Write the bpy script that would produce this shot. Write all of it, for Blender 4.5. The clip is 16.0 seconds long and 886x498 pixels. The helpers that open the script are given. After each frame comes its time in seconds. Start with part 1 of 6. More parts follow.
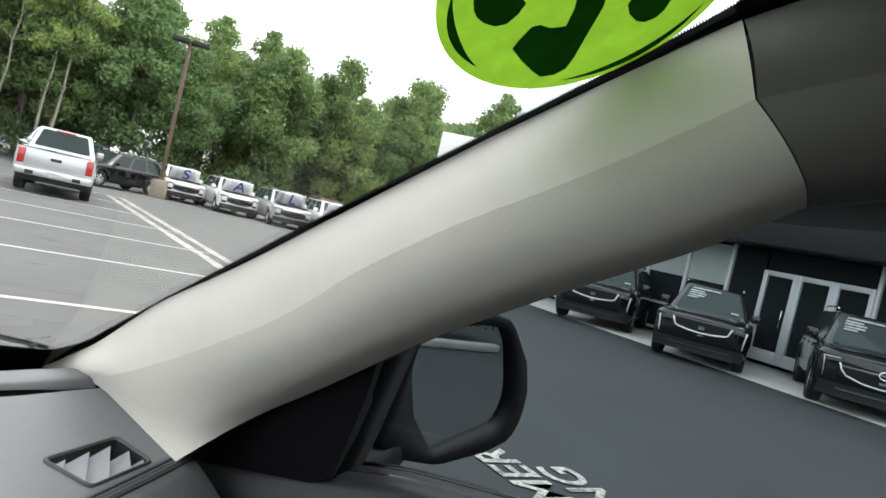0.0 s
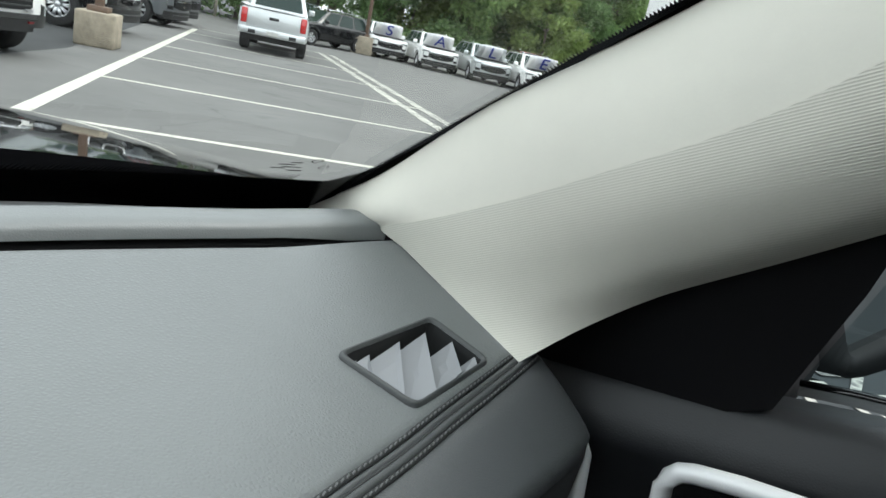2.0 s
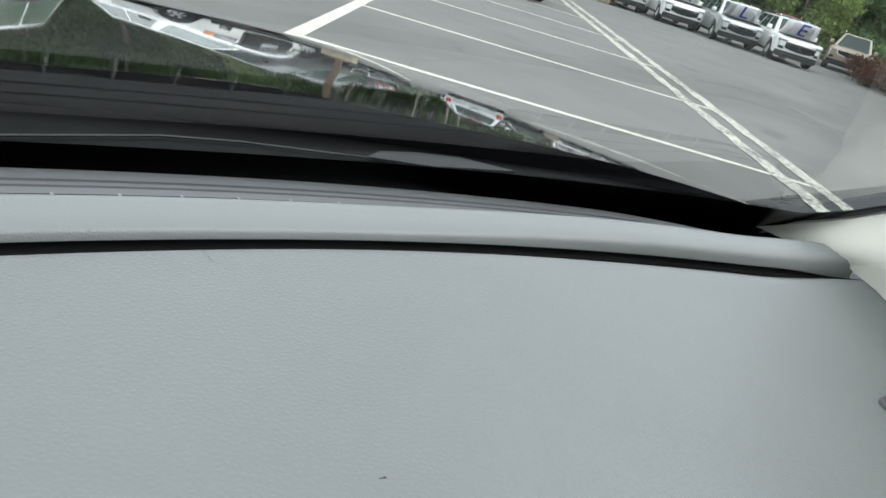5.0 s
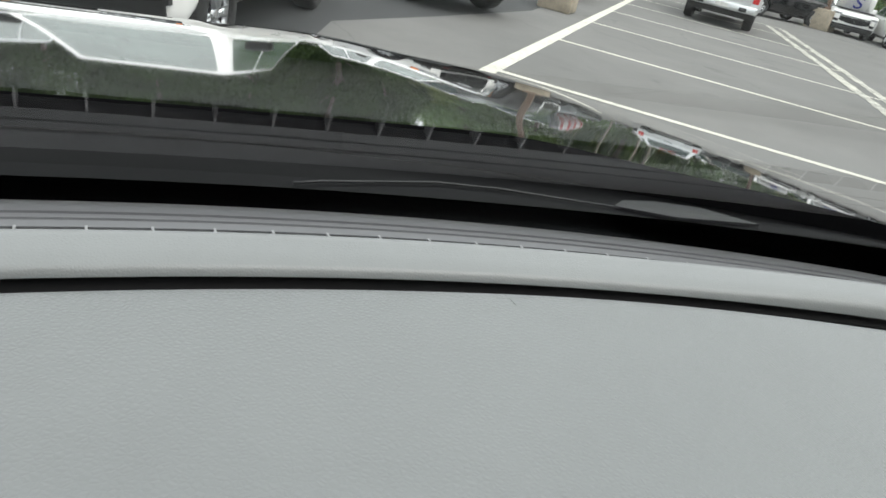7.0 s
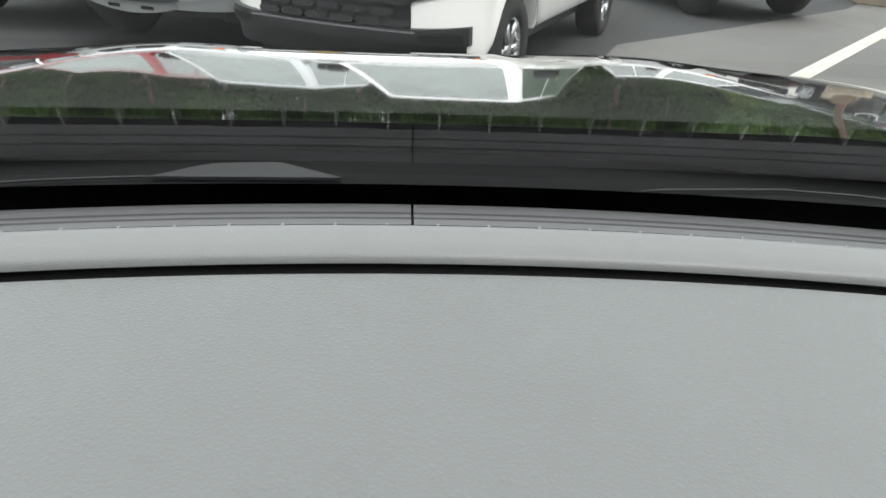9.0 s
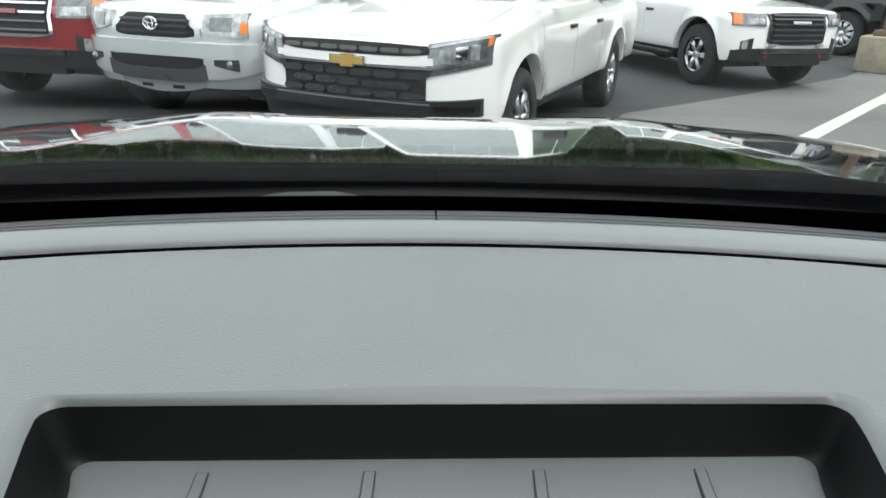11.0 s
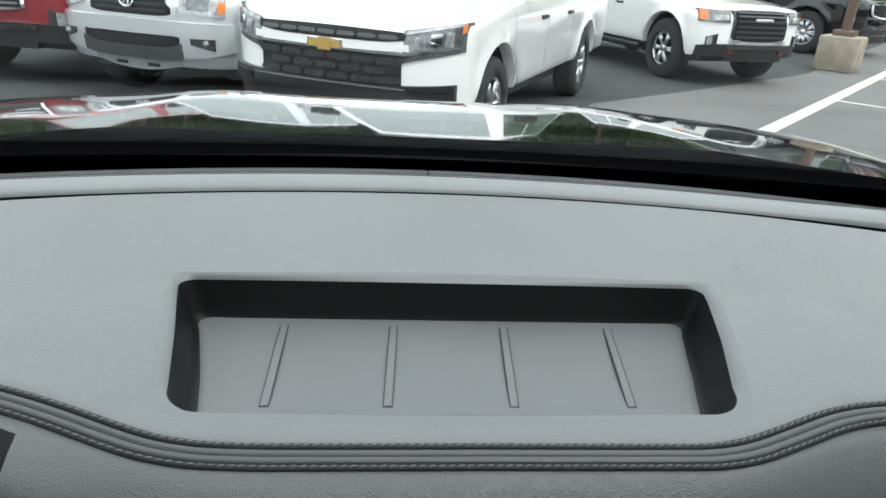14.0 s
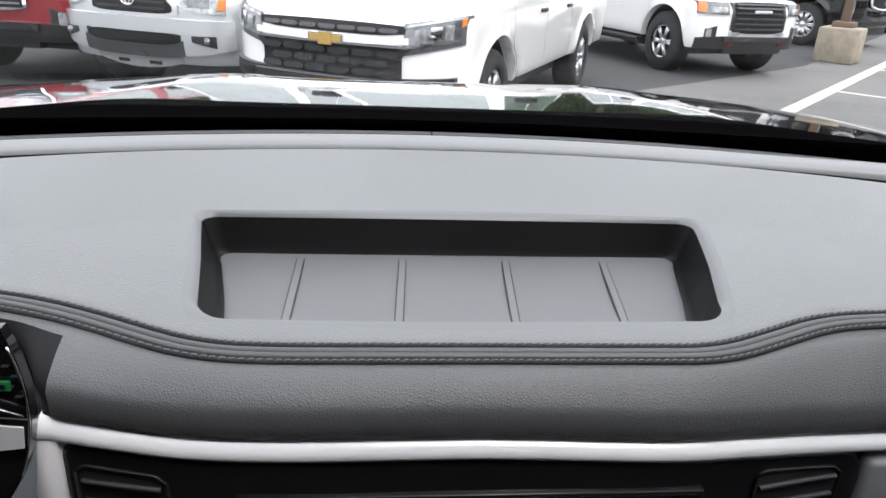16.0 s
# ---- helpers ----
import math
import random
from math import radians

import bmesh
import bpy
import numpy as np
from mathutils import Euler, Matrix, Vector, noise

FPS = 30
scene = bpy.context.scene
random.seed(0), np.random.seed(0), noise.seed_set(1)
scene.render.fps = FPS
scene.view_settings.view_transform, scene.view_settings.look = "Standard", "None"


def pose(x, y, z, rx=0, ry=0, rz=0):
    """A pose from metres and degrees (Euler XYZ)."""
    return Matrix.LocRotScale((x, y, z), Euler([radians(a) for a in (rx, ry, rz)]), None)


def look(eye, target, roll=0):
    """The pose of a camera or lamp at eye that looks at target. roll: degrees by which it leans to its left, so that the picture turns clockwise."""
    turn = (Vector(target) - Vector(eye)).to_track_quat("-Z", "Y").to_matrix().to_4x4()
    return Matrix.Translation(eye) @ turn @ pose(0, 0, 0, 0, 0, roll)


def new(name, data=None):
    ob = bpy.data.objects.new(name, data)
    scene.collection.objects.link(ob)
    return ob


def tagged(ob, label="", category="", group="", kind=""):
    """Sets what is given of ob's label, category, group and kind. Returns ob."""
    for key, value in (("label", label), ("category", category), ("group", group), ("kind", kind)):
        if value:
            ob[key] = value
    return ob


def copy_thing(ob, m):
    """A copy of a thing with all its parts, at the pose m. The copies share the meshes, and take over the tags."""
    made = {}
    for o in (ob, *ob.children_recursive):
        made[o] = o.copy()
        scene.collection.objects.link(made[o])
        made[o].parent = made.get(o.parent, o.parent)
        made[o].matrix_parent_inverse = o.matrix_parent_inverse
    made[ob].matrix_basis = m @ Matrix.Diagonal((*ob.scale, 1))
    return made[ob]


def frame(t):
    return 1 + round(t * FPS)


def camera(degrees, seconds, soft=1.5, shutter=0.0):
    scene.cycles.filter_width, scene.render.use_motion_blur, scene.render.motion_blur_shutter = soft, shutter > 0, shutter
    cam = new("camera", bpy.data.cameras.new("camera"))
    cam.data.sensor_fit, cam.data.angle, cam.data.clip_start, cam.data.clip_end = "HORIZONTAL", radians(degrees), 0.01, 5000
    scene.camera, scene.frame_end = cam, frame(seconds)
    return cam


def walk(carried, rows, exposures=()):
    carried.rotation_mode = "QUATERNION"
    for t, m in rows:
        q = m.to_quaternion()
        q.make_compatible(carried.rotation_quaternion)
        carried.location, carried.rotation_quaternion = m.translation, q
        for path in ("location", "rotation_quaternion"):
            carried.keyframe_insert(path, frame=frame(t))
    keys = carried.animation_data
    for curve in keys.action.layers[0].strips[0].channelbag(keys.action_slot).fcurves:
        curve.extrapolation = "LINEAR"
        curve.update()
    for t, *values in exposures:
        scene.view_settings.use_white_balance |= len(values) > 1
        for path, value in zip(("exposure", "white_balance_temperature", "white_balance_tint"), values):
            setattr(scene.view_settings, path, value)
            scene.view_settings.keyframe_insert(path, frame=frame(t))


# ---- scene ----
cam = camera(65.58, 16.0, soft=1.6)
PATH = [
    (0, look((0.0526, -0.4663, 1.4021), (1.9849, 0.0467, 1.3492), 13.22)),
    (0.5, look((0.1300, -0.3897, 1.3803), (2.0388, 0.1988, 1.2794), 18.17)),
    (1, look((0.1980, -0.3353, 1.3469), (2.0653, 0.3350, 1.0945), 18.40)),
    (1.5, look((0.2534, -0.2734, 1.3345), (2.0372, 0.5246, 0.9088), 14.54)),
    (2, look((0.2819, -0.2143, 1.2927), (1.9738, 0.6880, 0.7241), 12.46)),
    (2.5, look((0.2789, -0.1590, 1.2743), (1.9084, 0.7865, 0.6029), 12.68)),
    (3, look((0.2671, -0.1249, 1.2746), (1.8312, 0.8723, 0.5269), 12.96)),
    (3.5, look((0.2330, -0.1084, 1.2778), (1.7384, 0.9430, 0.4852), 13.50)),
    (4, look((0.1871, -0.0999, 1.2933), (1.6405, 1.0071, 0.4796), 14.91)),
    (6.5, look((0.0411, -0.0392, 1.3095), (1.0773, 1.4328, 0.4381), 15.97)),
    (7, look((0.0437, -0.0631, 1.3142), (0.9458, 1.4861, 0.4274), 13.65)),
    (7.5, look((0.0395, -0.0775, 1.3174), (0.7235, 1.5669, 0.4074), 9.64)),
    (8, look((0.0035, -0.0767, 1.3141), (0.4720, 1.6359, 0.3935), 7.31)),
    (8.5, look((-0.0105, -0.0811, 1.3144), (0.2921, 1.6654, 0.3882), 5.64)),
    (9, look((-0.0092, -0.0885, 1.3127), (0.1306, 1.6788, 0.3870), 2.78)),
    (11.5, look((-0.0231, -0.2920, 1.3353), (0.0705, 1.5689, 0.6083), 1.46)),
    (12, look((-0.0282, -0.3237, 1.3417), (0.0847, 1.5335, 0.6080), 1.37)),
    (12.5, look((-0.0356, -0.3557, 1.3545), (0.0981, 1.4931, 0.6035), 2.04)),
    (13, look((-0.0347, -0.3822, 1.3551), (0.1246, 1.4615, 0.5964), 2.40)),
    (13.5, look((-0.0443, -0.3985, 1.3561), (0.1311, 1.4395, 0.5873), 2.96)),
    (14, look((-0.0475, -0.4110, 1.3564), (0.1382, 1.4222, 0.5787), 3.63)),
    (14.5, look((-0.0469, -0.4254, 1.3500), (0.1407, 1.4074, 0.5719), 3.44)),
    (15, look((-0.0523, -0.4357, 1.3437), (0.1407, 1.3978, 0.5686), 2.62)),
    (15.5, look((-0.0548, -0.4464, 1.3380), (0.1408, 1.3845, 0.5572), 2.58)),
    (16, look((-0.0520, -0.4564, 1.3291), (0.1282, 1.3754, 0.5469), 2.90)),
]


EXPOSURES = [(0.0, 0.87, 6500, 13), (0.5, 0.59, 6400, 7), (1.0, 0.61, 6350, 6), (1.5, 0.74, 6300, 6), (2.0, 0.76, 6300, 6), (2.5, 0.92, 6250, 9), (3.0, 0.85, 6200, 9), (4.0, 0.7, 6200, 7), (7.0, 0.72, 6600, 9), (9.0, 0.73, 6650, 10), (12.0, 0.68, 6300, 6), (14.0, 0.78, 6300, 7), (14.7, 0.68, 6300, 8), (15.2, 0.72, 6350, 7), (16.0, 1.05, 6400, 17)]
walk(cam, PATH, EXPOSURES)

# ---- overcast daylight ----
world = bpy.data.worlds.new("overcast_sky")
scene.world = world
world.use_nodes = True
wt = world.node_tree
wt.nodes.clear()
w_out = wt.nodes.new("ShaderNodeOutputWorld")
w_bg = wt.nodes.new("ShaderNodeBackground")
w_sky = wt.nodes.new("ShaderNodeTexSky")
w_sky.sky_type = "NISHITA"
w_sky.sun_disc = False
w_sky.sun_elevation = radians(52)
w_sky.sun_rotation = radians(150)
w_sky.dust_density = 4.0
w_mix = wt.nodes.new("ShaderNodeMixRGB")
w_mix.inputs[0].default_value = 0.85
w_mix.inputs[2].default_value = (9.4, 9.6, 9.8, 1)
wt.links.new(w_sky.outputs[0], w_mix.inputs[1])
wt.links.new(w_mix.outputs[0], w_bg.inputs[0])
w_bg.inputs[1].default_value = 0.15
wt.links.new(w_bg.outputs[0], w_out.inputs[0])
sun_data = bpy.data.lights.new("sun", "SUN")
sun_data.energy = 0.9
sun_data.angle = radians(25)
sun_data.color = (1.0, 0.97, 0.92)
sun = new("sun", sun_data)
sun.matrix_world = look((20, -30, 60), (0, 0, 0))

# ---- materials ----
def mat(name, color, rough=0.5, metal=0.0, bump=0.0, scale=40.0, vary=0.0, vscale=3.0, coat=0.0, spec=0.5, kind="noise", rand=0.0, coords="Object"):
    """A procedural surface: base colour with coarse and fine variation, and fine relief."""
    m = bpy.data.materials.new(name)
    m.use_nodes = True
    nt = m.node_tree
    b = nt.nodes["Principled BSDF"]
    b.inputs["Roughness"].default_value = rough
    b.inputs["Metallic"].default_value = metal
    b.inputs["Specular IOR Level"].default_value = spec
    b.inputs["Coat Weight"].default_value = coat
    b.inputs["Coat Roughness"].default_value = 0.03
    c = (*color, 1)
    b.inputs["Base Color"].default_value = c
    tc = nt.nodes.new("ShaderNodeTexCoord")
    if vary:
        n1 = nt.nodes.new("ShaderNodeTexNoise")
        n1.inputs["Scale"].default_value = vscale
        n1.inputs["Detail"].default_value = 6
        n1.inputs["Roughness"].default_value = 0.65
        nt.links.new(tc.outputs[coords], n1.inputs["Vector"])
        ramp = nt.nodes.new("ShaderNodeMapRange")
        ramp.inputs["From Min"].default_value = 0.3
        ramp.inputs["From Max"].default_value = 0.7
        ramp.inputs["To Min"].default_value = 1 - vary
        ramp.inputs["To Max"].default_value = 1 + vary
        nt.links.new(n1.outputs["Fac"], ramp.inputs["Value"])
        mul = nt.nodes.new("ShaderNodeVectorMath")
        mul.operation = "SCALE"
        mul.inputs[0].default_value = color
        nt.links.new(ramp.outputs[0], mul.inputs["Scale"])
        nt.links.new(mul.outputs[0], b.inputs["Base Color"])
        r2 = nt.nodes.new("ShaderNodeMapRange")
        r2.inputs["To Min"].default_value = max(0.02, rough - 0.08)
        r2.inputs["To Max"].default_value = min(1, rough + 0.08)
        nt.links.new(n1.outputs["Fac"], r2.inputs["Value"])
        nt.links.new(r2.outputs[0], b.inputs["Roughness"])
    if bump:
        if kind == "leather":
            n2 = nt.nodes.new("ShaderNodeTexVoronoi")
            n2.feature = "DISTANCE_TO_EDGE"
            out = n2.outputs["Distance"]
        elif kind == "weave":
            n2 = nt.nodes.new("ShaderNodeTexWave")
            n2.inputs["Distortion"].default_value = 0.4
            n2.bands_direction = "Z"
            out = n2.outputs["Fac"]
        else:
            n2 = nt.nodes.new("ShaderNodeTexNoise")
            n2.inputs["Detail"].default_value = 4
            out = n2.outputs["Fac"]
        n2.inputs["Scale"].default_value = scale
        turn = nt.nodes.new("ShaderNodeMapping")
        turn.inputs["Rotation"].default_value = (radians(28) if kind == "weave" else 0.0, 0.0, 0.0)
        nt.links.new(tc.outputs[coords], turn.inputs["Vector"])
        nt.links.new(turn.outputs[0], n2.inputs["Vector"])
        bp = nt.nodes.new("ShaderNodeBump")
        bp.inputs["Strength"].default_value = bump
        bp.inputs["Distance"].default_value = 0.3 / scale
        nt.links.new(out, bp.inputs["Height"])
        nt.links.new(bp.outputs[0], b.inputs["Normal"])
    return m


def glass_mat(name, tint, rough=0.0):
    """A thin pane: clear, tinted, with the mirror gloss of glass."""
    m = bpy.data.materials.new(name)
    m.use_nodes = True
    nt = m.node_tree
    nt.nodes.clear()
    out = nt.nodes.new("ShaderNodeOutputMaterial")
    tr = nt.nodes.new("ShaderNodeBsdfTransparent")
    tr.inputs[0].default_value = (*tint, 1)
    gl = nt.nodes.new("ShaderNodeBsdfGlossy")
    gl.inputs["Roughness"].default_value = rough
    lw = nt.nodes.new("ShaderNodeLayerWeight")
    lw.inputs["Blend"].default_value = 0.5
    pw = nt.nodes.new("ShaderNodeMath")
    pw.operation = "POWER"
    pw.inputs[1].default_value = 5.3
    fr = nt.nodes.new("ShaderNodeMapRange")
    fr.inputs["To Min"].default_value = 0.012
    mx = nt.nodes.new("ShaderNodeMixShader")
    nt.links.new(lw.outputs["Facing"], pw.inputs[0])
    nt.links.new(pw.outputs[0], fr.inputs["Value"])
    nt.links.new(fr.outputs[0], mx.inputs[0])
    nt.links.new(tr.outputs[0], mx.inputs[1])
    nt.links.new(gl.outputs[0], mx.inputs[2])
    nt.links.new(mx.outputs[0], out.inputs[0])
    return m


M_DASH = mat("dash_vinyl", (0.150, 0.159, 0.161), 0.40, bump=0.6, scale=430, kind="leather", vary=0.06, vscale=9, spec=0.5)
M_LIP = mat("tray_lip_vinyl", (0.140, 0.148, 0.150), 0.42, bump=0.15, scale=430, kind="leather", vary=0.04)
M_DASH_STRIP = mat("strip_vinyl", (0.18, 0.19, 0.192), 0.42, bump=0.35, scale=600, kind="leather", vary=0.05, vscale=12)
M_DASH_LOW = mat("grained_vinyl", (0.06, 0.064, 0.066), 0.45, bump=0.35, scale=520, kind="leather", vary=0.06, vscale=10)
M_MAT = mat("tray_mat_rubber", (0.120, 0.127, 0.130), 0.45, bump=0.06, scale=1500, vary=0.06, vscale=14)
M_TRAY_SHADED = mat("tray_plastic_shaded", (0.007, 0.0073, 0.0076), 0.5, spec=0.25, bump=0.06, scale=1500, vary=0.06, vscale=14)
M_GRILLE = mat("defroster_plastic", (0.125, 0.129, 0.136), 0.4, bump=0.05, scale=900, vary=0.04)
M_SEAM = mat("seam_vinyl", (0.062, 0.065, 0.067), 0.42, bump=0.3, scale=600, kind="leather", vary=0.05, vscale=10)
M_SHADE = mat("recess_shade", (0.02, 0.021, 0.022), 0.7)
M_FACE = mat("grained_face_vinyl", (0.100, 0.104, 0.107), 0.42, bump=0.9, scale=640, kind="leather", vary=0.06, vscale=10)
M_GAPBLACK = mat("gap_black", (0.0025, 0.0025, 0.003), 0.95, spec=0.03, vary=0.1)
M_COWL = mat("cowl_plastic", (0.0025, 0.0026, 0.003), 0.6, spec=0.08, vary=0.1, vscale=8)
M_GREYTRIM = mat("grey_trim", (0.24, 0.245, 0.25), 0.45, vary=0.05)
M_SLAT = mat("dark_slat", (0.022, 0.022, 0.024), 0.35, vary=0.05)
M_BLACK = mat("black_plastic", (0.012, 0.012, 0.013), 0.5, bump=0.08, scale=700, vary=0.1, vscale=20)
M_SAIL = mat("matt_black_plastic", (0.0045, 0.0045, 0.0055), 0.6, spec=0.2, vary=0.1, vscale=20)
M_GLOSSBLACK = mat("gloss_black_plastic", (0.008, 0.008, 0.009), 0.08, coat=0.5)
M_SMOKE = mat("smoke_grey_plastic", (0.016, 0.0165, 0.018), 0.45, vary=0.1)
M_FRIT = mat("black_enamel", (0.005, 0.005, 0.006), 0.2, coat=0.0, spec=0.25)
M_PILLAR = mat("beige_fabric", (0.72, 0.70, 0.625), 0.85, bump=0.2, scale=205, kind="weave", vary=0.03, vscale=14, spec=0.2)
M_PILLAR_TOP_LIT = mat("beige_smooth_fabric_lit", (0.85, 0.825, 0.74), 0.8, bump=0.08, scale=600, vary=0.03, vscale=14, spec=0.2)
M_HEADLINER_SHADED = mat("headliner_cloth_shaded", (0.17, 0.165, 0.155), 0.95, bump=0.2, scale=400, vary=0.06)
M_DOOR = mat("door_vinyl", (0.014, 0.0152, 0.018), 0.5, bump=0.25, scale=500, kind="leather", vary=0.08)
M_STITCH = mat("grey_thread", (0.125, 0.127, 0.13), 0.7)
M_SILVER = mat("satin_silver", (0.86, 0.86, 0.87), 0.30, metal=0.1, bump=0.04, scale=900, vary=0.04)
M_CHROME = mat("chrome", (0.75, 0.76, 0.78), 0.08, metal=1.0)
M_HOOD = mat("black_car_paint", (0.006, 0.007, 0.006), 0.05, coat=1.0, spec=0.7)
M_HOOD.node_tree.nodes["Principled BSDF"].inputs["Coat IOR"].default_value = 1.65
M_GLASS = glass_mat("windscreen_glass", (0.93, 0.96, 0.94))
M_SIDEGLASS = glass_mat("side_glass", (0.57, 0.655, 0.668))
M_MIRROR = mat("mirror_silver", (0.50, 0.52, 0.525), 0.01, metal=1.0)
M_BEZEL = mat("satin_black_bezel", (0.010, 0.010, 0.011), 0.35, vary=0.08)
M_SCREEN = mat("screen_glass", (0.006, 0.006, 0.007), 0.3)


# ---- mesh helpers ----
def part(name, bm, material, parent=None, label="", smooth=True):
    me = bpy.data.meshes.new(name)
    bmesh.ops.recalc_face_normals(bm, faces=bm.faces)
    bm.to_mesh(me)
    bm.free()
    me.materials.append(material)
    if smooth:
        me.shade_smooth()
    ob = new(name, me)
    if parent is not None:
        ob.parent = parent
    if label:
        ob["label"] = label
    return ob


def thing(name, label, category, group="", kind="", at=(0, 0, 0)):
    ob = new(name)
    ob.empty_display_size = 0.1
    ob.location = at
    return tagged(ob, label, category, group, kind)


def grid(fn, us, vs, bm=None, closed=False):
    """A sheet of quads through fn(u, v)."""
    bm = bm or bmesh.new()
    rows = [[bm.verts.new(fn(u, v)) for v in vs] for u in us]
    for a, b in zip(rows, rows[1:]):
        n = len(a)
        for i in range(n if closed else n - 1):
            bm.faces.new((a[i], a[(i + 1) % n], b[(i + 1) % n], b[i]))
    return bm


def solid(bm, thickness):
    """Gives a sheet a thickness."""
    bmesh.ops.recalc_face_normals(bm, faces=bm.faces)
    bmesh.ops.solidify(bm, geom=bm.faces[:], thickness=thickness)
    return bm


def box(x0, x1, y0, y1, z0, z1, bevel=0.0, seg=2, bm=None):
    bm = bm or bmesh.new()
    r = bmesh.ops.create_cube(bm, size=1.0, matrix=Matrix.Translation(((x0 + x1) / 2, (y0 + y1) / 2, (z0 + z1) / 2)) @ Matrix.Diagonal((x1 - x0, y1 - y0, z1 - z0, 1)))
    if bevel:
        es = {e for v in r["verts"] for e in v.link_edges}
        bmesh.ops.bevel(bm, geom=list(es), offset=bevel, segments=seg, affect="EDGES", profile=0.5)
    return bm


def tube(points, r, sides=8, bm=None, caps=True):
    """A round bar along points."""
    bm = bm or bmesh.new()
    pts = [Vector(p) for p in points]
    rings = []
    for i, p in enumerate(pts):
        d = (pts[min(i + 1, len(pts) - 1)] - pts[max(i - 1, 0)]).normalized()
        a = d.cross(Vector((0, 0, 1)) if abs(d.z) < 0.9 else Vector((1, 0, 0))).normalized()
        b = d.cross(a)
        rr = r[i] if isinstance(r, (list, tuple)) else r
        rings.append([bm.verts.new(p + (a * math.cos(t) + b * math.sin(t)) * rr) for t in np.linspace(0, math.tau, sides, endpoint=False)])
    for a, b in zip(rings, rings[1:]):
        for i in range(sides):
            bm.faces.new((a[i], a[(i + 1) % sides], b[(i + 1) % sides], b[i]))
    if caps:
        bm.faces.new(rings[0][::-1])
        bm.faces.new(rings[-1])
    return bm


def prism(outline, depth, bm=None):
    """A plate with that outline (points in space), pushed along the vector depth."""
    bm = bm or bmesh.new()
    d = Vector(depth)
    a = [bm.verts.new(p) for p in outline]
    b = [bm.verts.new(Vector(p) + d) for p in outline]
    n = len(a)
    bm.faces.new(a)
    bm.faces.new(b[::-1])
    for i in range(n):
        bm.faces.new((a[i], b[i], b[(i + 1) % n], a[(i + 1) % n]))
    return bm


def smoothstep(a, b, x):
    t = min(1.0, max(0.0, (x - a) / (b - a)))
    return t * t * (3 - 2 * t)


def lerp_curve(table, x):
    return float(np.interp(x, [p[0] for p in table], [p[1] for p in table]))

# ---- the car: dashboard ----
def groove_y(x):
    return 0.199 - 0.3246 * x * x + 0.0392 * x ** 4 + 0.012 * smoothstep(0.58, 0.70, x)


def groove_z(x):
    return 1.1573 - 0.0177 * x * x


STITCH = [(-0.72, -0.015), (-0.45, -0.055), (-0.35, -0.078), (-0.27, -0.104), (-0.228, -0.118), (-0.198, -0.129), (-0.167, -0.143), (-0.142, -0.152), (-0.11, -0.1545),
          (0.0, -0.1545), (0.11, -0.1555), (0.129, -0.1555), (0.162, -0.1435), (0.202, -0.128), (0.223, -0.1265), (0.3, -0.118), (0.4, -0.100), (0.484, -0.088), (0.574, -0.081), (0.692, -0.079)]


def stitch_y(x):
    s = 0.0
    for k in range(-2, 3):
        s += lerp_curve(STITCH, x + k * 0.008)
    return s / 5


def dash_z(x, y):
    """The padded top of the dashboard."""
    q = groove_y(x) - y
    s = smoothstep(0.22, 0.62, abs(x))
    z = groove_z(x) + 0.003 * smoothstep(0.0, 0.03, q)
    z -= s * 0.28 * q + (1 - s) * 0.125 * max(0.0, q - 0.21)
    return z


def arc(c, r, a0, a1, n=6):
    return [(c[0] + r * math.cos(radians(a)), c[1] + r * math.sin(radians(a))) for a in np.linspace(a0, a1, n)]


# outline of the tray's rim, from above
RIM = (arc((0.1645, -0.0075), 0.0095, 90, 10) + [(0.1625, -0.06), (0.149, -0.108)] + arc((0.129, -0.108), 0.019, -10, -85, 6)
       + [(0.06, -0.1272), (0.0, -0.1275), (-0.06, -0.1272)] + arc((-0.133, -0.106), 0.020, 265, 190, 6) + [(-0.162, -0.06)] + arc((-0.1645, -0.0075), 0.0095, 170, 90) + [(-0.08, 0.002), (0.0, 0.002), (0.08, 0.002)])


def resample(loop, n):
    p = np.array(loop + loop[:1])
    d = np.r_[0, np.cumsum(np.hypot(*np.diff(p, axis=0).T))]
    s = np.linspace(0, d[-1], n, endpoint=False)
    return np.stack([np.interp(s, d, p[:, 0]), np.interp(s, d, p[:, 1])], 1)


dashboard = thing("dashboard", "grey padded car dashboard with open tray, double stitching and silver trim", "dashboard")
RIMN = resample(RIM, 240)
RC = np.array((0.0, -0.06))
BX0, BX1, BY1 = -0.215, 0.215, 0.03


def to_box(p):
    """Where the ray from the tray's middle through p leaves the patch of pad round it."""
    d = (p - RC) / np.hypot(*(p - RC))
    lo, hi = 0.0, 0.4
    for _ in range(30):
        m = (lo + hi) / 2
        q = RC + d * m
        if BX0 < q[0] < BX1 and stitch_y(q[0]) + 0.004 < q[1] < BY1:
            lo = m
        else:
            hi = m
    return RC + d * lo


bm = bmesh.new()
xs_all = sorted(set(list(np.linspace(-0.74, BX0, 44)) + list(np.linspace(BX0, BX1, 60)) + list(np.linspace(BX1, 0.692, 60))))
xs_l = [x for x in xs_all if x <= BX0 + 1e-9]
xs_m = [x for x in xs_all if BX0 - 1e-9 <= x <= BX1 + 1e-9]
xs_r = [x for x in xs_all if x >= BX1 - 1e-9]


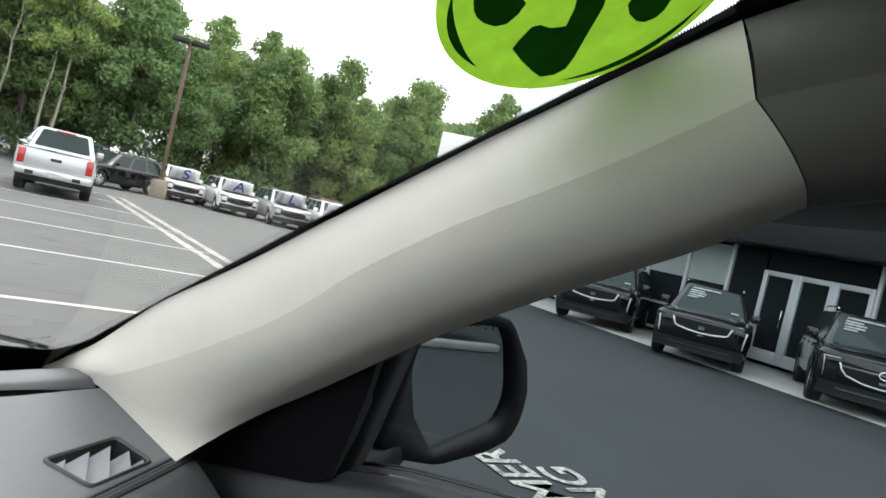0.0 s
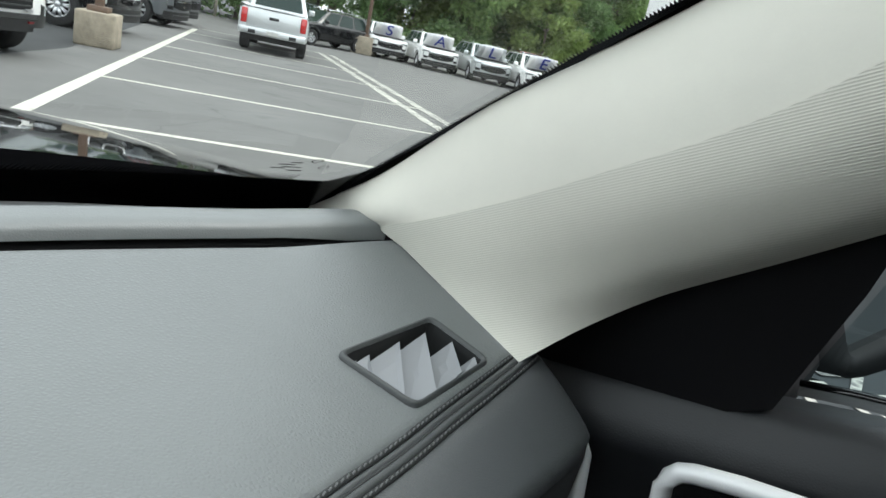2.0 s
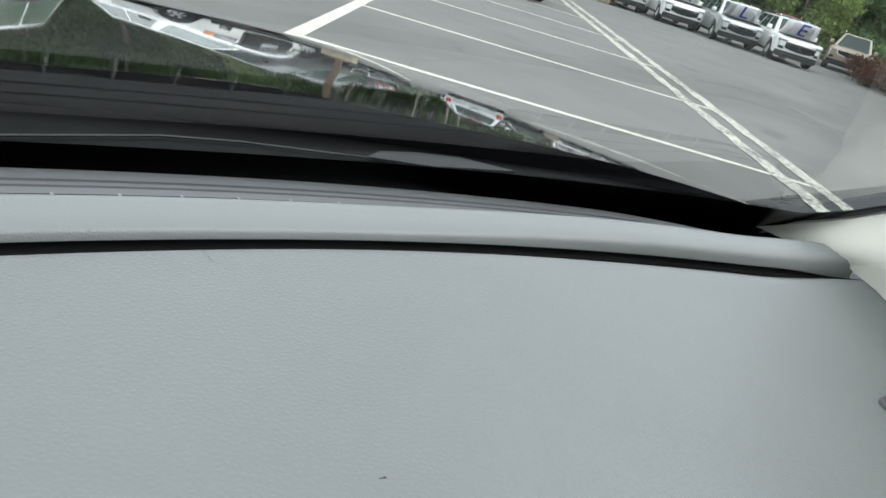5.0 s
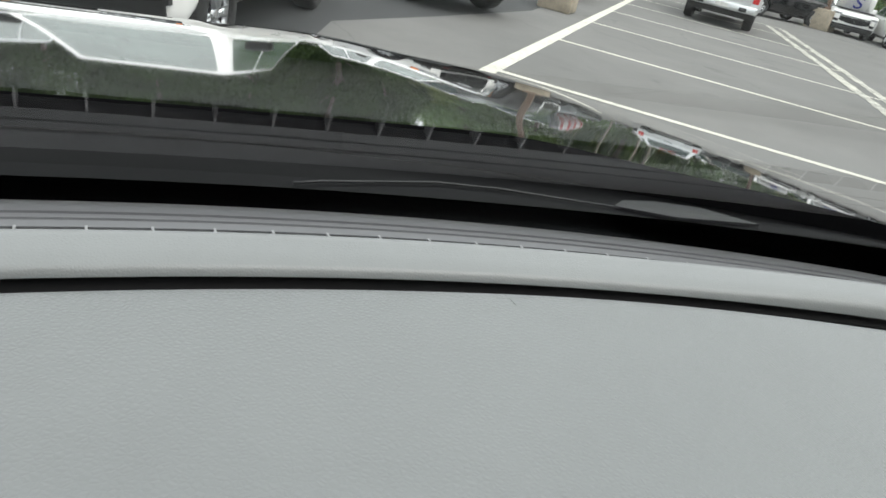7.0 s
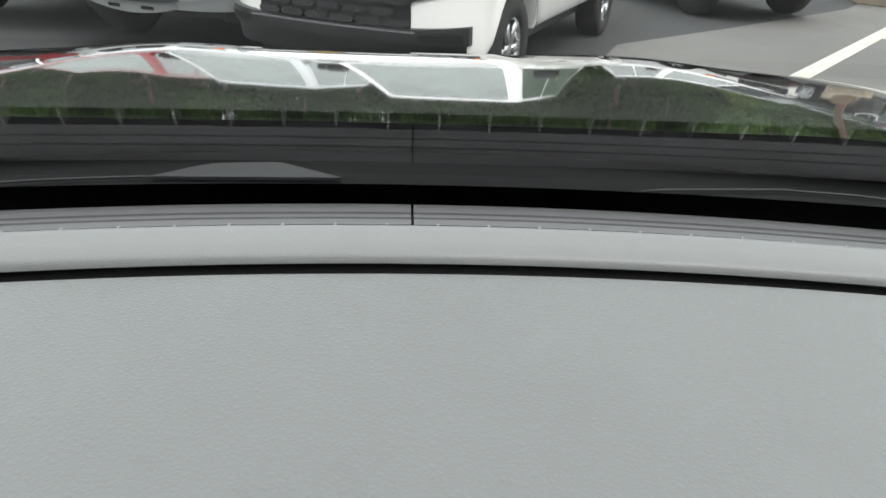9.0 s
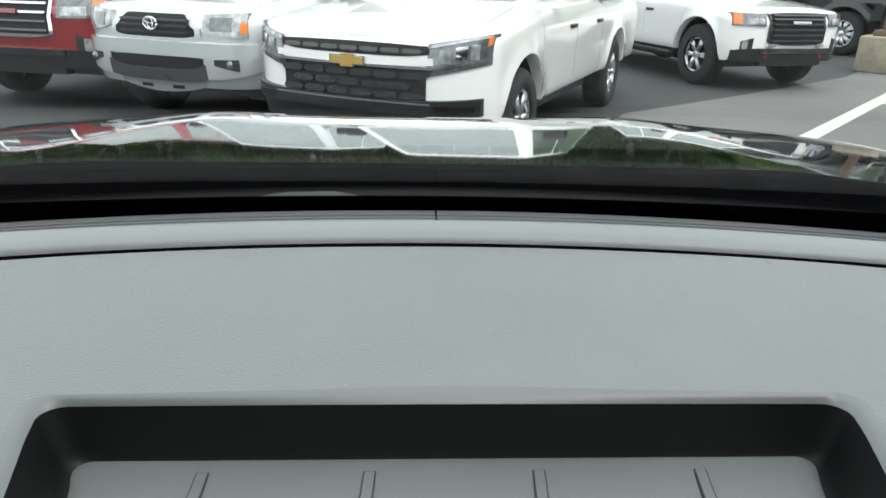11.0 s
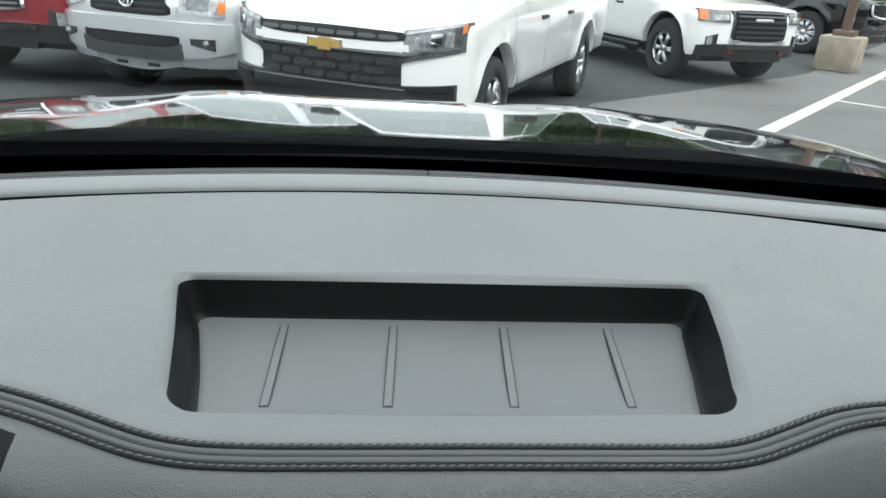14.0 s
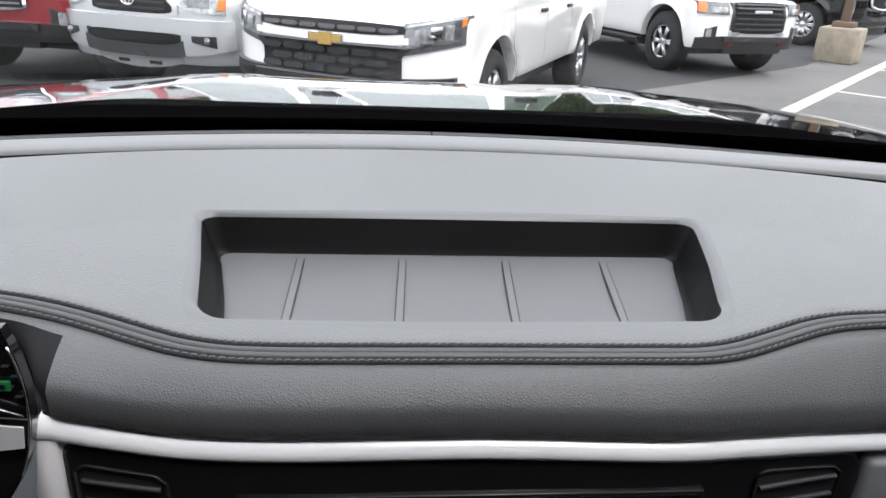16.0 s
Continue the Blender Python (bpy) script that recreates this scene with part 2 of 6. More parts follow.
def pad_point(x, v, lo=None, hi=None):
    a = stitch_y(x) + 0.004 if lo is None else lo
    b = groove_y(x) - 0.0075 if hi is None else hi
    y = a + (b - a) * v
    z = dash_z(x, y)
    if hi is None:
        z -= 0.0055 * (1 - smoothstep(0.0, 0.016, groove_y(x) - 0.0075 - y)) ** 2
    if lo is None:
        z -= 0.004 * (1 - smoothstep(0.0, 0.008, y - stitch_y(x) - 0.004)) ** 2
    return Vector((x + 0.013 * smoothstep(0.60, 0.692, x) * v, y, z))


vv = list(np.linspace(0, 0.06, 6)) + list(np.linspace(0.08, 0.9, 34)) + list(np.linspace(0.92, 1, 8))
grid(lambda x, v: pad_point(x, v), xs_l, vv, bm)
grid(lambda x, v: pad_point(x, v), xs_r, vv, bm)
grid(lambda x, v: pad_point(x, v, lo=BY1), xs_m, list(np.linspace(0, 0.9, 14)) + [0.93, 0.96, 0.98, 1.0], bm)
ring_out = np.array([to_box(p) for p in RIMN])


def pad_ring(i, k):
    p = RIMN[int(i) % 240]
    o = ring_out[int(i) % 240]
    d = (p - RC) / np.hypot(*(p - RC))
    q = p + d * 0.008 + (o - p - d * 0.008) * k
    z = dash_z(*q) - 0.004 * (1 - smoothstep(0.0, 0.008, q[1] - stitch_y(q[0]) - 0.004)) ** 2
    return Vector((q[0], q[1], z))


grid(lambda k, i: pad_ring(i, k), [0, 0.15, 0.35, 0.5, 0.65, 0.75, 0.85, 0.92, 1.0], list(range(240)), bm, closed=True)
bmesh.ops.remove_doubles(bm, verts=bm.verts, dist=0.0004)
# opening for the side vent
VENT = [Vector((0.5545, -0.0195)), Vector((0.643, -0.0240)), Vector((0.646, -0.0685)), Vector((0.564, -0.0680))]
vc = sum(VENT, Vector((0, 0))) / 4
hole = [p + (vc - p).normalized() * 0.0035 for p in VENT]
normals = []
for i in range(4):
    e = hole[(i + 1) % 4] - hole[i]
    n = Vector((-e.y, e.x)).normalized()
    n = n if n.dot(vc - hole[i]) > 0 else -n
    normals.append(n)
    near = [f for f in bm.faces if (f.calc_center_median().xy - vc).length < 0.09]
    geom = list({v for f in near for v in f.verts}) + list({e2 for f in near for e2 in f.edges}) + near
    bmesh.ops.bisect_plane(bm, geom=geom, dist=1e-6, plane_co=(hole[i].x, hole[i].y, 0), plane_no=(n.x, n.y, 0))
gone = [f for f in bm.faces if all(n.dot(f.calc_center_median().xy - h) > 0 for n, h in zip(normals, hole))]
bmesh.ops.delete(bm, geom=gone, context="FACES")
part("dash_pad", bm, M_DASH, dashboard)


# tray: rounded lip, walls and floor
def top_z(x, y):
    return dash_z(x, y) - 0.004 * (1 - smoothstep(0.0, 0.008, y - stitch_y(x) - 0.004)) ** 2


def tray_floor_z(x, y):
    return 1.1195 + 0.0022 * smoothstep(0.0, -0.1, y) + 0.016 * smoothstep(-0.100, -0.126, y) + 0.0100 * max(0.0, (y + 0.085) / 0.085) ** 1.6


def tray_ring(k, i):
    p = RIMN[int(i)]
    d = (p - RC) / np.hypot(*(p - RC))
    zt = top_z(*p)
    # depth of inset at each stage
    far = smoothstep(-0.118, -0.1, p[1])
    stages = [(0.008, 0.0), (0.0054, -0.0005), (0.0024, -0.0018), (0.0002, -0.0042), (-0.0012, -0.009), (-0.0065, -0.8), (-0.0085, -0.95), (-0.012, -1.0)]
    ins, dz = stages[int(k)]
    wide = (1 - smoothstep(-0.012, 0.0, p[1]) * (1 - min(1.0, 0.25 / max(0.1, d[1])))) * (0.15 + 0.85 * far)
    q = p + d * (ins if ins > 0 else ins * wide)
    drop = zt - tray_floor_z(*q)
    z = top_z(*(p + d * ins)) + dz * (0.08 + 0.92 * far) if dz > -0.1 else zt + dz * drop
    return Vector((q[0], q[1], max(z, tray_floor_z(*q)) if dz > -0.9 else z))


part("tray_lip", grid(tray_ring, range(4), range(240), closed=True), M_LIP, dashboard)
# walls coloured near black to put the recess's shade into them
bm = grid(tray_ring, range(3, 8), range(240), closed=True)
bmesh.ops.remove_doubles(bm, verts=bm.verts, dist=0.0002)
tray = part("tray", bm, M_TRAY_SHADED, dashboard, "moulded storage tray, walls coloured near black for shade")
inner = [tray_ring(7, i) for i in range(240)]
bm = bmesh.new()
last = None
for k in range(8):
    verts = []
    for p in inner:
        b = np.array((p.x, p.y))
        d = (b - RC) / np.hypot(*(b - RC))
        lift = 0.0
        if k < 5:
            q = b - d * (0.0, 0.0015, 0.0045, 0.009, 0.015)[k]
            z = tray_floor_z(*q) + 0.0006 + (0.0100, 0.0062, 0.0030, 0.0008, 0.0)[k] * lift - 0.0005 * (k == 0)
        else:
            q = RC + (b - RC) * (0.70, 0.5, 0.3)[k - 5]
            z = tray_floor_z(*q) + 0.0006
        verts.append(bm.verts.new((q[0], q[1], z)))
    if last:
        for i in range(240):
            bm.faces.new((last[i], last[(i + 1) % 240], verts[(i + 1) % 240], verts[i]))
    last = verts
bm.faces.new(last)
part("tray_mat", bm, M_MAT, tray, "grey rubber tray mat")
for x0, x1 in ((-0.109, -0.108), (-0.0405, -0.0365), (0.032, 0.0375), (0.1015, 0.1095)):
    bm = bmesh.new()
    for w in (0.0024,):
        outline = [(x0 - w, -0.0885), (x0 + w, -0.0885), (x1 + w, -0.0085), (x1 - w, -0.0085)]
        prism([(x, y, tray_floor_z(x, y) - 0.0005) for x, y in outline], (0, 0, 0.0019), bm)
    bmesh.ops.bevel(bm, geom=[e for e in bm.edges], offset=0.0004, segments=1, affect="EDGES")
    part("tray_rib", bm, M_MAT, tray, smooth=False)
    # wider black plate paints a line of shade along each rib
    outline = [(x0 - 0.0028, -0.0891), (x0 + 0.0029, -0.0891), (x1 + 0.0029, -0.0081), (x1 - 0.0028, -0.0081)]
    part("rib_groove", prism([(x, y, tray_floor_z(x, y) - 0.0005) for x, y in outline], (0, 0, 0.00125)), M_BLACK, tray, smooth=False)


# raised strip along the windscreen, the dark gap before it and the defroster behind it
def strip_section(x):
    y, z = groove_y(x), groove_z(x)
    up = 0.004 * smoothstep(0.30, 0.52, x)
    low = 0.006 * smoothstep(0.60, 0.70, x)
    sec = [(y - 0.0014, z - 0.0025 - low), (y - 0.0006, z + 0.0006), (y + 0.0016, z + 0.0022), (y + 0.010, z + 0.0044), (y + 0.018, z + 0.0058),
            (y + 0.0215, z + 0.0063), (y + 0.0236, z + 0.0056), (y + 0.0242, z + 0.0035), (y + 0.0245, z - 0.010)]
    return [(a, b + up * min(1.0, k / 2)) for k, (a, b) in enumerate(sec)]


xs = list(np.linspace(-0.74, 0.66, 140)) + [0.672, 0.682, 0.690, 0.696, 0.7005]
bm = bmesh.new()
rows = []
for x in xs:
    e = smoothstep(0.688, 0.701, x)
    rows.append([bm.verts.new((x + 0.008 * k / 8 * e, y, z - 0.003 * e * (1 if 2 < k < 10 else 0))) for k, (y, z) in enumerate(strip_section(x))])
for a, b in zip(rows, rows[1:]):
    for i in range(len(a) - 1):
        bm.faces.new((a[i], a[i + 1], b[i + 1], b[i]))
bm.faces.new(rows[-1])
part("windscreen_strip", bm, M_DASH_STRIP, dashboard)
# gap lined matt black to paint in its shade
bm = grid(lambda x, k: Vector((x, *[(groove_y(x) - 0.0085, groove_z(x) - 0.0045), (groove_y(x) - 0.006, groove_z(x) - 0.014), (groove_y(x) + 0.001, groove_z(x) - 0.012), (groove_y(x) + 0.0015, groove_z(x) - 0.001)][k])), xs, range(4))
part("shadow_gap", bm, M_SAIL, dashboard)


def grille_edge(x):
    return groove_y(x) + 0.0385


GRILLE = [(0.0, -0.012), (0.0006, -0.0014), (0.0060, -0.0008), (0.0063, 0.0002), (0.0078, 0.0002), (0.0082, -0.0012), (0.0120, -0.0008), (0.0122, 0.0004), (0.020, 0.0012), (0.0225, 0.0004), (0.024, -0.02)]
for x0, x1 in ((-0.72, -0.0007), (0.0007, 0.665)):
    bm = grid(lambda x, k: Vector((x, grille_edge(x) + GRILLE[k][0] * (1 - 0.7 * smoothstep(0.5, 0.7, x)) - 0.008 * smoothstep(0.5, 0.66, x), groove_z(x) + GRILLE[k][1])), list(np.linspace(x0, x1, 70)), range(len(GRILLE)))
    g = part("defroster_grille", bm, M_GRILLE, dashboard)
    g.data.set_sharp_from_angle(angle=radians(30))
# slot floor coloured black for the dark inside the duct
bm = grid(lambda x, v: Vector((x, groove_y(x) + 0.0243 + 0.0145 * v, groove_z(x) - 0.0095)), list(np.linspace(-0.72, 0.665, 60)), [0, 1])
part("defroster_slot", bm, M_SAIL, dashboard)
for k in range(-22, 22):
    x = (k + 0.5) * 0.0268
    if abs(x) < 0.63:
        y, z = groove_y(x) + 0.0243, groove_z(x)
        part("defroster_rib", box(x - 0.0006, x + 0.0006, y - 0.0002, y + 0.0146, z - 0.0094, z - 0.0006), M_GREYTRIM, dashboard, smooth=False)

# gap between defroster and windscreen foot, closed by a near-black sheet for shade
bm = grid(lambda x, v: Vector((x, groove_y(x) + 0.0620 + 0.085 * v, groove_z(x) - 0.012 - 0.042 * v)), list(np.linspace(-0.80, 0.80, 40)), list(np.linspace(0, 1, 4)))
part("gap_lining", bm, M_GAPBLACK, dashboard)


# stitched seam: two rolls and two rows of stitches
def seam_point(x, off, up):
    d = stitch_y(x + 0.004) - stitch_y(x - 0.004)
    t = Vector((0.008, d, 0)).normalized()
    n = Vector((-t.y, t.x, 0))
    z = dash_z(x, stitch_y(x))
    return Vector((x, stitch_y(x), z)) + n * off + Vector((0, 0, up))


XS_SEAM = list(np.linspace(-0.50, 0.688, 260))
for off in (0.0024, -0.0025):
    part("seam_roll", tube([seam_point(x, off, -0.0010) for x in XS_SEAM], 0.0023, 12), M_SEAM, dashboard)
# dark tube paints in the shade between the rolls
part("seam_gap", tube([seam_point(x, 0.0, -0.0002) for x in XS_SEAM], 0.0010, 6), M_SHADE, dashboard)
for off in (0.0058, -0.0060):
    drop = 0.0012 if off > 0 else -0.0012
    # dark tube paints in the shade round the stitches
    part("stitch_groove", tube([seam_point(x, off + 0.0006, drop - 0.0010) for x in XS_SEAM], 0.0018, 8), M_SHADE, dashboard)
    bm = bmesh.new()
    x = -0.40
    while x < 0.685:
        a, b = seam_point(x, off - 0.0003, drop), seam_point(x + 0.0031, off + 0.0004, drop)
        u = Vector((0, 0, 1))
        tube([a + u * 0.0002, a.lerp(b, 0.25) + u * 0.0008, a.lerp(b, 0.75) + u * 0.0008, b + u * 0.0002], [0.0003, 0.0005, 0.0005, 0.0003], 6, bm, caps=False)
        x += 0.0045
    tagged(part("stitches", bm, M_STITCH, dashboard), kind="stuff")


# lower padded face below the seam
def front_y(x):
    return sum(front_raw(x + k * 0.012) for k in range(-3, 4)) / 7


def front_raw(x):
    return stitch_y(x) - lerp_curve([(-0.5, 0.07), (-0.208, 0.0375), (-0.14, 0.0245), (0.0, 0.0225), (0.14, 0.0235), (0.203, 0.033), (0.3, 0.034), (0.5, 0.040), (0.69, 0.050)], x)


def trim_z(x):
    return lerp_curve([(-0.3, 1.116), (-0.208, 1.111), (-0.152, 1.109), (0.0, 1.1085), (0.14, 1.104), (0.203, 1.097), (0.35, 1.085), (0.69, 1.055)], x)


def face_section(x):
    y, z = stitch_y(x), dash_z(x, stitch_y(x))
    e = Vector((front_y(x) - 0.0035, trim_z(x) + 0.0015))
    h = smoothstep(-0.212, -0.245, x)
    s0 = Vector((y - 0.0058, z - 0.0022))
    c = e + Vector((0.0014, 0.0165))
    mid = [s0.lerp(c, k) + Vector((0, 0.0022 * math.sin(math.pi * k))) for k in (0.0, 0.25, 0.5, 0.75, 0.93)]
    low = [c + Vector((-0.001, -0.0025)), c.lerp(e, 0.6), e]
    pts = mid + low
    pts = [p + Vector((0.055 * h * (k / 7) ** 1.3, -0.002 * h * k / 7)) for k, p in enumerate(pts)]
    return [(y + 0.006, z - 0.003), (y - 0.002, z - 0.0045)] + [tuple(p) for p in pts] + [(pts[-1].x + 0.006, pts[-1].y - 0.004)]


bm = grid(lambda x, k: Vector((x, *face_section(x)[k])), list(np.linspace(-0.2125, 0.69, 180)), range(11))
grid(lambda x, k: Vector((x, *face_section(x)[k])), list(np.linspace(-0.50, -0.2125, 60)), range(4), bm)
bmesh.ops.remove_doubles(bm, verts=bm.verts[:], dist=1e-6)
part("padded_face", bm, M_FACE, dashboard)
# black sheet paints in the soft shade where the padded face falls away
bm = grid(lambda x, k: Vector((x, *face_section(x)[k])), list(np.linspace(-0.50, -0.2125, 60)), range(3, 11))
part("instrument_surround", bm, M_SAIL, dashboard, "black sheet standing in for the shade beside the gauge")
# floor below it coloured black for the same shade
bm = grid(lambda x, v: Vector((x, *Vector(face_section(x)[9]).lerp(Vector((front_y(x), trim_z(x) - 0.001)), v))), list(np.linspace(-0.50, -0.160, 30)), [0, 0.5, 1])
part("recess_floor", bm, M_SAIL, dashboard)
TRIM_PROFILE = [(0.006, 0.0010), (0.0, 0.0003), (-0.0040, -0.0008), (-0.0075, -0.0028), (-0.0100, -0.0056), (-0.0110, -0.0088), (-0.0102, -0.0106), (-0.002, -0.0112)]
bm = grid(lambda x, k: Vector((x, front_y(max(x, -0.212)) + 0.004 + TRIM_PROFILE[k][0], trim_z(max(x, -0.213)) + TRIM_PROFILE[k][1])), list(np.linspace(-0.2195, 0.56, 120)), range(8))
silver = part("silver_trim", bm, M_SILVER, dashboard, "satin silver trim bar")
y = front_y(-0.212) - 0.0060
bm = prism([(-0.2195, y, trim_z(-0.213) - 0.004), (-0.2095, y, trim_z(-0.213) - 0.007), (-0.2105, y, 1.06), (-0.2115, y, 0.98), (-0.238, y, 0.98), (-0.2265, y, 1.06)], (0, 0.012, 0))
bmesh.ops.bevel(bm, geom=bm.edges[:], offset=0.0012, segments=2, affect="EDGES")
part("trim_leg", bm, M_SILVER, silver)
bm = grid(lambda x, v: Vector((x, front_y(x) + 0.001 - 0.004 * v, trim_z(x) - 0.0100 - 0.14 * v)), list(np.linspace(-0.2085, 0.56, 60)), [0, 0.3, 0.6, 1])
part("lower_panel", bm, M_BLACK, dashboard)
bm = box(0.2245, 0.56, -0.168, -0.150, 0.95, 1.078, 0.004)
part("side_panel", bm, M_GREYTRIM, dashboard)

# black bezel that holds the screen and two air vents
def bezel_pt(x, v):
    d = min(x + 0.212, 0.223 - x)
    r = 0.014
    cut = r - math.sqrt(max(0.0, r * r - max(0.0, r - d) ** 2))
    zt = trim_z(x) - 0.0118 - cut
    return Vector((x, front_y(x) - 0.0005 - (0.0, 0.003, 0.0035, 0.0035)[v], (zt, zt - 0.0012, zt - 0.004, 0.94)[v]))


bm = grid(bezel_pt, [-0.212, -0.2115, -0.210, -0.207, -0.203, -0.198] + list(np.linspace(-0.19, 0.20, 40)) + [0.209, 0.214, 0.218, 0.221, 0.2225, 0.223], range(4))
part("bezel", bm, M_BEZEL, dashboard, "satin black bezel")
y0 = -0.1775
bm = box(-0.122, 0.120, y0 - 0.0078, y0 + 0.01, 0.955, 1.0765, 0.0008, 1)
screen = part("screen", bm, M_SCREEN, dashboard, "switched-off gloss black touch screen")
bm = box(-0.119, 0.117, y0 - 0.0083, y0 - 0.006, 0.965, 1.0745, 0.0002, 1)
part("display", bm, M_GLOSSBLACK, screen, smooth=False)
def vent_pt(x, z, out):
    return Vector((x, front_y(x) - 0.004 - out, z))


for xa, xb, drop in ((-0.204, -0.157, 0.0245), (0.153, 0.209, 0.0215)):
    top = lambda x: trim_z(x) - drop - 0.004 * (smoothstep(xa + 0.006, xa, x) + smoothstep(xb - 0.006, xb, x))
    # flat dark panel stands in for the vent's shaded opening
    bm = grid(lambda x, v: vent_pt(x, top(x) + (0.95 - top(x)) * v, 0.0004), list(np.linspace(xa, xb, 24)), [0, 0.3, 1])
    vent = part("air_vent", bm, M_SHADE, dashboard, "black air vent with horizontal slats")
    edge_line = [vent_pt(xa, 0.95, 0.0006)] + [vent_pt(x, top(x), 0.0006) for x in np.linspace(xa, xb, 24)] + [vent_pt(xb, 0.95, 0.0006)]
    part("vent_rim", tube(edge_line, 0.0012, 6), M_BEZEL, vent)
    for k in range(5):
        row = [x for x in np.linspace(xa + 0.003, xb - 0.003, 14)]
        bm = grid(lambda x, j: vent_pt(x, top(0.5 * (xa + xb)) - 0.0085 - 0.0125 * k + (0.0012, 0.0008, -0.0008, -0.0010)[j], (0.0002, 0.0030, 0.0032, 0.0002)[j]), row, range(4))
        part("slat", bm, M_SLAT, vent)

# instrument cluster at the steering side
GC = Vector((-0.324, 1.1345))
GR = 0.110
GY = -0.176
lens = [(GC.x + GR * math.cos(a), GC.y + GR * math.sin(a)) for a in np.linspace(0, math.tau, 120, endpoint=False)]
bm = prism([(x, GY - 0.02 * (z - 1.128), z) for x, z in lens if z < 1.172], (0, 0.006, 0))
cluster = part("gauge", bm, M_GLOSSBLACK, dashboard, "gloss black round gauge with chrome edge", smooth=False)
part("gauge_ring", tube([(GC.x + GR * math.cos(a), GY - 0.002 - 0.02 * (GR * math.sin(a) + 0.0165), GC.y + GR * math.sin(a)) for a in np.linspace(-1.6, 0.24, 50)], 0.0006, 6), M_CHROME, cluster, "thin chrome gauge ring")
M_TELLTALE = mat("green_telltale", (0.008, 0.10, 0.03), 0.4)
M_TELLTALE.node_tree.nodes["Principled BSDF"].inputs["Emission Color"].default_value = (0.02, 0.5, 0.12, 1)
M_TELLTALE.node_tree.nodes["Principled BSDF"].inputs["Emission Strength"].default_value = 0.035
part("telltale", box(-0.2260, -0.2195, GY - 0.003, GY - 0.001, 1.1372, 1.1422, 0.0004, 1), M_TELLTALE, cluster, "small lit green tell-tale", smooth=False)
part("telltale_symbol", box(-0.2242, -0.2215, GY - 0.0034, GY - 0.0028, 1.1385, 1.1409), M_SAIL, cluster, smooth=False)
part("gauge_band", prism([(-0.26, GY - 0.003, 1.1215), (-0.2180, GY - 0.003, 1.1168), (-0.2195, GY - 0.003, 1.1050), (-0.228, GY - 0.003, 1.1040), (-0.26, GY - 0.003, 1.1025)], (0, 0.001, 0)), M_SILVER, cluster, smooth=False)
part("gauge_rim", tube([(-0.26, GY - 0.003, 1.1290), (-0.229, GY - 0.003, 1.1285), (-0.2168, GY - 0.003, 1.1235)], 0.0005, 5), M_CHROME, cluster)
for k in range(4):
    part("gauge_tick", box(-0.2185 - 0.003 * (k % 2), -0.2155 - 0.003 * (k % 2), GY - 0.003, GY - 0.001, 1.1335 + 0.0055 * k, 1.134 + 0.0055 * k), M_SLAT, cluster, smooth=False)
# side demister vent in the dash top near the passenger pillar
def rounded(poly, r, n=5):
    out = []
    for i, p in enumerate(poly):
        a, b = (poly[i - 1] - p).normalized(), (poly[(i + 1) % len(poly)] - p).normalized()
        for t in np.linspace(0, 1, n):
            out.append(p + a * r * (1 - t) ** 2 + b * r * t * t)
    return out


def vent_loop(off, up, r=0.006):
    c = sum(VENT, Vector((0, 0))) / 4
    loop = rounded([p + (p - c).normalized() * off for p in VENT], r)
    return [Vector((p.x, p.y, dash_z(p.x, p.y) + up)) for p in loop]


side_vent = thing("side_demister_vent", "grey slanted demister vent set in the dashboard top beside the pillar", "air vent")
stages = [(0.001, -0.002), (0.0005, 0.0022), (-0.0008, 0.0030), (-0.0026, 0.0027), (-0.0042, 0.0010)]
loops = [vent_loop(o, u) for o, u in stages]
bm = bmesh.new()
vs = [[bm.verts.new(p) for p in l] for l in loops]
for a, b in zip(vs, vs[1:]):
    for i in range(len(a)):
        bm.faces.new((a[i], a[(i + 1) % len(a)], b[(i + 1) % len(b)], b[i]))
part("frame", bm, M_DASH_LOW, side_vent)
# cavity walls coloured near black for the shade inside the vent
bm = grid(lambda l, i: l[i % len(l)], [vent_loop(-0.0042, 0.0008), vent_loop(-0.0046, -0.004), vent_loop(-0.0050, -0.022)], range(len(loops[0])), closed=True)
bm.faces.new([v for v in bm.verts][-len(loops[0]):])
part("cavity", bm, M_SHADE, side_vent, smooth=False)
M_LOUVRE = mat("louvre_plastic", (0.25, 0.255, 0.27), 0.4, bump=0.05, scale=900, vary=0.04)
# overlapping diagonal louvres: upper edge, then lower edge of each
LOUVRES = [((0.5645, -0.0262), (0.5575, -0.0335)), ((0.576, -0.0265), (0.560, -0.0425)), ((0.604, -0.0275), (0.566, -0.0605)), ((0.6285, -0.030), (0.591, -0.0645)), ((0.6395, -0.044), (0.621, -0.0635)), ((0.6425, -0.060), (0.638, -0.0645))]
for a, b in LOUVRES:
    a, b = Vector(a), Vector(b)
    c = a.lerp(b, 0.06) + Vector((-0.027, 0.003))
    d = b + Vector((-0.025, 0.0015))
    bm = bmesh.new()
    prism([(a.x, a.y, dash_z(*a) - 0.0008), (b.x, b.y, dash_z(*b) - 0.0008), (d.x, d.y, dash_z(*d) - 0.0095), (c.x, c.y, dash_z(*c) - 0.0065)], (0.0005, 0, -0.0012), bm)
    lo = [v for v in bm.verts if v.co.x < 0.5525]
    for v in lo:
        v.co.x = 0.5525 + 0.001 * (v.co.y + 0.03)
    part("louvre", bm, M_LOUVRE, side_vent, smooth=False)

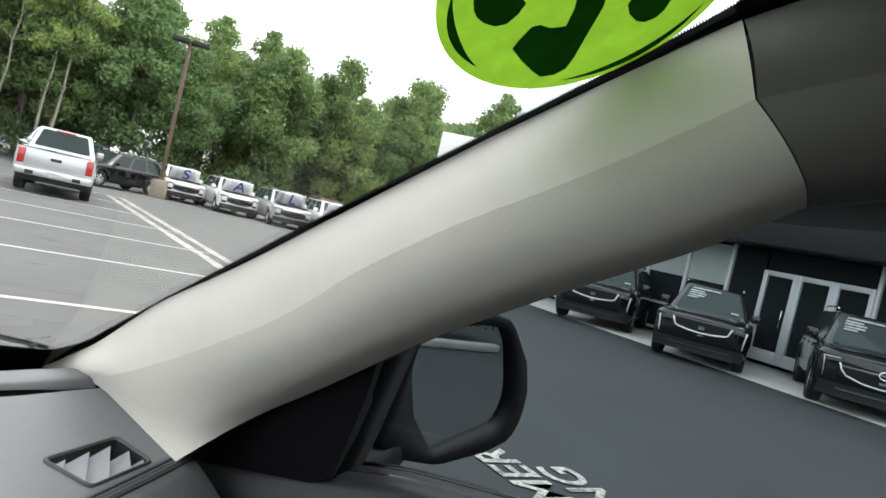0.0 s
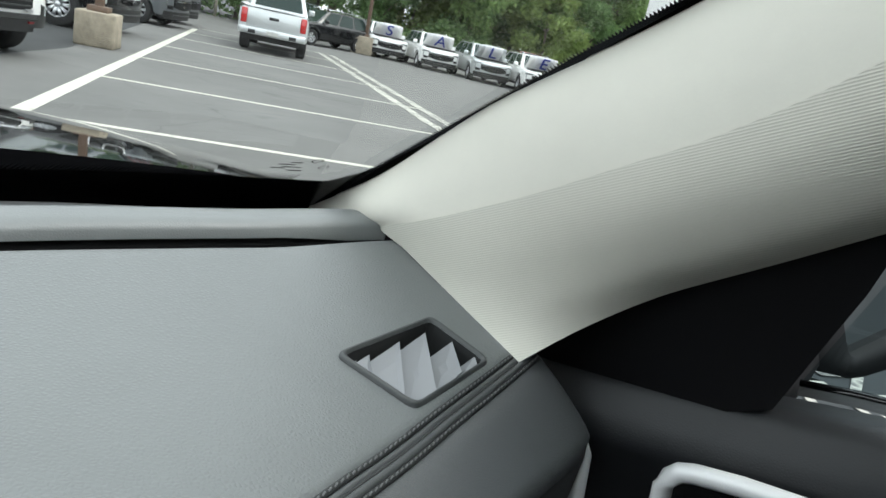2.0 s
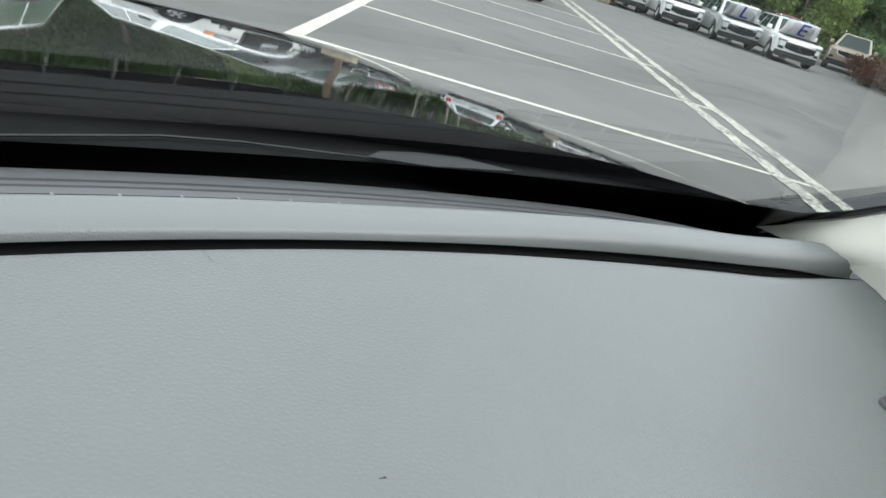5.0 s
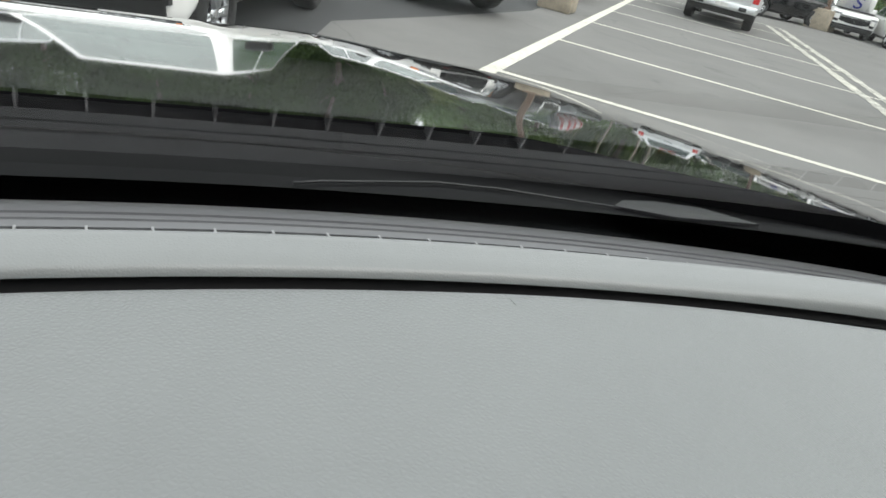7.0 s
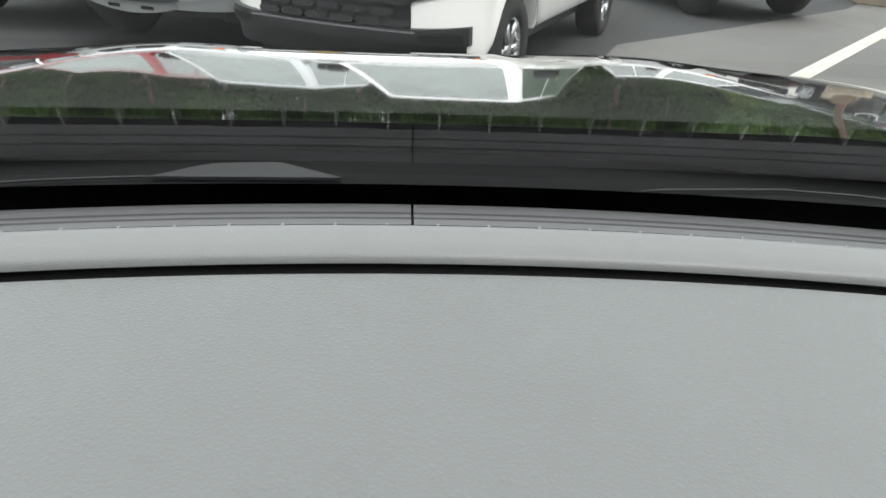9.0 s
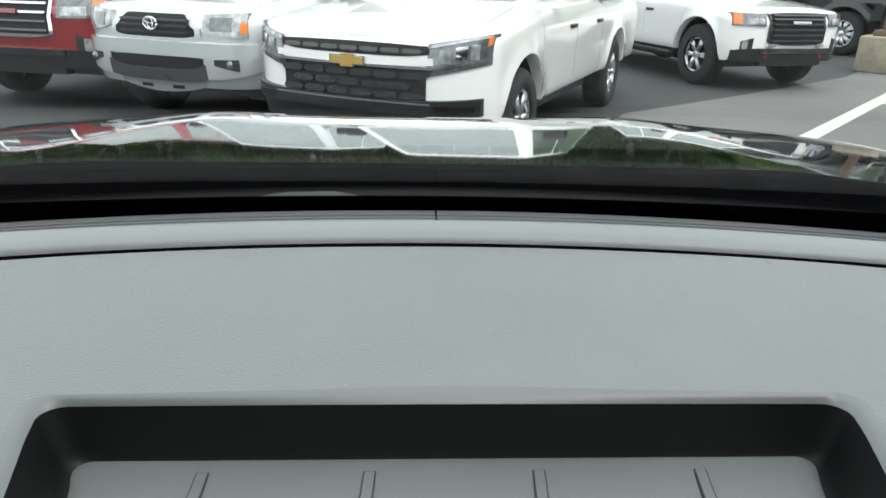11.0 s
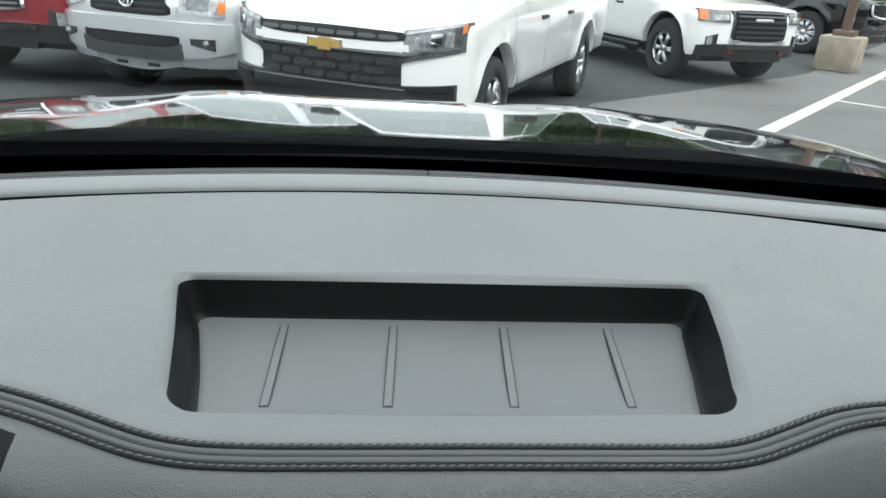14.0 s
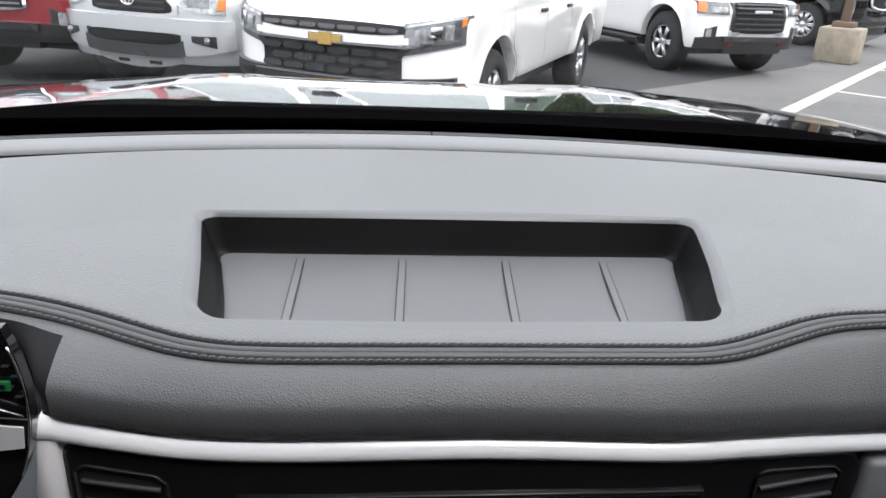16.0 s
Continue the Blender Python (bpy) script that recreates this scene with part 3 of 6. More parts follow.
# dark end of the dashboard beside the door
def end_pt(a, k):
    y, z = face_section(0.69)[k] if k < 10 else (face_section(0.69)[9][0] + 0.004 * (k - 9), face_section(0.69)[9][1] - 0.05 * (k - 9))
    f = min(1.0, (k / 8) ** 0.7)
    return Vector((0.69 + 0.026 * math.sin(a) * f, y + 0.07 * (1 - math.cos(a)), z - 0.003 * (1 - math.cos(a))))


bm = grid(end_pt, list(np.linspace(0, radians(100), 10)), range(13))
part("dash_end", bm, M_FACE, dashboard)
part("end_trim", tube([(0.703, -0.127, 1.060), (0.706, -0.129, 1.05), (0.703, -0.132, 1.02), (0.700, -0.135, 0.96)], [0.002, 0.0045, 0.0055, 0.006], 8), M_SILVER, dashboard, "satin silver end trim")

# ---- windscreen pillar, headliner, door ----
def polyline(points, n, ext=0.0):
    p = np.array(points, float)
    d = np.r_[0, np.cumsum(np.linalg.norm(np.diff(p, axis=0), axis=1))]
    s = np.linspace(0, d[-1] * (1 + ext), n)
    out = np.stack([np.interp(s, d, p[:, k]) for k in range(3)], 1)
    far = s > d[-1]
    out[far] = p[-1] + (p[-1] - p[-2]) / np.linalg.norm(p[-1] - p[-2]) * (s[far] - d[-1])[:, None]
    for _ in range(3):
        out[1:-1] = (out[:-2] + 2 * out[1:-1] + out[2:]) / 4
    return out


PG = [(0.702, 0.142, 1.142), (0.690, 0.072, 1.186), (0.665, -0.022, 1.265), (0.649, -0.108, 1.320), (0.628, -0.205, 1.39), (0.599, -0.339, 1.486), (0.581, -0.43, 1.547), (0.567, -0.502, 1.594)]
PC = [(0.6853, 0.0721, 1.1665), (0.6735, 0.0304, 1.1775), (0.6696, -0.0134, 1.1954), (0.6617, -0.0703, 1.2229), (0.6521, -0.117, 1.2515), (0.6433, -0.1565, 1.2754), (0.6319, -0.2018, 1.3114), (0.6225, -0.2373, 1.3456), (0.603, -0.3232, 1.4074), (0.5862, -0.4073, 1.4587), (0.5757, -0.4625, 1.4955), (0.566, -0.517, 1.535)]
PD = [(0.712, -0.070, 1.086), (0.706, -0.10, 1.125), (0.696, -0.142, 1.169), (0.676, -0.222, 1.232), (0.656, -0.305, 1.298), (0.636, -0.406, 1.365), (0.615, -0.521, 1.435), (0.602, -0.577, 1.477)]
N = 48
PG = [(x + 0.011, y + 0.006, z - 0.002) for x, y, z in PG]


def pillar_sheet(a, b, bulge, edge_out=0.0, n=9, base=None):
    def fn(i, v):
        p, q = Vector(a[int(i)]), Vector(b[int(i)])
        r = p.lerp(q, v)
        r.x -= bulge * math.sin(math.pi * v)
        r.x += edge_out * max(0.0, v - 0.75) ** 2 * 16
        return r
    return fn


G, C, D = polyline(PG, N, 0.012), polyline(PC, N, 0.012), polyline(PD, N, 0.012)
pillar = thing("pillar_trim", "beige cloth-covered windscreen pillar trim, curved", "pillar trim")
LOWER = pillar_sheet(C, D, 0.013, 0.02)
FOOT = 15


def foot(v):
    """How far the foot of the pillar is drawn onto the dashboard's top."""
    y = 0.068 - 0.148 * v
    x = 0.698 - 0.031 * v
    return Vector((x, y, dash_z(x, y) + 0.0008)) - LOWER(0, v)


def lower_pt(i, v):
    return LOWER(i, v) + foot(v) * max(0.0, 1 - i / FOOT) ** 2


def upper_pt(i, v):
    return pillar_sheet(G, C, 0.003)(i, v) + foot(0.0) * (max(0.0, 1 - i / FOOT) ** 2 * v)


# smooth upper face coloured paler than the lower to paint in its stronger light
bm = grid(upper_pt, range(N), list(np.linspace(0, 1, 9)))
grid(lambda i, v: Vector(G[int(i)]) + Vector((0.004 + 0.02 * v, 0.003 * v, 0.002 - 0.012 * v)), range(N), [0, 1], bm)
part("upper_face", bm, M_PILLAR_TOP_LIT, pillar)
bm = grid(lower_pt, range(N), list(np.linspace(0, 1, 16)))
part("lower_face", bm, M_PILLAR, pillar)
# outward lip coloured black for the shade behind the pillar's edge
bm = grid(lambda i, v: lower_pt(i, 1) + Vector((0.0004 + 0.05 * v, 0.0, 0.0)), range(N), [0, 1])
part("edge_seal", bm, M_BLACK, pillar, "outward lip of the pillar trim, coloured black for shade")

# continuing trim above the joint
def extend(c, d):
    last = np.array(c[-1])
    return [last + np.array(d) * k for k in np.linspace(0.0035, 1.01, 14)]


GX, CX, DX = extend(G, (-0.05, -0.32, 0.16)), extend(C, (-0.045, -0.33, 0.13)), extend(D, (-0.035, -0.33, 0.11))
# cloth coloured darker than the pillar to put the roof's shade into it
head = thing("header_trim", "cloth trim above the windscreen pillar, darkened for roof shade", "headliner")
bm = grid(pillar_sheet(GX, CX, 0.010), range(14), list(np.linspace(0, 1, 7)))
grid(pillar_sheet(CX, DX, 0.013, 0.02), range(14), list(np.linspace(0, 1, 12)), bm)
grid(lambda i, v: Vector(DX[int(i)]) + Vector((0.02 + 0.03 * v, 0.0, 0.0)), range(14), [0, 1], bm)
part("cloth", bm, M_HEADLINER_SHADED, head)


# windscreen
def glass_y(x, z):
    d = z - 1.142
    return 0.303 - (0.30 + 1.27 * d * d) * x * x - 1.42 * d + 0.20 * d * d


def glass_pt(x, z, off=0.0):
    d = z - 1.142
    n = Vector((2 * (0.30 + 1.27 * d * d) * x, 1.0, 1.42 - 0.40 * d + 2.54 * d * x * x)).normalized()
    return Vector((x, glass_y(x, z), z)) + n * off


windscreen = tagged(new("window_1"), "curved clear car windscreen with a black ceramic border", "windscreen", kind="structure")
bm = grid(lambda x, z: glass_pt(x, z), list(np.linspace(-0.80, 0.78, 50)), list(np.linspace(1.10, 1.72, 34)))
pane = part("pane", bm, M_GLASS, windscreen)
pane.visible_shadow = False


def frit_z(x):
    return 1.173 + 0.004 * smoothstep(0.2, 0.6, abs(x))


def border_x(z):
    """Inner edge of the border beside the pillar."""
    return lerp_curve([(1.10, 0.70), (1.145, 0.698), (1.186, 0.682), (1.265, 0.657), (1.32, 0.641), (1.39, 0.620), (1.486, 0.591), (1.547, 0.572), (1.594, 0.556), (1.64, 0.535)], z) + 0.014 + 0.005 * smoothstep(1.5, 1.2, z) - 0.030 * smoothstep(1.205, 1.165, z) ** 2


bm = grid(lambda x, v: glass_pt(x, 1.09 + (frit_z(x) - 1.09) * v, -0.003), list(np.linspace(-0.80, 0.78, 120)), [0, 0.5, 1])
part("border_band", bm, M_FRIT, windscreen)
bm = grid(lambda z, v: glass_pt(border_x(z) + 0.12 * v, z, -0.003), list(np.linspace(1.12, 1.70, 60)), [0, 0.5, 1])
part("border_band", bm, M_FRIT, windscreen)
# fine teeth along the edge of the border
bm = bmesh.new()
z = 1.165
while z < 1.66:
    x = border_x(z)
    a, b, c = glass_pt(x + 0.001, z - 0.0006, -0.003), glass_pt(x + 0.001, z + 0.0006, -0.003), glass_pt(x - 0.0042, z + 0.0012, -0.003)
    bm.faces.new([bm.verts.new(p) for p in (a, b, c)])
    z += 0.0013
x = -0.6
while x < 0.66:
    z = frit_z(x)
    if x > 0.36:
        h = 0.007 * smoothstep(0.36, 0.55, x)
        bm.faces.new([bm.verts.new(glass_pt(x - 0.001, z - 0.001, -0.003)), bm.verts.new(glass_pt(x + 0.001, z - 0.001, -0.003)), bm.verts.new(glass_pt(x + 0.001, z + h, -0.003))])
    x += 0.0028
tagged(part("border_teeth", bm, M_FRIT, windscreen, smooth=False), kind="stuff")

# printed mark in the corner of the windscreen
bm = bmesh.new()
for (dx, dz, w, h) in ((-0.012, 0.006, 0.008, 0.0004), (-0.016, 0.0035, 0.012, 0.0004), (-0.010, 0.001, 0.014, 0.0004), (-0.018, -0.0005, 0.010, 0.0004), (-0.004, -0.0025, 0.010, 0.0005)):
    cx, cz = 0.655 + dx, 1.187 + dz
    bm.faces.new([bm.verts.new(glass_pt(cx + a * w / 2, cz + b * h, -0.0012)) for a, b in ((-1, -1), (1, -1), (1, 1), (-1, 1))])
for r0, r1, cx, cz in ((0.0036, 0.0028, 0.654, 1.196), (0.0034, 0.0029, 0.666, 1.190)):
    prev = None
    for t in np.linspace(0, math.tau, 25):
        cur = [bm.verts.new(glass_pt(cx + r * math.cos(t), cz + 0.6 * r * math.sin(t), -0.0012)) for r in (r0, r1)]
        if prev:
            bm.faces.new((prev[0], cur[0], cur[1], prev[1]))
        prev = cur
part("glass_mark", bm, M_FRIT, windscreen, "small black printed glass mark", smooth=False)

# round green sticker on the glass
M_LIME = mat("lime_vinyl", (0.22, 0.46, 0.012), 0.45, vary=0.08, vscale=60)
sticker = thing("windscreen_sticker", "round lime green vinyl sticker with dark strokes on the windscreen", "sticker")


def st(u, v, off=-0.002):
    """A point of the sticker in its own plane: u towards the pillar, v up the glass, metres."""
    o = Vector((0.4855, -0.4046, 1.5766))
    n = Vector((0.524, 1.0, 1.55)).normalized()
    e2 = Vector((0, -0.856, 0.517))
    e2 = (e2 - n * e2.dot(n)).normalized()
    e1 = e2.cross(n)
    return o + e1 * u + e2 * v + n * (off - 0.004)


SR = 0.1015
bm = bmesh.new()
vs = [bm.verts.new(st(SR * math.cos(t), SR * math.sin(t))) for t in np.linspace(0, math.tau, 72, endpoint=False)]
bm.faces.new(vs)
part("disc", bm, M_LIME, sticker, smooth=False)


def translucent(name, color):
    m = bpy.data.materials.new(name)
    m.use_nodes = True
    nt = m.node_tree
    nt.nodes.clear()
    out, d, t, mx = (nt.nodes.new("ShaderNode" + k) for k in ("OutputMaterial", "BsdfDiffuse", "BsdfTranslucent", "MixShader"))
    tc, nz, rg, mul = (nt.nodes.new("ShaderNode" + k) for k in ("TexCoord", "TexNoise", "MapRange", "VectorMath"))
    nz.inputs["Scale"].default_value = 45
    nz.inputs["Detail"].default_value = 5
    rg.inputs["From Min"].default_value, rg.inputs["From Max"].default_value = 0.35, 0.75
    rg.inputs["To Min"].default_value, rg.inputs["To Max"].default_value = 0.92, 1.18
    mul.operation = "SCALE"
    mul.inputs[0].default_value = color
    nt.links.new(tc.outputs["Object"], nz.inputs["Vector"])
    nt.links.new(nz.outputs["Fac"], rg.inputs["Value"])
    nt.links.new(rg.outputs[0], mul.inputs["Scale"])
    nt.links.new(mul.outputs[0], d.inputs[0])
    nt.links.new(mul.outputs[0], t.inputs[0])
    mx.inputs[0].default_value = 0.72
    nt.links.new(d.outputs[0], mx.inputs[1])
    nt.links.new(t.outputs[0], mx.inputs[2])
    nt.links.new(mx.outputs[0], out.inputs[0])
    return m


sticker.children[0].data.materials[0] = translucent("lime_film", (0.165, 0.33, 0.02))
M_INK = translucent("green_ink_film", (0.012, 0.05, 0.03))


def strokes(name, outline):
    bm = bmesh.new()
    bm.faces.new([bm.verts.new(st(u, v, -0.0032)) for u, v in outline])
    bmesh.ops.triangulate(bm, faces=bm.faces)
    part(name, bm, M_INK, sticker, smooth=False)


strokes("stroke", [(-0.0256, -0.0611), (-0.0204, -0.0558), (-0.0121, -0.044), (-0.0138, -0.0385), (-0.0212, -0.033), (-0.0327, -0.0305), (-0.0257, -0.0233), (-0.0124, -0.0153), (0.0062, -0.0086), (-0.0053, 0.0098), (-0.0235, 0.0021), (-0.0459, -0.0126), (-0.0632, -0.0235), (-0.0728, -0.0315), (-0.0744, -0.0404), (-0.0704, -0.0504), (-0.0591, -0.0544), (-0.0412, -0.0588)])
strokes("stroke", [(0.0249, -0.0735), (0.0179, -0.0734), (0.0105, -0.071), (0.0032, -0.0654), (0.0009, -0.0583), (0.0049, -0.0496), (0.0119, -0.0424), (0.0429, -0.0509), (0.0435, -0.0685)])
strokes("stroke", [(-0.0309, 0.0184), (-0.0416, 0.0186), (-0.0518, 0.0225), (-0.0567, 0.028), (-0.0566, 0.0359), (-0.0522, 0.0419), (-0.0327, 0.0537), (-0.0118, 0.0291)])


def crescent(a0, a1, w, r=0.0925):
    bm = bmesh.new()
    prev = None
    for i, a in enumerate(np.linspace(radians(a0), radians(a1), 30)):
        k = w * math.sin(math.pi * (i + 0.3) / 29.6)
        cur = [bm.verts.new(st(q * math.cos(a), q * math.sin(a), -0.0032)) for q in (r + k / 2, r - k / 2)]
        if prev:
            bm.faces.new((prev[0], cur[0], cur[1], prev[1]))
        prev = cur
    part("rim_stroke", bm, M_INK, sticker, smooth=False)


crescent(-60, -108, 0.006)
crescent(-156, -228, 0.007)

# ---- passenger door: sail panel, door top, sill, window, handle ----
door = thing("front_door", "dark grey car door panel with chrome handle and window", "car door")
sail = [(0.03, 1.03), (-0.075, 1.080), (-0.13, 1.080), (-0.19, 1.100), (-0.224, 1.120), (-0.236, 1.17), (-0.246, 1.21), (-0.258, 1.285), (-0.23, 1.26), (-0.15, 1.19), (-0.09, 1.135), (0.03, 1.15)]
bm = prism([(0.738 - 0.2 * (z - 1.1), y, z) for y, z in sail], (0.03, 0, 0))
part("sail_panel", bm, M_SAIL, door, "matt black triangular mirror panel", smooth=False)


def door_top(y, k):
    z = 1.085 + 0.18 * min(0.21, max(0.0, -0.075 - y)) + 0.005 * smoothstep(-0.2, -0.4, y) + 0.03 * max(0.0, -0.3 - y)
    sec = [(0.775, 0.004), (0.752, 0.006), (0.742, 0.004), (0.735, -0.004), (0.728, -0.02), (0.722, -0.032), (0.724, -0.045), (0.735, -0.06), (0.737, -0.12), (0.725, -0.3)]
    return Vector((sec[k][0], y, z + sec[k][1]))


bm = grid(door_top, list(np.linspace(-0.06, -1.1, 60)), range(10))
part("door_pad", bm, M_DOOR, door)
bm = grid(lambda y, k: door_top(y, 0) + Vector((0.002 + 0.010 * k, 0, 0.0015 + 0.003 * (k == 1))), list(np.linspace(-0.235, -1.1, 30)), range(3))
part("window_seal", bm, M_BLACK, door)
part("belt_moulding", tube([door_top(y, 0) + Vector((0.022, 0, 0.003)) for y in np.linspace(-0.235, -1.1, 30)], 0.0035, 6), M_GLOSSBLACK, door, "gloss black belt moulding")
bm = grid(lambda y, z: Vector((0.800 - 0.28 * (z - 1.13), y - 0.25 * (z - 1.13), z)), list(np.linspace(-0.238, -1.1, 12)), list(np.linspace(1.12, 1.56, 8)))
pane2 = part("window_pane", bm, M_SIDEGLASS, door)
pane2.visible_shadow = False
# window frame edge towards the mirror
FRAME_LINE = [(0.745, -0.222, 1.11, 0.824, -0.2276), (0.730, -0.234, 1.17, 0.816, -0.242), (0.722, -0.244, 1.21, 0.808, -0.252), (0.708, -0.256, 1.285, 0.795, -0.270), (0.70, -0.27, 1.34, 0.785, -0.285)]
bm = grid(lambda p, k: Vector(((p[0], p[3], p[3] + 0.004, p[0] + 0.01)[k], (p[1], p[4], p[4] + 0.008, p[1] + 0.012)[k], p[2])), FRAME_LINE, range(4), closed=True)
part("window_frame", bm, M_SAIL, door)
part("handle", tube([(0.704, -0.300, 1.085), (0.704, -0.262, 1.083), (0.704, -0.223, 1.078), (0.704, -0.197, 1.0725), (0.704, -0.1885, 1.069), (0.704, -0.1835, 1.063), (0.704, -0.1815, 1.055), (0.704, -0.183, 1.04), (0.704, -0.190, 1.0), (0.706, -0.2, 0.96)], 0.0065, 10), M_SILVER, door, "bright satin silver inner door handle surround")
bm = prism([(0.712, -0.255, 1.075), (0.712, -0.20, 1.066), (0.712, -0.188, 1.055), (0.712, -0.198, 1.02), (0.712, -0.255, 0.99)], (0.004, 0, 0))
part("handle_recess", bm, M_GLOSSBLACK, door, smooth=False)

# ---- outside mirror ----
M_MIRRORCASE = mat("mirror_case_black", (0.008, 0.008, 0.009), 0.6, spec=0.25, bump=0.08, scale=600)
mirror = thing("wing_mirror", "black door-mounted wing mirror with silvered glass", "wing mirror")
MN = Vector((-0.452, -0.892, 0.0)).normalized()
MU = Vector((0.892, -0.452, 0.0)).normalized()
MO = Vector((1.045, -0.305, 1.15))
RIM_M = [(-0.167, 0.078), (-0.163, 0.108), (-0.14, 0.140), (-0.011, 0.155), (0.036, 0.147), (0.099, 0.083), (0.12, 0.032), (0.118, -0.012), (0.099, -0.044), (0.039, -0.06), (-0.067, -0.069), (-0.145, -0.053), (-0.192, -0.038), (-0.179, 0.018)]
GL_M = [(-0.155, 0.098), (-0.15, 0.118), (-0.124, 0.126), (-0.027, 0.134), (0.026, 0.131), (0.050, 0.106), (0.078, 0.037), (0.078, 0.009), (0.064, -0.017), (-0.075, -0.050), (-0.095, -0.033), (-0.132, 0.005), (-0.155, 0.064)]


def mir(p, d):
    return MO + (MU * p[0] + Vector((0, 0, p[1])) + MN * d)


def loop_mesh(loops, cap_first=False, cap_last=True):
    bm = bmesh.new()
    vs = [[bm.verts.new(p) for p in l] for l in loops]
    n = len(vs[0])
    for a, b in zip(vs, vs[1:]):
        for i in range(n):
            bm.faces.new((a[i], a[(i + 1) % n], b[(i + 1) % n], b[i]))
    if cap_first:
        bm.faces.new(vs[0])
    if cap_last:
        bm.faces.new(vs[-1])
    return bm


rimv = [Vector(p) for p in resample(RIM_M, 48)]
glv = [Vector(p) for p in resample(GL_M, 48)]
bm = loop_mesh([[mir(p * s, d) for p in src] for src, s, d in ((glv, 1.0, -0.012), (glv, 1.0, 0.002), (rimv, 0.97, 0.008), (rimv, 1.0, 0.002), (rimv, 1.0, -0.03), (rimv, 0.92, -0.075), (rimv, 0.7, -0.105), (rimv, 0.35, -0.118))], cap_first=True)
part("housing", bm, M_MIRRORCASE, mirror)
bm = bmesh.new()
bm.faces.new([bm.verts.new(mir(p * 0.995, -0.006)) for p in glv])
part("mirror_glass", bm, M_MIRROR, mirror, "clear mirror glass", smooth=False)
part("indicator_dot", box(-0.004, 0.004, -0.001, 0.001, -0.003, 0.003), M_CHROME, mirror, smooth=False).location = mir((0.096, 0.012), 0.009)
part("arm", tube([(0.80, -0.20, 1.09), (0.88, -0.215, 1.09), (0.97, -0.215, 1.12)], [0.030, 0.027, 0.042], 12), M_SAIL, mirror)


# ---- bonnet, scuttle and wipers ----
HOOD_Y = np.linspace(0.1, 2.2, 211)
HOOD_S = np.interp(HOOD_Y, [0.1, 0.47, 0.56, 0.72, 0.88, 0.96, 1.05, 1.2, 1.6, 1.75, 2.2], [-0.07, -0.07, -0.085, -0.10, -0.125, -0.16, -0.20, -0.24, -0.32, -0.55, -1.5])
HOOD_F = np.cumsum(HOOD_S) * 0.01
HOOD_F = HOOD_F - np.interp(1.0, HOOD_Y, HOOD_F)


def hood_z(x, y):
    ax = abs(x)
    crest = 1.089 - 0.072 * ax ** 2.7 + 0.006 * math.exp(-((ax - 0.36) / 0.10) ** 2) - 0.003 * math.exp(-(ax / 0.2) ** 2)
    return crest + float(np.interp(y, HOOD_Y, HOOD_F)) - 0.05 * smoothstep(0.9, 1.0, ax)


bonnet = thing("bonnet", "gloss black car bonnet reflecting the trucks and sky", "bonnet")
def hood_pt(x, v):
    y = 0.444 - 0.28 * x * x + (1.336 - 0.02 * x * x) * max(0.0, v)
    return Vector((x, y - (0.004 if v < 0 else 0.0), hood_z(x, y) + (-0.07 if v < -0.015 else -0.006 if v < 0 else 0.0)))


bm = grid(hood_pt, list(np.linspace(-0.96, 0.96, 90)), list(np.linspace(0, 1, 80)))
part("panel", bm, M_HOOD, bonnet)
# black flange added to close the see-through gap under the bonnet's edge
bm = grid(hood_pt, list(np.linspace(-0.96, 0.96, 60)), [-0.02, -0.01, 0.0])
part("rear_seal", bm, M_GAPBLACK, bonnet, "black flange added to close the gap under the bonnet edge")
for s_side in (-1, 1):
    bm = grid(lambda y, k: Vector((s_side * (0.966 + (0.0, 0.012, 0.018, 0.01)[k]), y, hood_z(0.96, y) - 0.003 - (0.0, 0.02, 0.15, 0.45)[k])), list(np.linspace(0.15, 1.48, 30)), range(4))
    part("wing", bm, M_HOOD, bonnet)
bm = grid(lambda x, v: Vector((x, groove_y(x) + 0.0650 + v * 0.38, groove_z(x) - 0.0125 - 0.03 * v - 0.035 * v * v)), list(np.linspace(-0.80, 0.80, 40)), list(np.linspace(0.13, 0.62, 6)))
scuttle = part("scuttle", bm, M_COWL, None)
tagged(scuttle, "matt black plastic scuttle panel below the windscreen", "scuttle panel")

# wipers parked on the scuttle: blade and arm cover
def scuttle_pt(x, v, up=0.0):
    return Vector((x, groove_y(x) + 0.0650 + v * 0.38, groove_z(x) - 0.012 - 0.03 * v - 0.035 * v * v + up))


def wiper(blade, cover):
    w = thing("windscreen_wiper", "dark grey windscreen wiper parked at the foot of the glass", "wiper", "windscreen wipers")
    part("blade", tube([scuttle_pt(x, v, 0.0016) for x, v in blade], 0.0009, 6), M_SMOKE, w)
    part("arm_cover", prism([scuttle_pt(x, v, 0.0005) for x, v in cover], (0, 0, 0.0022)), M_SMOKE, w, "smooth grey wiper arm cover", smooth=False)


wiper([(0.155, 0.19), (0.175, 0.212), (0.264, 0.28), (0.316, 0.29), (0.358, 0.278), (0.419, 0.272)], [(0.405, 0.272), (0.43, 0.34), (0.473, 0.386), (0.52, 0.408), (0.551, 0.333), (0.50, 0.29), (0.453, 0.255)])
wiper([(-0.26, 0.23), (-0.231, 0.237), (-0.178, 0.236), (-0.157, 0.227)], [(-0.170, 0.227), (-0.146, 0.30), (-0.135, 0.318), (-0.092, 0.321), (-0.045, 0.205)])

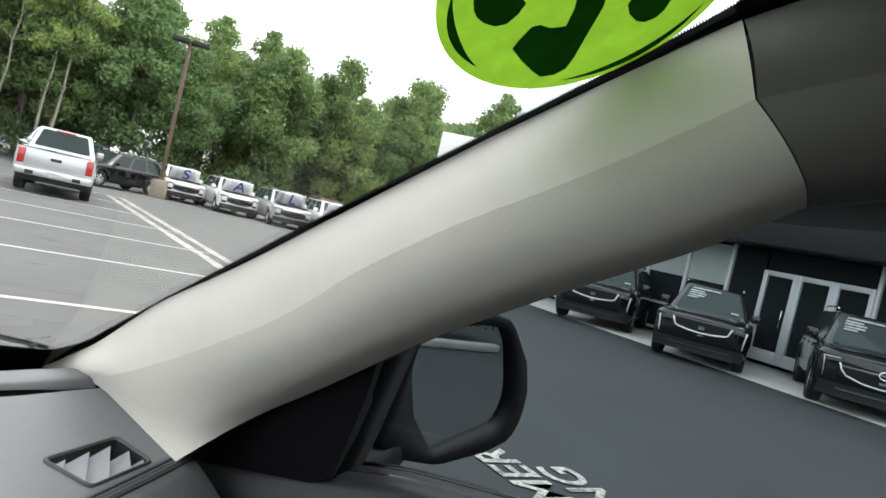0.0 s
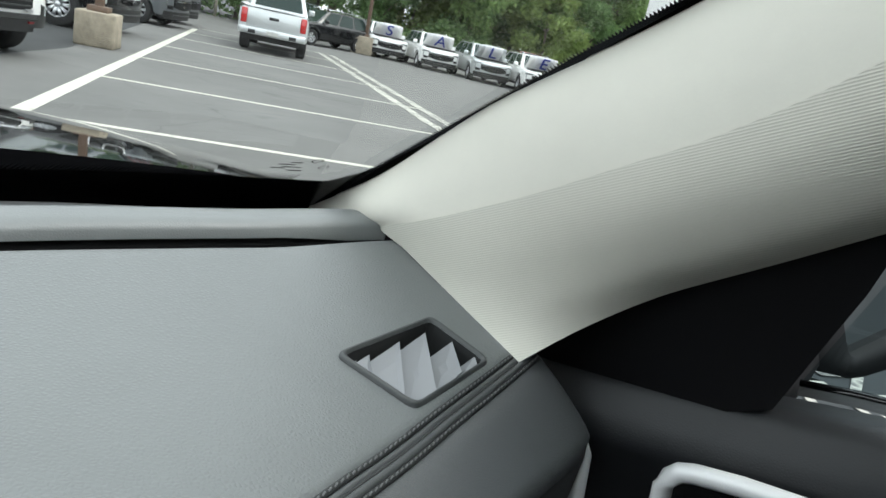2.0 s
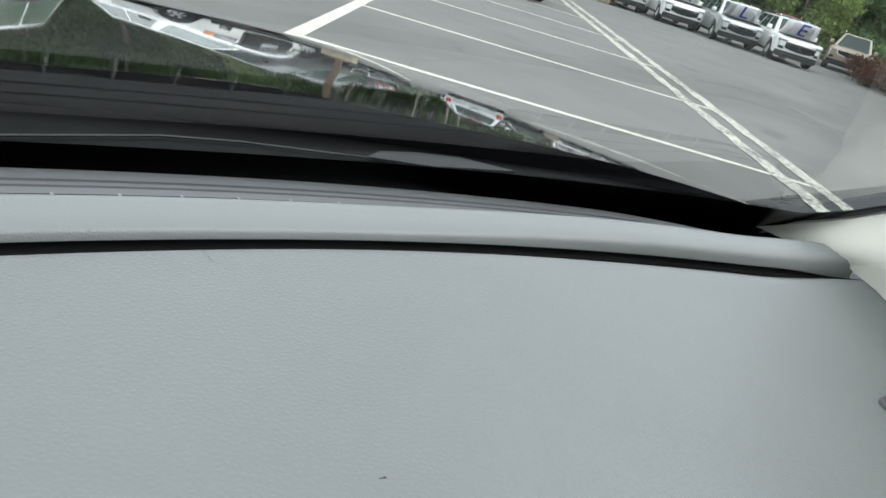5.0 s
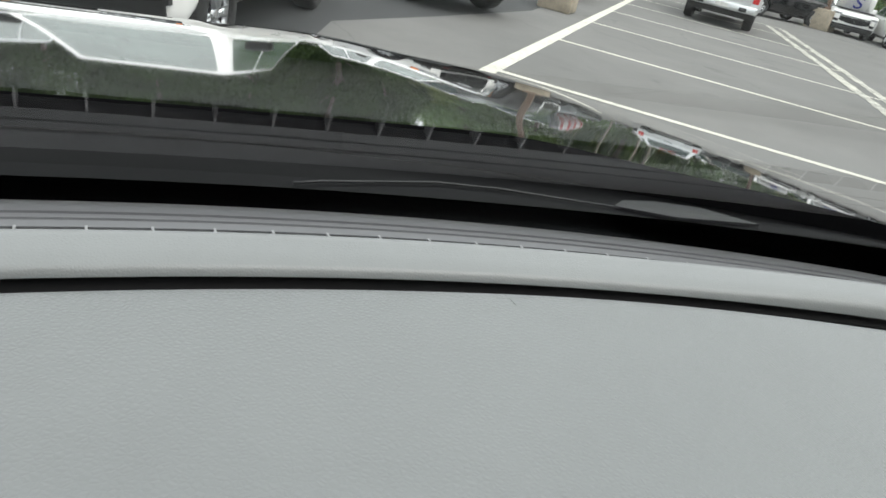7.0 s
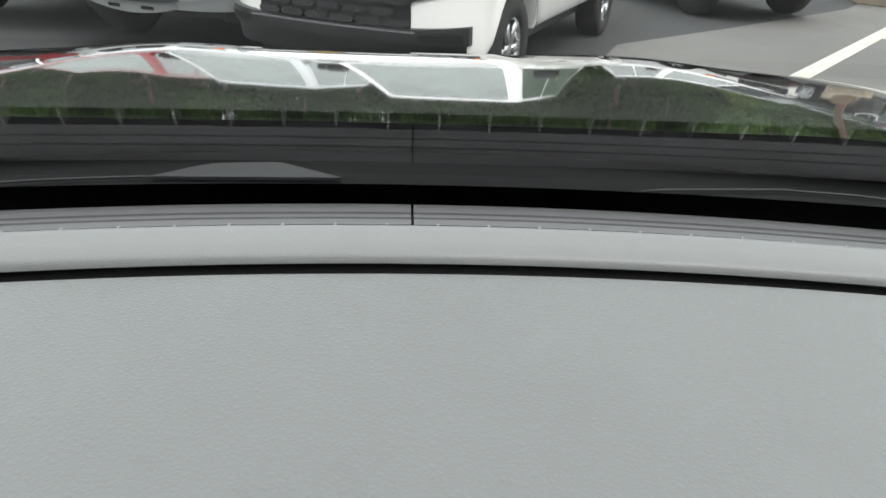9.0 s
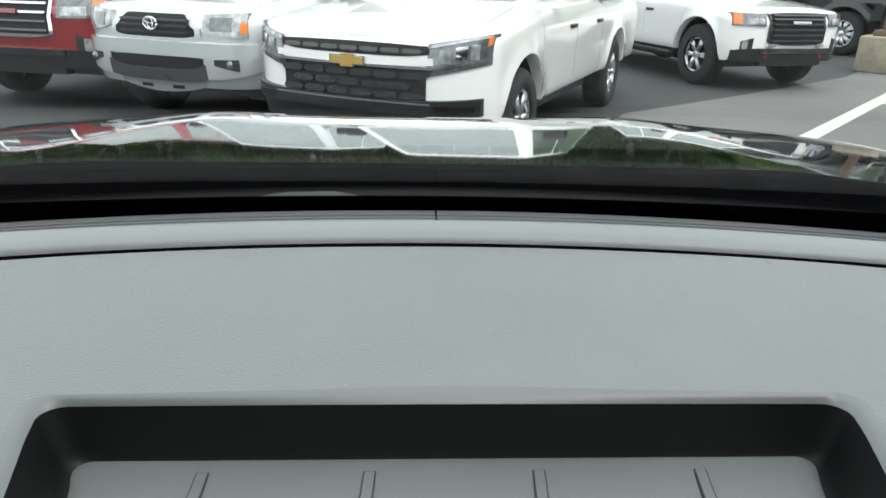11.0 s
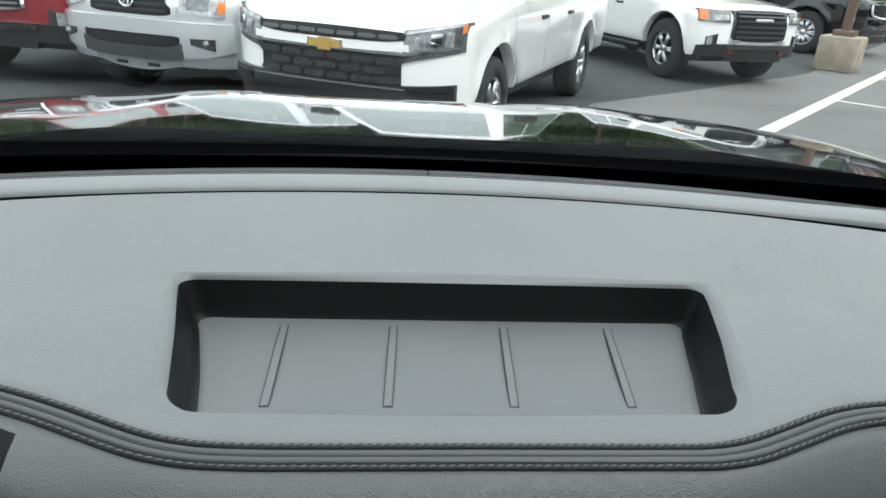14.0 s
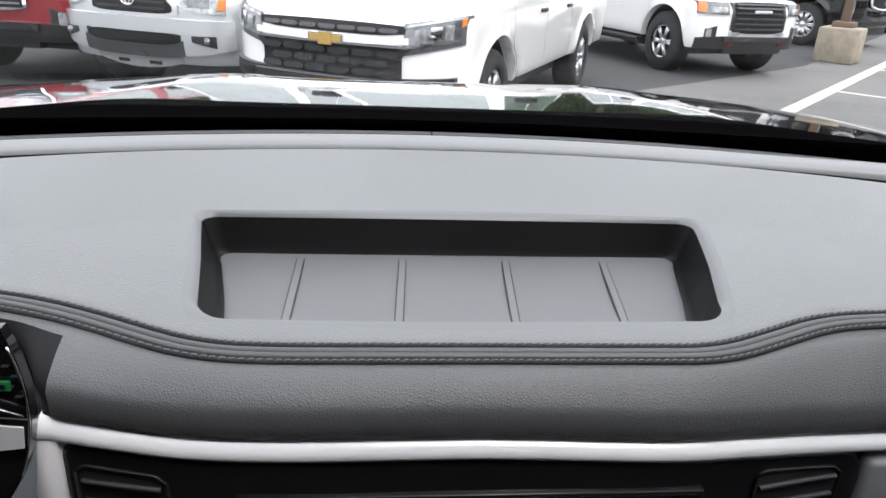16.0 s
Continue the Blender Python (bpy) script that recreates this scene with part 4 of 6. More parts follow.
# ---- cabin shell that closes the place round the camera ----
M_SHELL = mat("cabin_lining", (0.04, 0.039, 0.037), 0.9, bump=0.1, scale=300, vary=0.08)
bm = grid(lambda x, y: Vector((x, y, 1.70 + 0.03 * (1 - (x / 0.7) ** 2) - 0.04 * smoothstep(-0.9, -0.5, y) - 0.16 * smoothstep(0.56, 0.70, abs(x)))), list(np.linspace(-0.76, 0.76, 20)), list(np.linspace(-2.6, -0.50, 20)))
solid(bm, 0.02)
tagged(part("ceiling", bm, M_HEADLINER_SHADED), "grey cloth car headliner", "headliner", kind="structure")
# unseen dark wall added close behind the camera to cut cabin light
bm = box(-0.8, 0.8, -0.95, -0.92, 0.4, 1.72)
tagged(part("wall_back", bm, M_SHELL, smooth=False), "dark unseen wall added close behind the camera to cut light", "cabin wall", kind="structure")
bm = box(-0.8, 0.8, -2.63, -2.6, 0.38, 1.72)
tagged(part("wall_rear", bm, M_SHELL, smooth=False), "dark rear end of the car body", "cabin wall", kind="structure")
# unseen left side; its window is walled up to keep light out
bm = box(-0.80, -0.76, -2.6, -0.05, 0.4, 1.12)
box(-0.80, -0.72, -0.35, -0.1, 1.12, 1.36, bm=bm)
box(-0.78, -0.66, -2.6, -0.22, 1.12, 1.7, bm=bm)
tagged(part("wall_left", bm, M_DOOR, smooth=False), "dark unseen left side, window closed to cut light", "cabin wall", kind="structure")
bm = box(0.70, 0.80, -2.6, -1.1, 0.4, 1.7)
box(0.73, 0.80, -1.1, 0.1, 0.4, 0.84, bm=bm)
tagged(part("wall_right", bm, M_DOOR, smooth=False), "dark rear door side of the car cabin", "cabin wall", kind="structure")
tagged(part("floor", box(-0.8, 0.8, -2.6, 0.3, 0.38, 0.42), M_SHELL, smooth=False), "dark carpeted car floor", "floor", kind="structure")

# ---- car park ----
def asphalt_mat(name, color):
    """Asphalt: fine stone grain, broad patches, cracks and dark oil spots."""
    m = mat(name, color, 0.82, bump=0.5, scale=120, vary=0.16, vscale=0.55, spec=0.3)
    nt = m.node_tree
    b = nt.nodes["Principled BSDF"]
    src = b.inputs["Base Color"].links[0].from_socket
    tc, n1, n2, r1, v1, r2, m1, m2 = (nt.nodes.new("ShaderNode" + k) for k in ("TexCoord", "TexNoise", "TexNoise", "MapRange", "TexVoronoi", "MapRange", "MixRGB", "MixRGB"))
    n1.inputs["Scale"].default_value, n1.inputs["Detail"].default_value = 0.9, 3
    r1.inputs["From Min"].default_value, r1.inputs["From Max"].default_value = 0.66, 0.76
    r1.inputs["To Max"].default_value = 0.55
    n2.inputs["Scale"].default_value, n2.inputs["Detail"].default_value = 0.8, 6
    v1.feature = "DISTANCE_TO_EDGE"
    v1.inputs["Scale"].default_value = 0.28
    r2.inputs["From Min"].default_value, r2.inputs["From Max"].default_value = 0.0, 0.005
    r2.inputs["To Min"].default_value, r2.inputs["To Max"].default_value = 0.32, 0.0
    m1.blend_type = m2.blend_type = "MULTIPLY"
    m1.inputs[2].default_value = m2.inputs[2].default_value = (0.35, 0.35, 0.36, 1)
    add = nt.nodes.new("ShaderNodeVectorMath")
    nt.links.new(tc.outputs["Object"], n1.inputs["Vector"])
    nt.links.new(tc.outputs["Object"], n2.inputs["Vector"])
    nt.links.new(tc.outputs["Object"], add.inputs[0])
    nt.links.new(n2.outputs["Color"], add.inputs[1])
    nt.links.new(add.outputs[0], v1.inputs["Vector"])
    nt.links.new(n1.outputs["Fac"], r1.inputs["Value"])
    nt.links.new(v1.outputs["Distance"], r2.inputs["Value"])
    nt.links.new(r1.outputs[0], m1.inputs[0])
    nt.links.new(src, m1.inputs[1])
    nt.links.new(m1.outputs[0], m2.inputs[1])
    nt.links.new(r2.outputs[0], m2.inputs[0])
    nt.links.new(m2.outputs[0], b.inputs["Base Color"])
    return m


M_ASPHALT = asphalt_mat("asphalt", (0.047, 0.049, 0.051))
M_ASPHALT2 = asphalt_mat("older_asphalt", (0.142, 0.141, 0.137))


def worn_paint(name, lo, hi):
    """Road paint rubbed through to the asphalt in blotches."""
    m = mat(name, (0.70, 0.70, 0.66), 0.75, bump=0.25, scale=60)
    nt = m.node_tree
    b = nt.nodes["Principled BSDF"]
    tc, n1, n2, ad, rp, mx = (nt.nodes.new("ShaderNode" + k) for k in ("TexCoord", "TexNoise", "TexNoise", "Math", "MapRange", "MixRGB"))
    n1.inputs["Scale"].default_value, n2.inputs["Scale"].default_value = 2.2, 22
    n1.inputs["Detail"].default_value = n2.inputs["Detail"].default_value = 5
    ad.operation = "MULTIPLY_ADD"
    ad.inputs[1].default_value = 0.6
    rp.inputs["From Min"].default_value, rp.inputs["From Max"].default_value = lo, hi
    mx.inputs[1].default_value, mx.inputs[2].default_value = (0.56, 0.55, 0.48, 1), (0.13, 0.13, 0.126, 1)
    for n in (n1, n2):
        nt.links.new(tc.outputs["Object"], n.inputs["Vector"])
    nt.links.new(n1.outputs["Fac"], ad.inputs[0])
    nt.links.new(n2.outputs["Fac"], ad.inputs[2])
    nt.links.new(ad.outputs[0], rp.inputs["Value"])
    nt.links.new(rp.outputs[0], mx.inputs[0])
    nt.links.new(mx.outputs[0], b.inputs["Base Color"])
    return m


M_WORN = worn_paint("worn_road_paint", 0.88, 1.15)
M_WORN2 = worn_paint("rubbed_road_paint", 0.66, 0.98)
M_CONCRETE = mat("concrete", (0.30, 0.26, 0.20), 0.9, bump=0.6, scale=24, vary=0.3, vscale=4)
M_PAVE = mat("pale_pavement", (0.42, 0.41, 0.38), 0.85, bump=0.3, scale=30, vary=0.1, vscale=2)
M_POLE = mat("brown_pole_paint", (0.13, 0.085, 0.06), 0.6, vary=0.12, vscale=3)

bm = bmesh.new()
grid(lambda x, y: Vector((x, y, 0.0)), list(np.linspace(-600, 600, 25)), list(np.linspace(-600, 600, 25)), bm)
tagged(part("ground", bm, M_ASPHALT, smooth=False), "grey asphalt of the car park", "ground", kind="structure")
U = Vector((0.6938, 0.7202, 0))
V = Vector((0.7280, -0.6856, 0))
O = Vector((3.441, 5.668, 0))
S = 3.060


def stripe(a, b, w, z=0.006, worn=0):
    d = (b - a).normalized()
    n = Vector((-d.y, d.x, 0)) * w / 2
    L = (b - a).length
    k = max(2, int(L / 0.25))
    bm = bmesh.new()
    prev = None
    for i in range(k + 1):
        p = a + d * L * i / k
        j = worn * random.uniform(-1, 1)
        cur = [bm.verts.new(p + n * (1 + j) + Vector((0, 0, z))), bm.verts.new(p - n * (1 + worn * random.uniform(-1, 1)) + Vector((0, 0, z)))]
        if prev:
            bm.faces.new((prev[0], cur[0], cur[1], prev[1]))
        prev = cur
    return bm


def marking(name, bm, label, m=None):
    return tagged(part(name, bm, m or M_WORN, smooth=False), label, "road marking", "parking bay lines", "structure")


M_SEALED = mat("sealed_asphalt", (0.0325, 0.037, 0.0392), 0.75, bump=0.5, scale=120, vary=0.18, vscale=0.6, spec=0.25)
bm = bmesh.new()
pts = [(-2.0, -40.0), (40.0, -40.0), (40.0, 2.4), (3.2, 1.8), (-2.0, 1.0)]
bm.faces.new([bm.verts.new((x, y, 0.003)) for x, y in pts])
tagged(part("asphalt_patch", bm, M_SEALED, smooth=False), "dark sealed asphalt before the showroom", "ground", kind="structure")
bm = bmesh.new()
pts = [(3.2, 2.0), (60, 2.6), (60, 60), (18, 30), (14.2, 18.6), (6.6, 10.2), (4.0, 8.2), (2.2, 6.9), (1.2, 4.8)]
bm.faces.new([bm.verts.new((x, y, 0.003)) for x, y in pts])
tagged(part("asphalt_patch", bm, M_ASPHALT2, smooth=False), "paler patch of older asphalt in the parking bays", "ground", kind="structure")
marking("edge_line", stripe(O - U * 4, O + U * 5.75 * S, 0.155), "long white painted line at the head of the parking bays")
for k in range(0, 7):
    a = O + U * S * k
    marking("bay_line", stripe(a, a + V * (5.15 - 0.12 * k), 0.10, 0.007), "white painted parking bay line")
for off in (4.55, 4.95):
    marking("double_line", stripe(O - U * 2.5 + V * (off + 0.35), O + U * 5.9 * S + V * (off - 0.55), 0.19, 0.010, 0.25), "worn white double line along the bays", M_WORN2)

# painted words
for text, e0, row in (("CUSTOMER", 3.36, 3.27), ("PARKING", 3.09, 3.64)):
    cu = bpy.data.curves.new("painted_word", "FONT")
    cu.body, cu.size, cu.align_x, cu.offset = text, 0.44, "RIGHT", 0.007
    ob = new("painted_word", cu)
    p = U * e0 + V * (row + 0.155)
    ob.matrix_world = Matrix(((U.x, -V.x, 0, p.x), (U.y, -V.y, 0, p.y), (0, 0, 1, 0.012), (0, 0, 0, 1)))
    cu.materials.append(M_WORN2)
    tagged(ob, "white painted lettering on the asphalt", "road marking", kind="structure")


def light_pole(x, y, h, base_h, base_w, turn, arms):
    p = thing("street_lamp", "brown square lamp post on a square concrete base", "street lamp", "car park lamps")
    bm = box(-base_w / 2, base_w / 2, -base_w / 2, base_w / 2, 0, base_h, 0.03)
    part("base", bm, M_CONCRETE, p, "rough concrete base")
    part("foot_plate", box(-0.16, 0.16, -0.16, 0.16, base_h, base_h + 0.09, 0.01), M_POLE, p)
    bm = box(-0.065, 0.065, -0.065, 0.065, base_h + 0.08, h, 0.012)
    part("pole", bm, M_POLE, p)
    for a in arms:
        bm = box(0.06, 0.75, -0.22, 0.22, h - 0.14, h + 0.05, 0.03)
        lamp = part("lamp_head", bm, M_BLACK, p)
        lamp.rotation_euler = (0, 0, a)
    p.matrix_world = pose(x, y, 0, 0, 0, turn)
    return p


light_pole(7.55, 10.91, 7.2, 0.56, 0.61, 44, (1.6, 1.6 + math.pi))
light_pole(24.9, 18.8, 6.7, 0.75, 0.9, 20, (1.87, 1.87 + math.pi))

# ---- dealership ----
M_FASCIA = mat("dark_cladding", (0.016, 0.017, 0.02), 0.45, vary=0.1, vscale=0.6)
M_WHITE = mat("white_cladding", (0.78, 0.78, 0.77), 0.5, vary=0.03, vscale=0.4)
M_FRAME = mat("aluminium_frame", (0.66, 0.67, 0.68), 0.4, metal=0.15, vary=0.05)
M_SHOP = mat("shop_glass", (0.02, 0.024, 0.026), 0.04, coat=0.0, spec=0.3)
M_SHOP.node_tree.nodes["Principled BSDF"].inputs["IOR"].default_value = 1.3
M_BLIND = mat("pale_blind", (0.38, 0.42, 0.40), 0.7, vary=0.06)
shop = thing("showroom", "dark clad showroom with glass front, aluminium doors and white coping", "building")
part("fascia", box(-0.9, 8, -22, 10.5, 2.78, 4.7, 0.03), M_FASCIA, shop, "black clad fascia above the glass")
part("white_coping", box(-0.95, 8, -22, 10.5, 4.7, 6.2, 0.03), M_WHITE, shop)
part("back_wall", box(0.35, 8, -22, 10.3, 0, 2.78), M_SHOP, shop, smooth=False)
part("plinth", box(-0.05, 0.3, -22, 10.3, 0.10, 0.16), M_FRAME, shop, smooth=False)
ys = [10.3, 9.0, 7.7, 6.35, 5.0, 3.66, 2.33, 1.02, 0.05, -2.6, -3.9, -5.2, -6.5, -7.8, -9.1]
for a, b in zip(ys, ys[1:]):
    if a == 0.05:
        continue
    w = part("shop_window", box(0.06, 0.1, b + 0.05, a - 0.05, 0.12, 2.72), M_SHOP, shop, "large dark shop window", smooth=False)
    part("mullion", box(-0.02, 0.14, a - 0.04, a + 0.04, 0.1, 2.78, 0.008), M_FRAME, w)
    if a > 1.5 or a < -2:
        part("transom", box(0.0, 0.12, b + 0.04, a - 0.04, 0.80, 0.86), M_FRAME, w, smooth=False)
    if a > 1.5:
        part("blind", box(0.03, 0.05, b + 0.07, a - 0.07, 1.68, 2.72), M_BLIND, w, "half-drawn pale blind", smooth=False)
for k in range(3):
    a = 0.06 - k * 0.87
    d = part("door", box(0.05, 0.09, a - 0.83, a - 0.04, 0.13, 2.2), M_SHOP, shop, "glass entrance door in aluminium frame", smooth=False)
    for (y0, y1, z0, z1) in ((a - 0.11, a, 0.12, 2.27), (a - 0.87, a - 0.76, 0.12, 2.27), (a - 0.76, a - 0.11, 2.15, 2.27), (a - 0.76, a - 0.11, 0.12, 0.38)):
        part("frame", box(-0.02, 0.06, y0, y1, z0, z1, 0.008), M_FRAME, d)
    part("pull_handle", tube([(-0.04, a - 0.70, 0.95), (-0.08, a - 0.70, 0.98), (-0.08, a - 0.70, 1.35), (-0.04, a - 0.70, 1.38)], 0.018, 6), M_CHROME, d)
part("transom_light", box(0.06, 0.1, -2.55, 0.02, 2.30, 2.75), M_SHOP, shop, smooth=False)
SHOP_M = Matrix(((V.x, U.x, 0, 18.2), (V.y, U.y, 0, -3.7), (0, 0, 1, 0), (0, 0, 0, 1)))
shop.matrix_world = SHOP_M
pave = tagged(part("pavement", box(-3.6, 0.3, -22, 10.5, -0.05, 0.014), M_PAVE), "pale concrete pavement before the showroom", "pavement", kind="structure")
pave.matrix_world = SHOP_M
hall = thing("white_hall", "tall white flat-roofed building with square white pillars", "building")
part("roof_block", box(29.5, 42, -2, 8.6, 3.4, 5.7, 0.05), M_WHITE, hall)
for y in (7.9, 1.0):
    part("pillar", box(29.6, 30.5, y - 0.45, y + 0.45, 0, 3.5, 0.02), M_WHITE, hall)
part("wall", box(31.5, 42, -2, 5.3, 0, 3.5, 0.02), M_WHITE, hall)
part("end_wall", box(38, 42, 5.3, 8.5, 0, 3.5), M_SHOP, hall, smooth=False)

# ---- vehicles ----
def paint(name, color, metal=0.0, rough=0.22):
    return mat(name, color, rough, metal=metal, coat=1.0, vary=0.02, vscale=2)


M_WPAINT = paint("white_paint", (0.80, 0.80, 0.79))
M_SPAINT = paint("silver_paint", (0.56, 0.58, 0.59), 0.6, 0.32)
M_RPAINT = paint("red_paint", (0.19, 0.010, 0.014))
M_KPAINT = mat("black_paint", (0.005, 0.005, 0.006), 0.12, coat=1.0, spec=0.2, vary=0.02, vscale=2)
M_GPAINT = paint("grey_paint", (0.14, 0.15, 0.16), 0.4, 0.3)
M_TPAINT = paint("tan_paint", (0.35, 0.28, 0.22), 0.3, 0.3)
M_TYRE = mat("tyre_rubber", (0.018, 0.018, 0.019), 0.85, bump=0.4, scale=60, vary=0.15, vscale=8)
M_RIM = mat("alloy", (0.62, 0.63, 0.65), 0.28, metal=0.9, vary=0.05)
M_DARKRIM = mat("dark_alloy", (0.10, 0.10, 0.105), 0.35, metal=0.7)
M_CARGLASS = mat("car_glass", (0.03, 0.045, 0.042), 0.04, coat=0.0, spec=0.3)
M_CARGLASS.node_tree.nodes["Principled BSDF"].inputs["IOR"].default_value = 1.38
# raised base colour and IOR stand in for bright sky mirrored in pickup glass
M_SKYGLASS = mat("sky_bright_car_glass", (0.10, 0.13, 0.122), 0.04, coat=0.0, spec=0.5, vary=0.3, vscale=2)
M_SKYGLASS.node_tree.nodes["Principled BSDF"].inputs["IOR"].default_value = 3.0
M_LAMP = mat("lamp_lens", (0.34, 0.355, 0.36), 0.14, metal=0.4, coat=0.8, vary=0.6, vscale=16)
M_LAMPDARK = mat("lamp_housing", (0.15, 0.155, 0.16), 0.12, metal=0.5, coat=0.8, vary=0.5, vscale=18)
M_DAYLAMP = mat("white_lamp_strip", (0.80, 0.81, 0.82), 0.3, vary=0.04)
M_AMBER = mat("amber_lens", (0.75, 0.20, 0.03), 0.12, coat=1.0)
M_RED = mat("red_lens", (0.45, 0.015, 0.015), 0.12, coat=1.0)
M_MESH = mat("grille_black", (0.006, 0.006, 0.0065), 0.5, vary=0.2, vscale=20, spec=0.3)
M_BARBLACK = mat("grille_bar_black", (0.022, 0.023, 0.024), 0.25, coat=0.5, vary=0.1)
M_TRIMBLACK = mat("trim_black", (0.013, 0.013, 0.014), 0.5, bump=0.2, scale=80)
M_GOLD = mat("gold_badge", (0.60, 0.40, 0.12), 0.3, metal=0.7)
M_PLATE = mat("number_plate", (0.5, 0.5, 0.48), 0.5, vary=0.2, vscale=14)
M_BARGREY = mat("grille_bar_grey", (0.05, 0.052, 0.055), 0.3, vary=0.08)
M_PRINT = mat("window_chalk", (0.42, 0.44, 0.44), 0.8, vary=0.5, vscale=14)
M_GREYPL = mat("grey_plastic", (0.25, 0.26, 0.26), 0.5, vary=0.06)


def lathe(profile, n=28, bm=None):
    """Turns (radius, y) round the y axis."""
    bm = bm or bmesh.new()
    rings = [[bm.verts.new((r * math.cos(t), y, r * math.sin(t))) for t in np.linspace(0, math.tau, n, endpoint=False)] for r, y in profile]
    for a, b in zip(rings, rings[1:]):
        for i in range(n):
            bm.faces.new((a[i], a[(i + 1) % n], b[(i + 1) % n], b[i]))
    return bm


def wheel(car, x, y, r, width, spokes, rim_mat):
    s = 1 if y > 0 else -1
    w = new("wheel")
    w.parent = car
    w.location = (x, y, r)
    ri = r * (0.62 if r < 0.4 else 0.58)
    bm = lathe([(ri, -width / 2), (r * 0.9, -width / 2), (r * 0.985, -width * 0.36), (r, -width * 0.2), (r * 0.988, -width * 0.06), (r, 0), (r * 0.988, width * 0.06), (r, width * 0.2), (r * 0.985, width * 0.36), (r * 0.9, width / 2), (ri, width / 2 - 0.005), (ri * 0.97, width * 0.2)])
    part("tyre", bm, M_TYRE, w)
    bm = bmesh.new()
    yo = s * width * 0.40
    lathe([(ri, yo), (ri * 0.93, yo), (ri * 0.90, yo - s * 0.05), (ri * 0.6, yo - s * 0.11), (0.02, yo - s * 0.11)], bm=bm)
    part("rim", bm, M_DARKRIM if rim_mat is M_DARKRIM else M_MESH, w)
    bm = bmesh.new()
    lathe([(0.045, yo - s * 0.05), (0.07, yo - s * 0.02), (0.05, yo + s * 0.002), (0.001, yo + s * 0.004)], 14, bm)
    lathe([(ri * 0.88, yo - s * 0.03), (ri * 0.9, yo), (ri * 0.985, yo + s * 0.004), (ri * 1.0, yo - s * 0.01)], 28, bm)
    for k in range(spokes):
        a = math.tau * k / spokes
        for off in (-0.11, 0.11):
            p0 = (0.06 * math.cos(a), yo - s * 0.01, 0.06 * math.sin(a))
            p1 = (ri * 0.92 * math.cos(a + off), yo - s * 0.006, ri * 0.92 * math.sin(a + off))
            tube([p0, p1], [0.026, 0.017], 5, bm)
    part("spokes", bm, rim_mat, w)
    return w


class Car:
    """A vehicle that faces +x, its nose at x = 0."""

    def __init__(self, name, label, category, body, w, group=""):
        self.ob = thing(name, label, category, group)
        self.body_mat, self.w, self.bow, self.wrap = body, w, 0.10, 0.27
        self.glass = M_SKYGLASS if name == "pickup_truck" and "tailgate" not in label else M_CARGLASS

    def nose(self, y, z):
        a = min(1.0, abs(y) / self.w)
        e = max(0.0, a - 0.60) / 0.40
        return -self.bow * a ** 2 - self.wrap * (1 - math.sqrt(max(0.0, 1 - e * e))) - 0.10 * smoothstep(0.92, 1.12, z) * (1 - 0.6 * a ** 3) - 0.05 * smoothstep(0.62, 0.3, z)

    def side_y(self, x, z):
        """Half width of the flank: tucked in at the sill, leaning in above the belt, flared round the wheels."""
        y = self.w * (1 - 0.035 * smoothstep(0.72, 0.40, z)) - 0.035 * smoothstep(0.88, 1.25, z)
        for xa, za, r in self.arches:
            d = math.hypot(x - xa, z - za) - r
            y += 0.026 * math.exp(-(max(0.0, d) / 0.07) ** 2)
        return y - 0.010 * math.exp(-((z - 0.74) / 0.10) ** 2)

    def deck_z(self, x, y):
        """Height of the bonnet and beltline."""
        a = min(1.0, abs(y) / self.w)
        return lerp_curve(self.top, x) + lerp_curve(self.crown, x) * (1 - a ** 2.6)

    def shell(self, length, arches, top, crown, sill, low):
        """Lower body: one skin round the nose and both flanks with wheel arches, and the bonnet and belt over it."""
        self.arches, self.top, self.crown = arches, top, crown
        xs = set(np.round(np.linspace(-0.46, -length, 34), 3))
        for xa, za, r in arches:
            xs |= set(round(xa + r * k, 3) for k in np.sin(np.linspace(-1.5, 1.5, 21)))
        xs = sorted((x for x in xs if -length <= x <= -0.42), reverse=True)
        vs = (-1, 0, 0.04, 0.12, 0.22, 0.34, 0.46, 0.58, 0.7, 0.8, 0.87, 0.92, 0.96, 0.985, 1)

        def bottom(x):
            z = sill
            for xa, za, r in arches:
                if abs(x - xa) < r:
                    z = max(z, za + math.sqrt(r * r - (x - xa) ** 2))
            return z

        def skin(u, k):
            side, a, x = u
            v = vs[k]
            if x is None:
                za, zt = low, lerp_curve(top, -0.42) - 0.075 * (1 - a ** 2.2)
            else:
                za, zt = bottom(x), lerp_curve(top, x)
            z = za + (zt - za) * max(0.0, v)
            tuck = 0.065 * (1 - min(1.0, (zt - z) / 0.10)) ** 2 + (0.10 if v < 0 else 0.012 * (1 - min(1.0, v / 0.04)))
            if x is None:
                y = self.side_y(-0.42, z) * a
                return Vector((self.nose(y, z) - tuck * (1 - a), side * (y - tuck * a), z))
            return Vector((x, side * (self.side_y(x, z) - tuck), z))

        front = [(1, math.sin(t), None) for t in np.linspace(0, math.pi / 2, 15)]
        right = front + [(1, 1.0, x) for x in xs]
        left = [(-1, a, x) for _, a, x in right[1:]]
        path = left[::-1] + right
        bm = grid(skin, path, range(len(vs)))
        last = len(vs) - 1

        def lid(u, w):
            p, q = skin(u, last), skin((-1, u[1], u[2]), last)
            r = q.lerp(p, w)
            c = lerp_curve(crown, p.x)
            r.z += c * (1 - abs(2 * w - 1) ** 2.6) * (u[1] ** 1.5 if u[2] is None else 1.0)
            return r

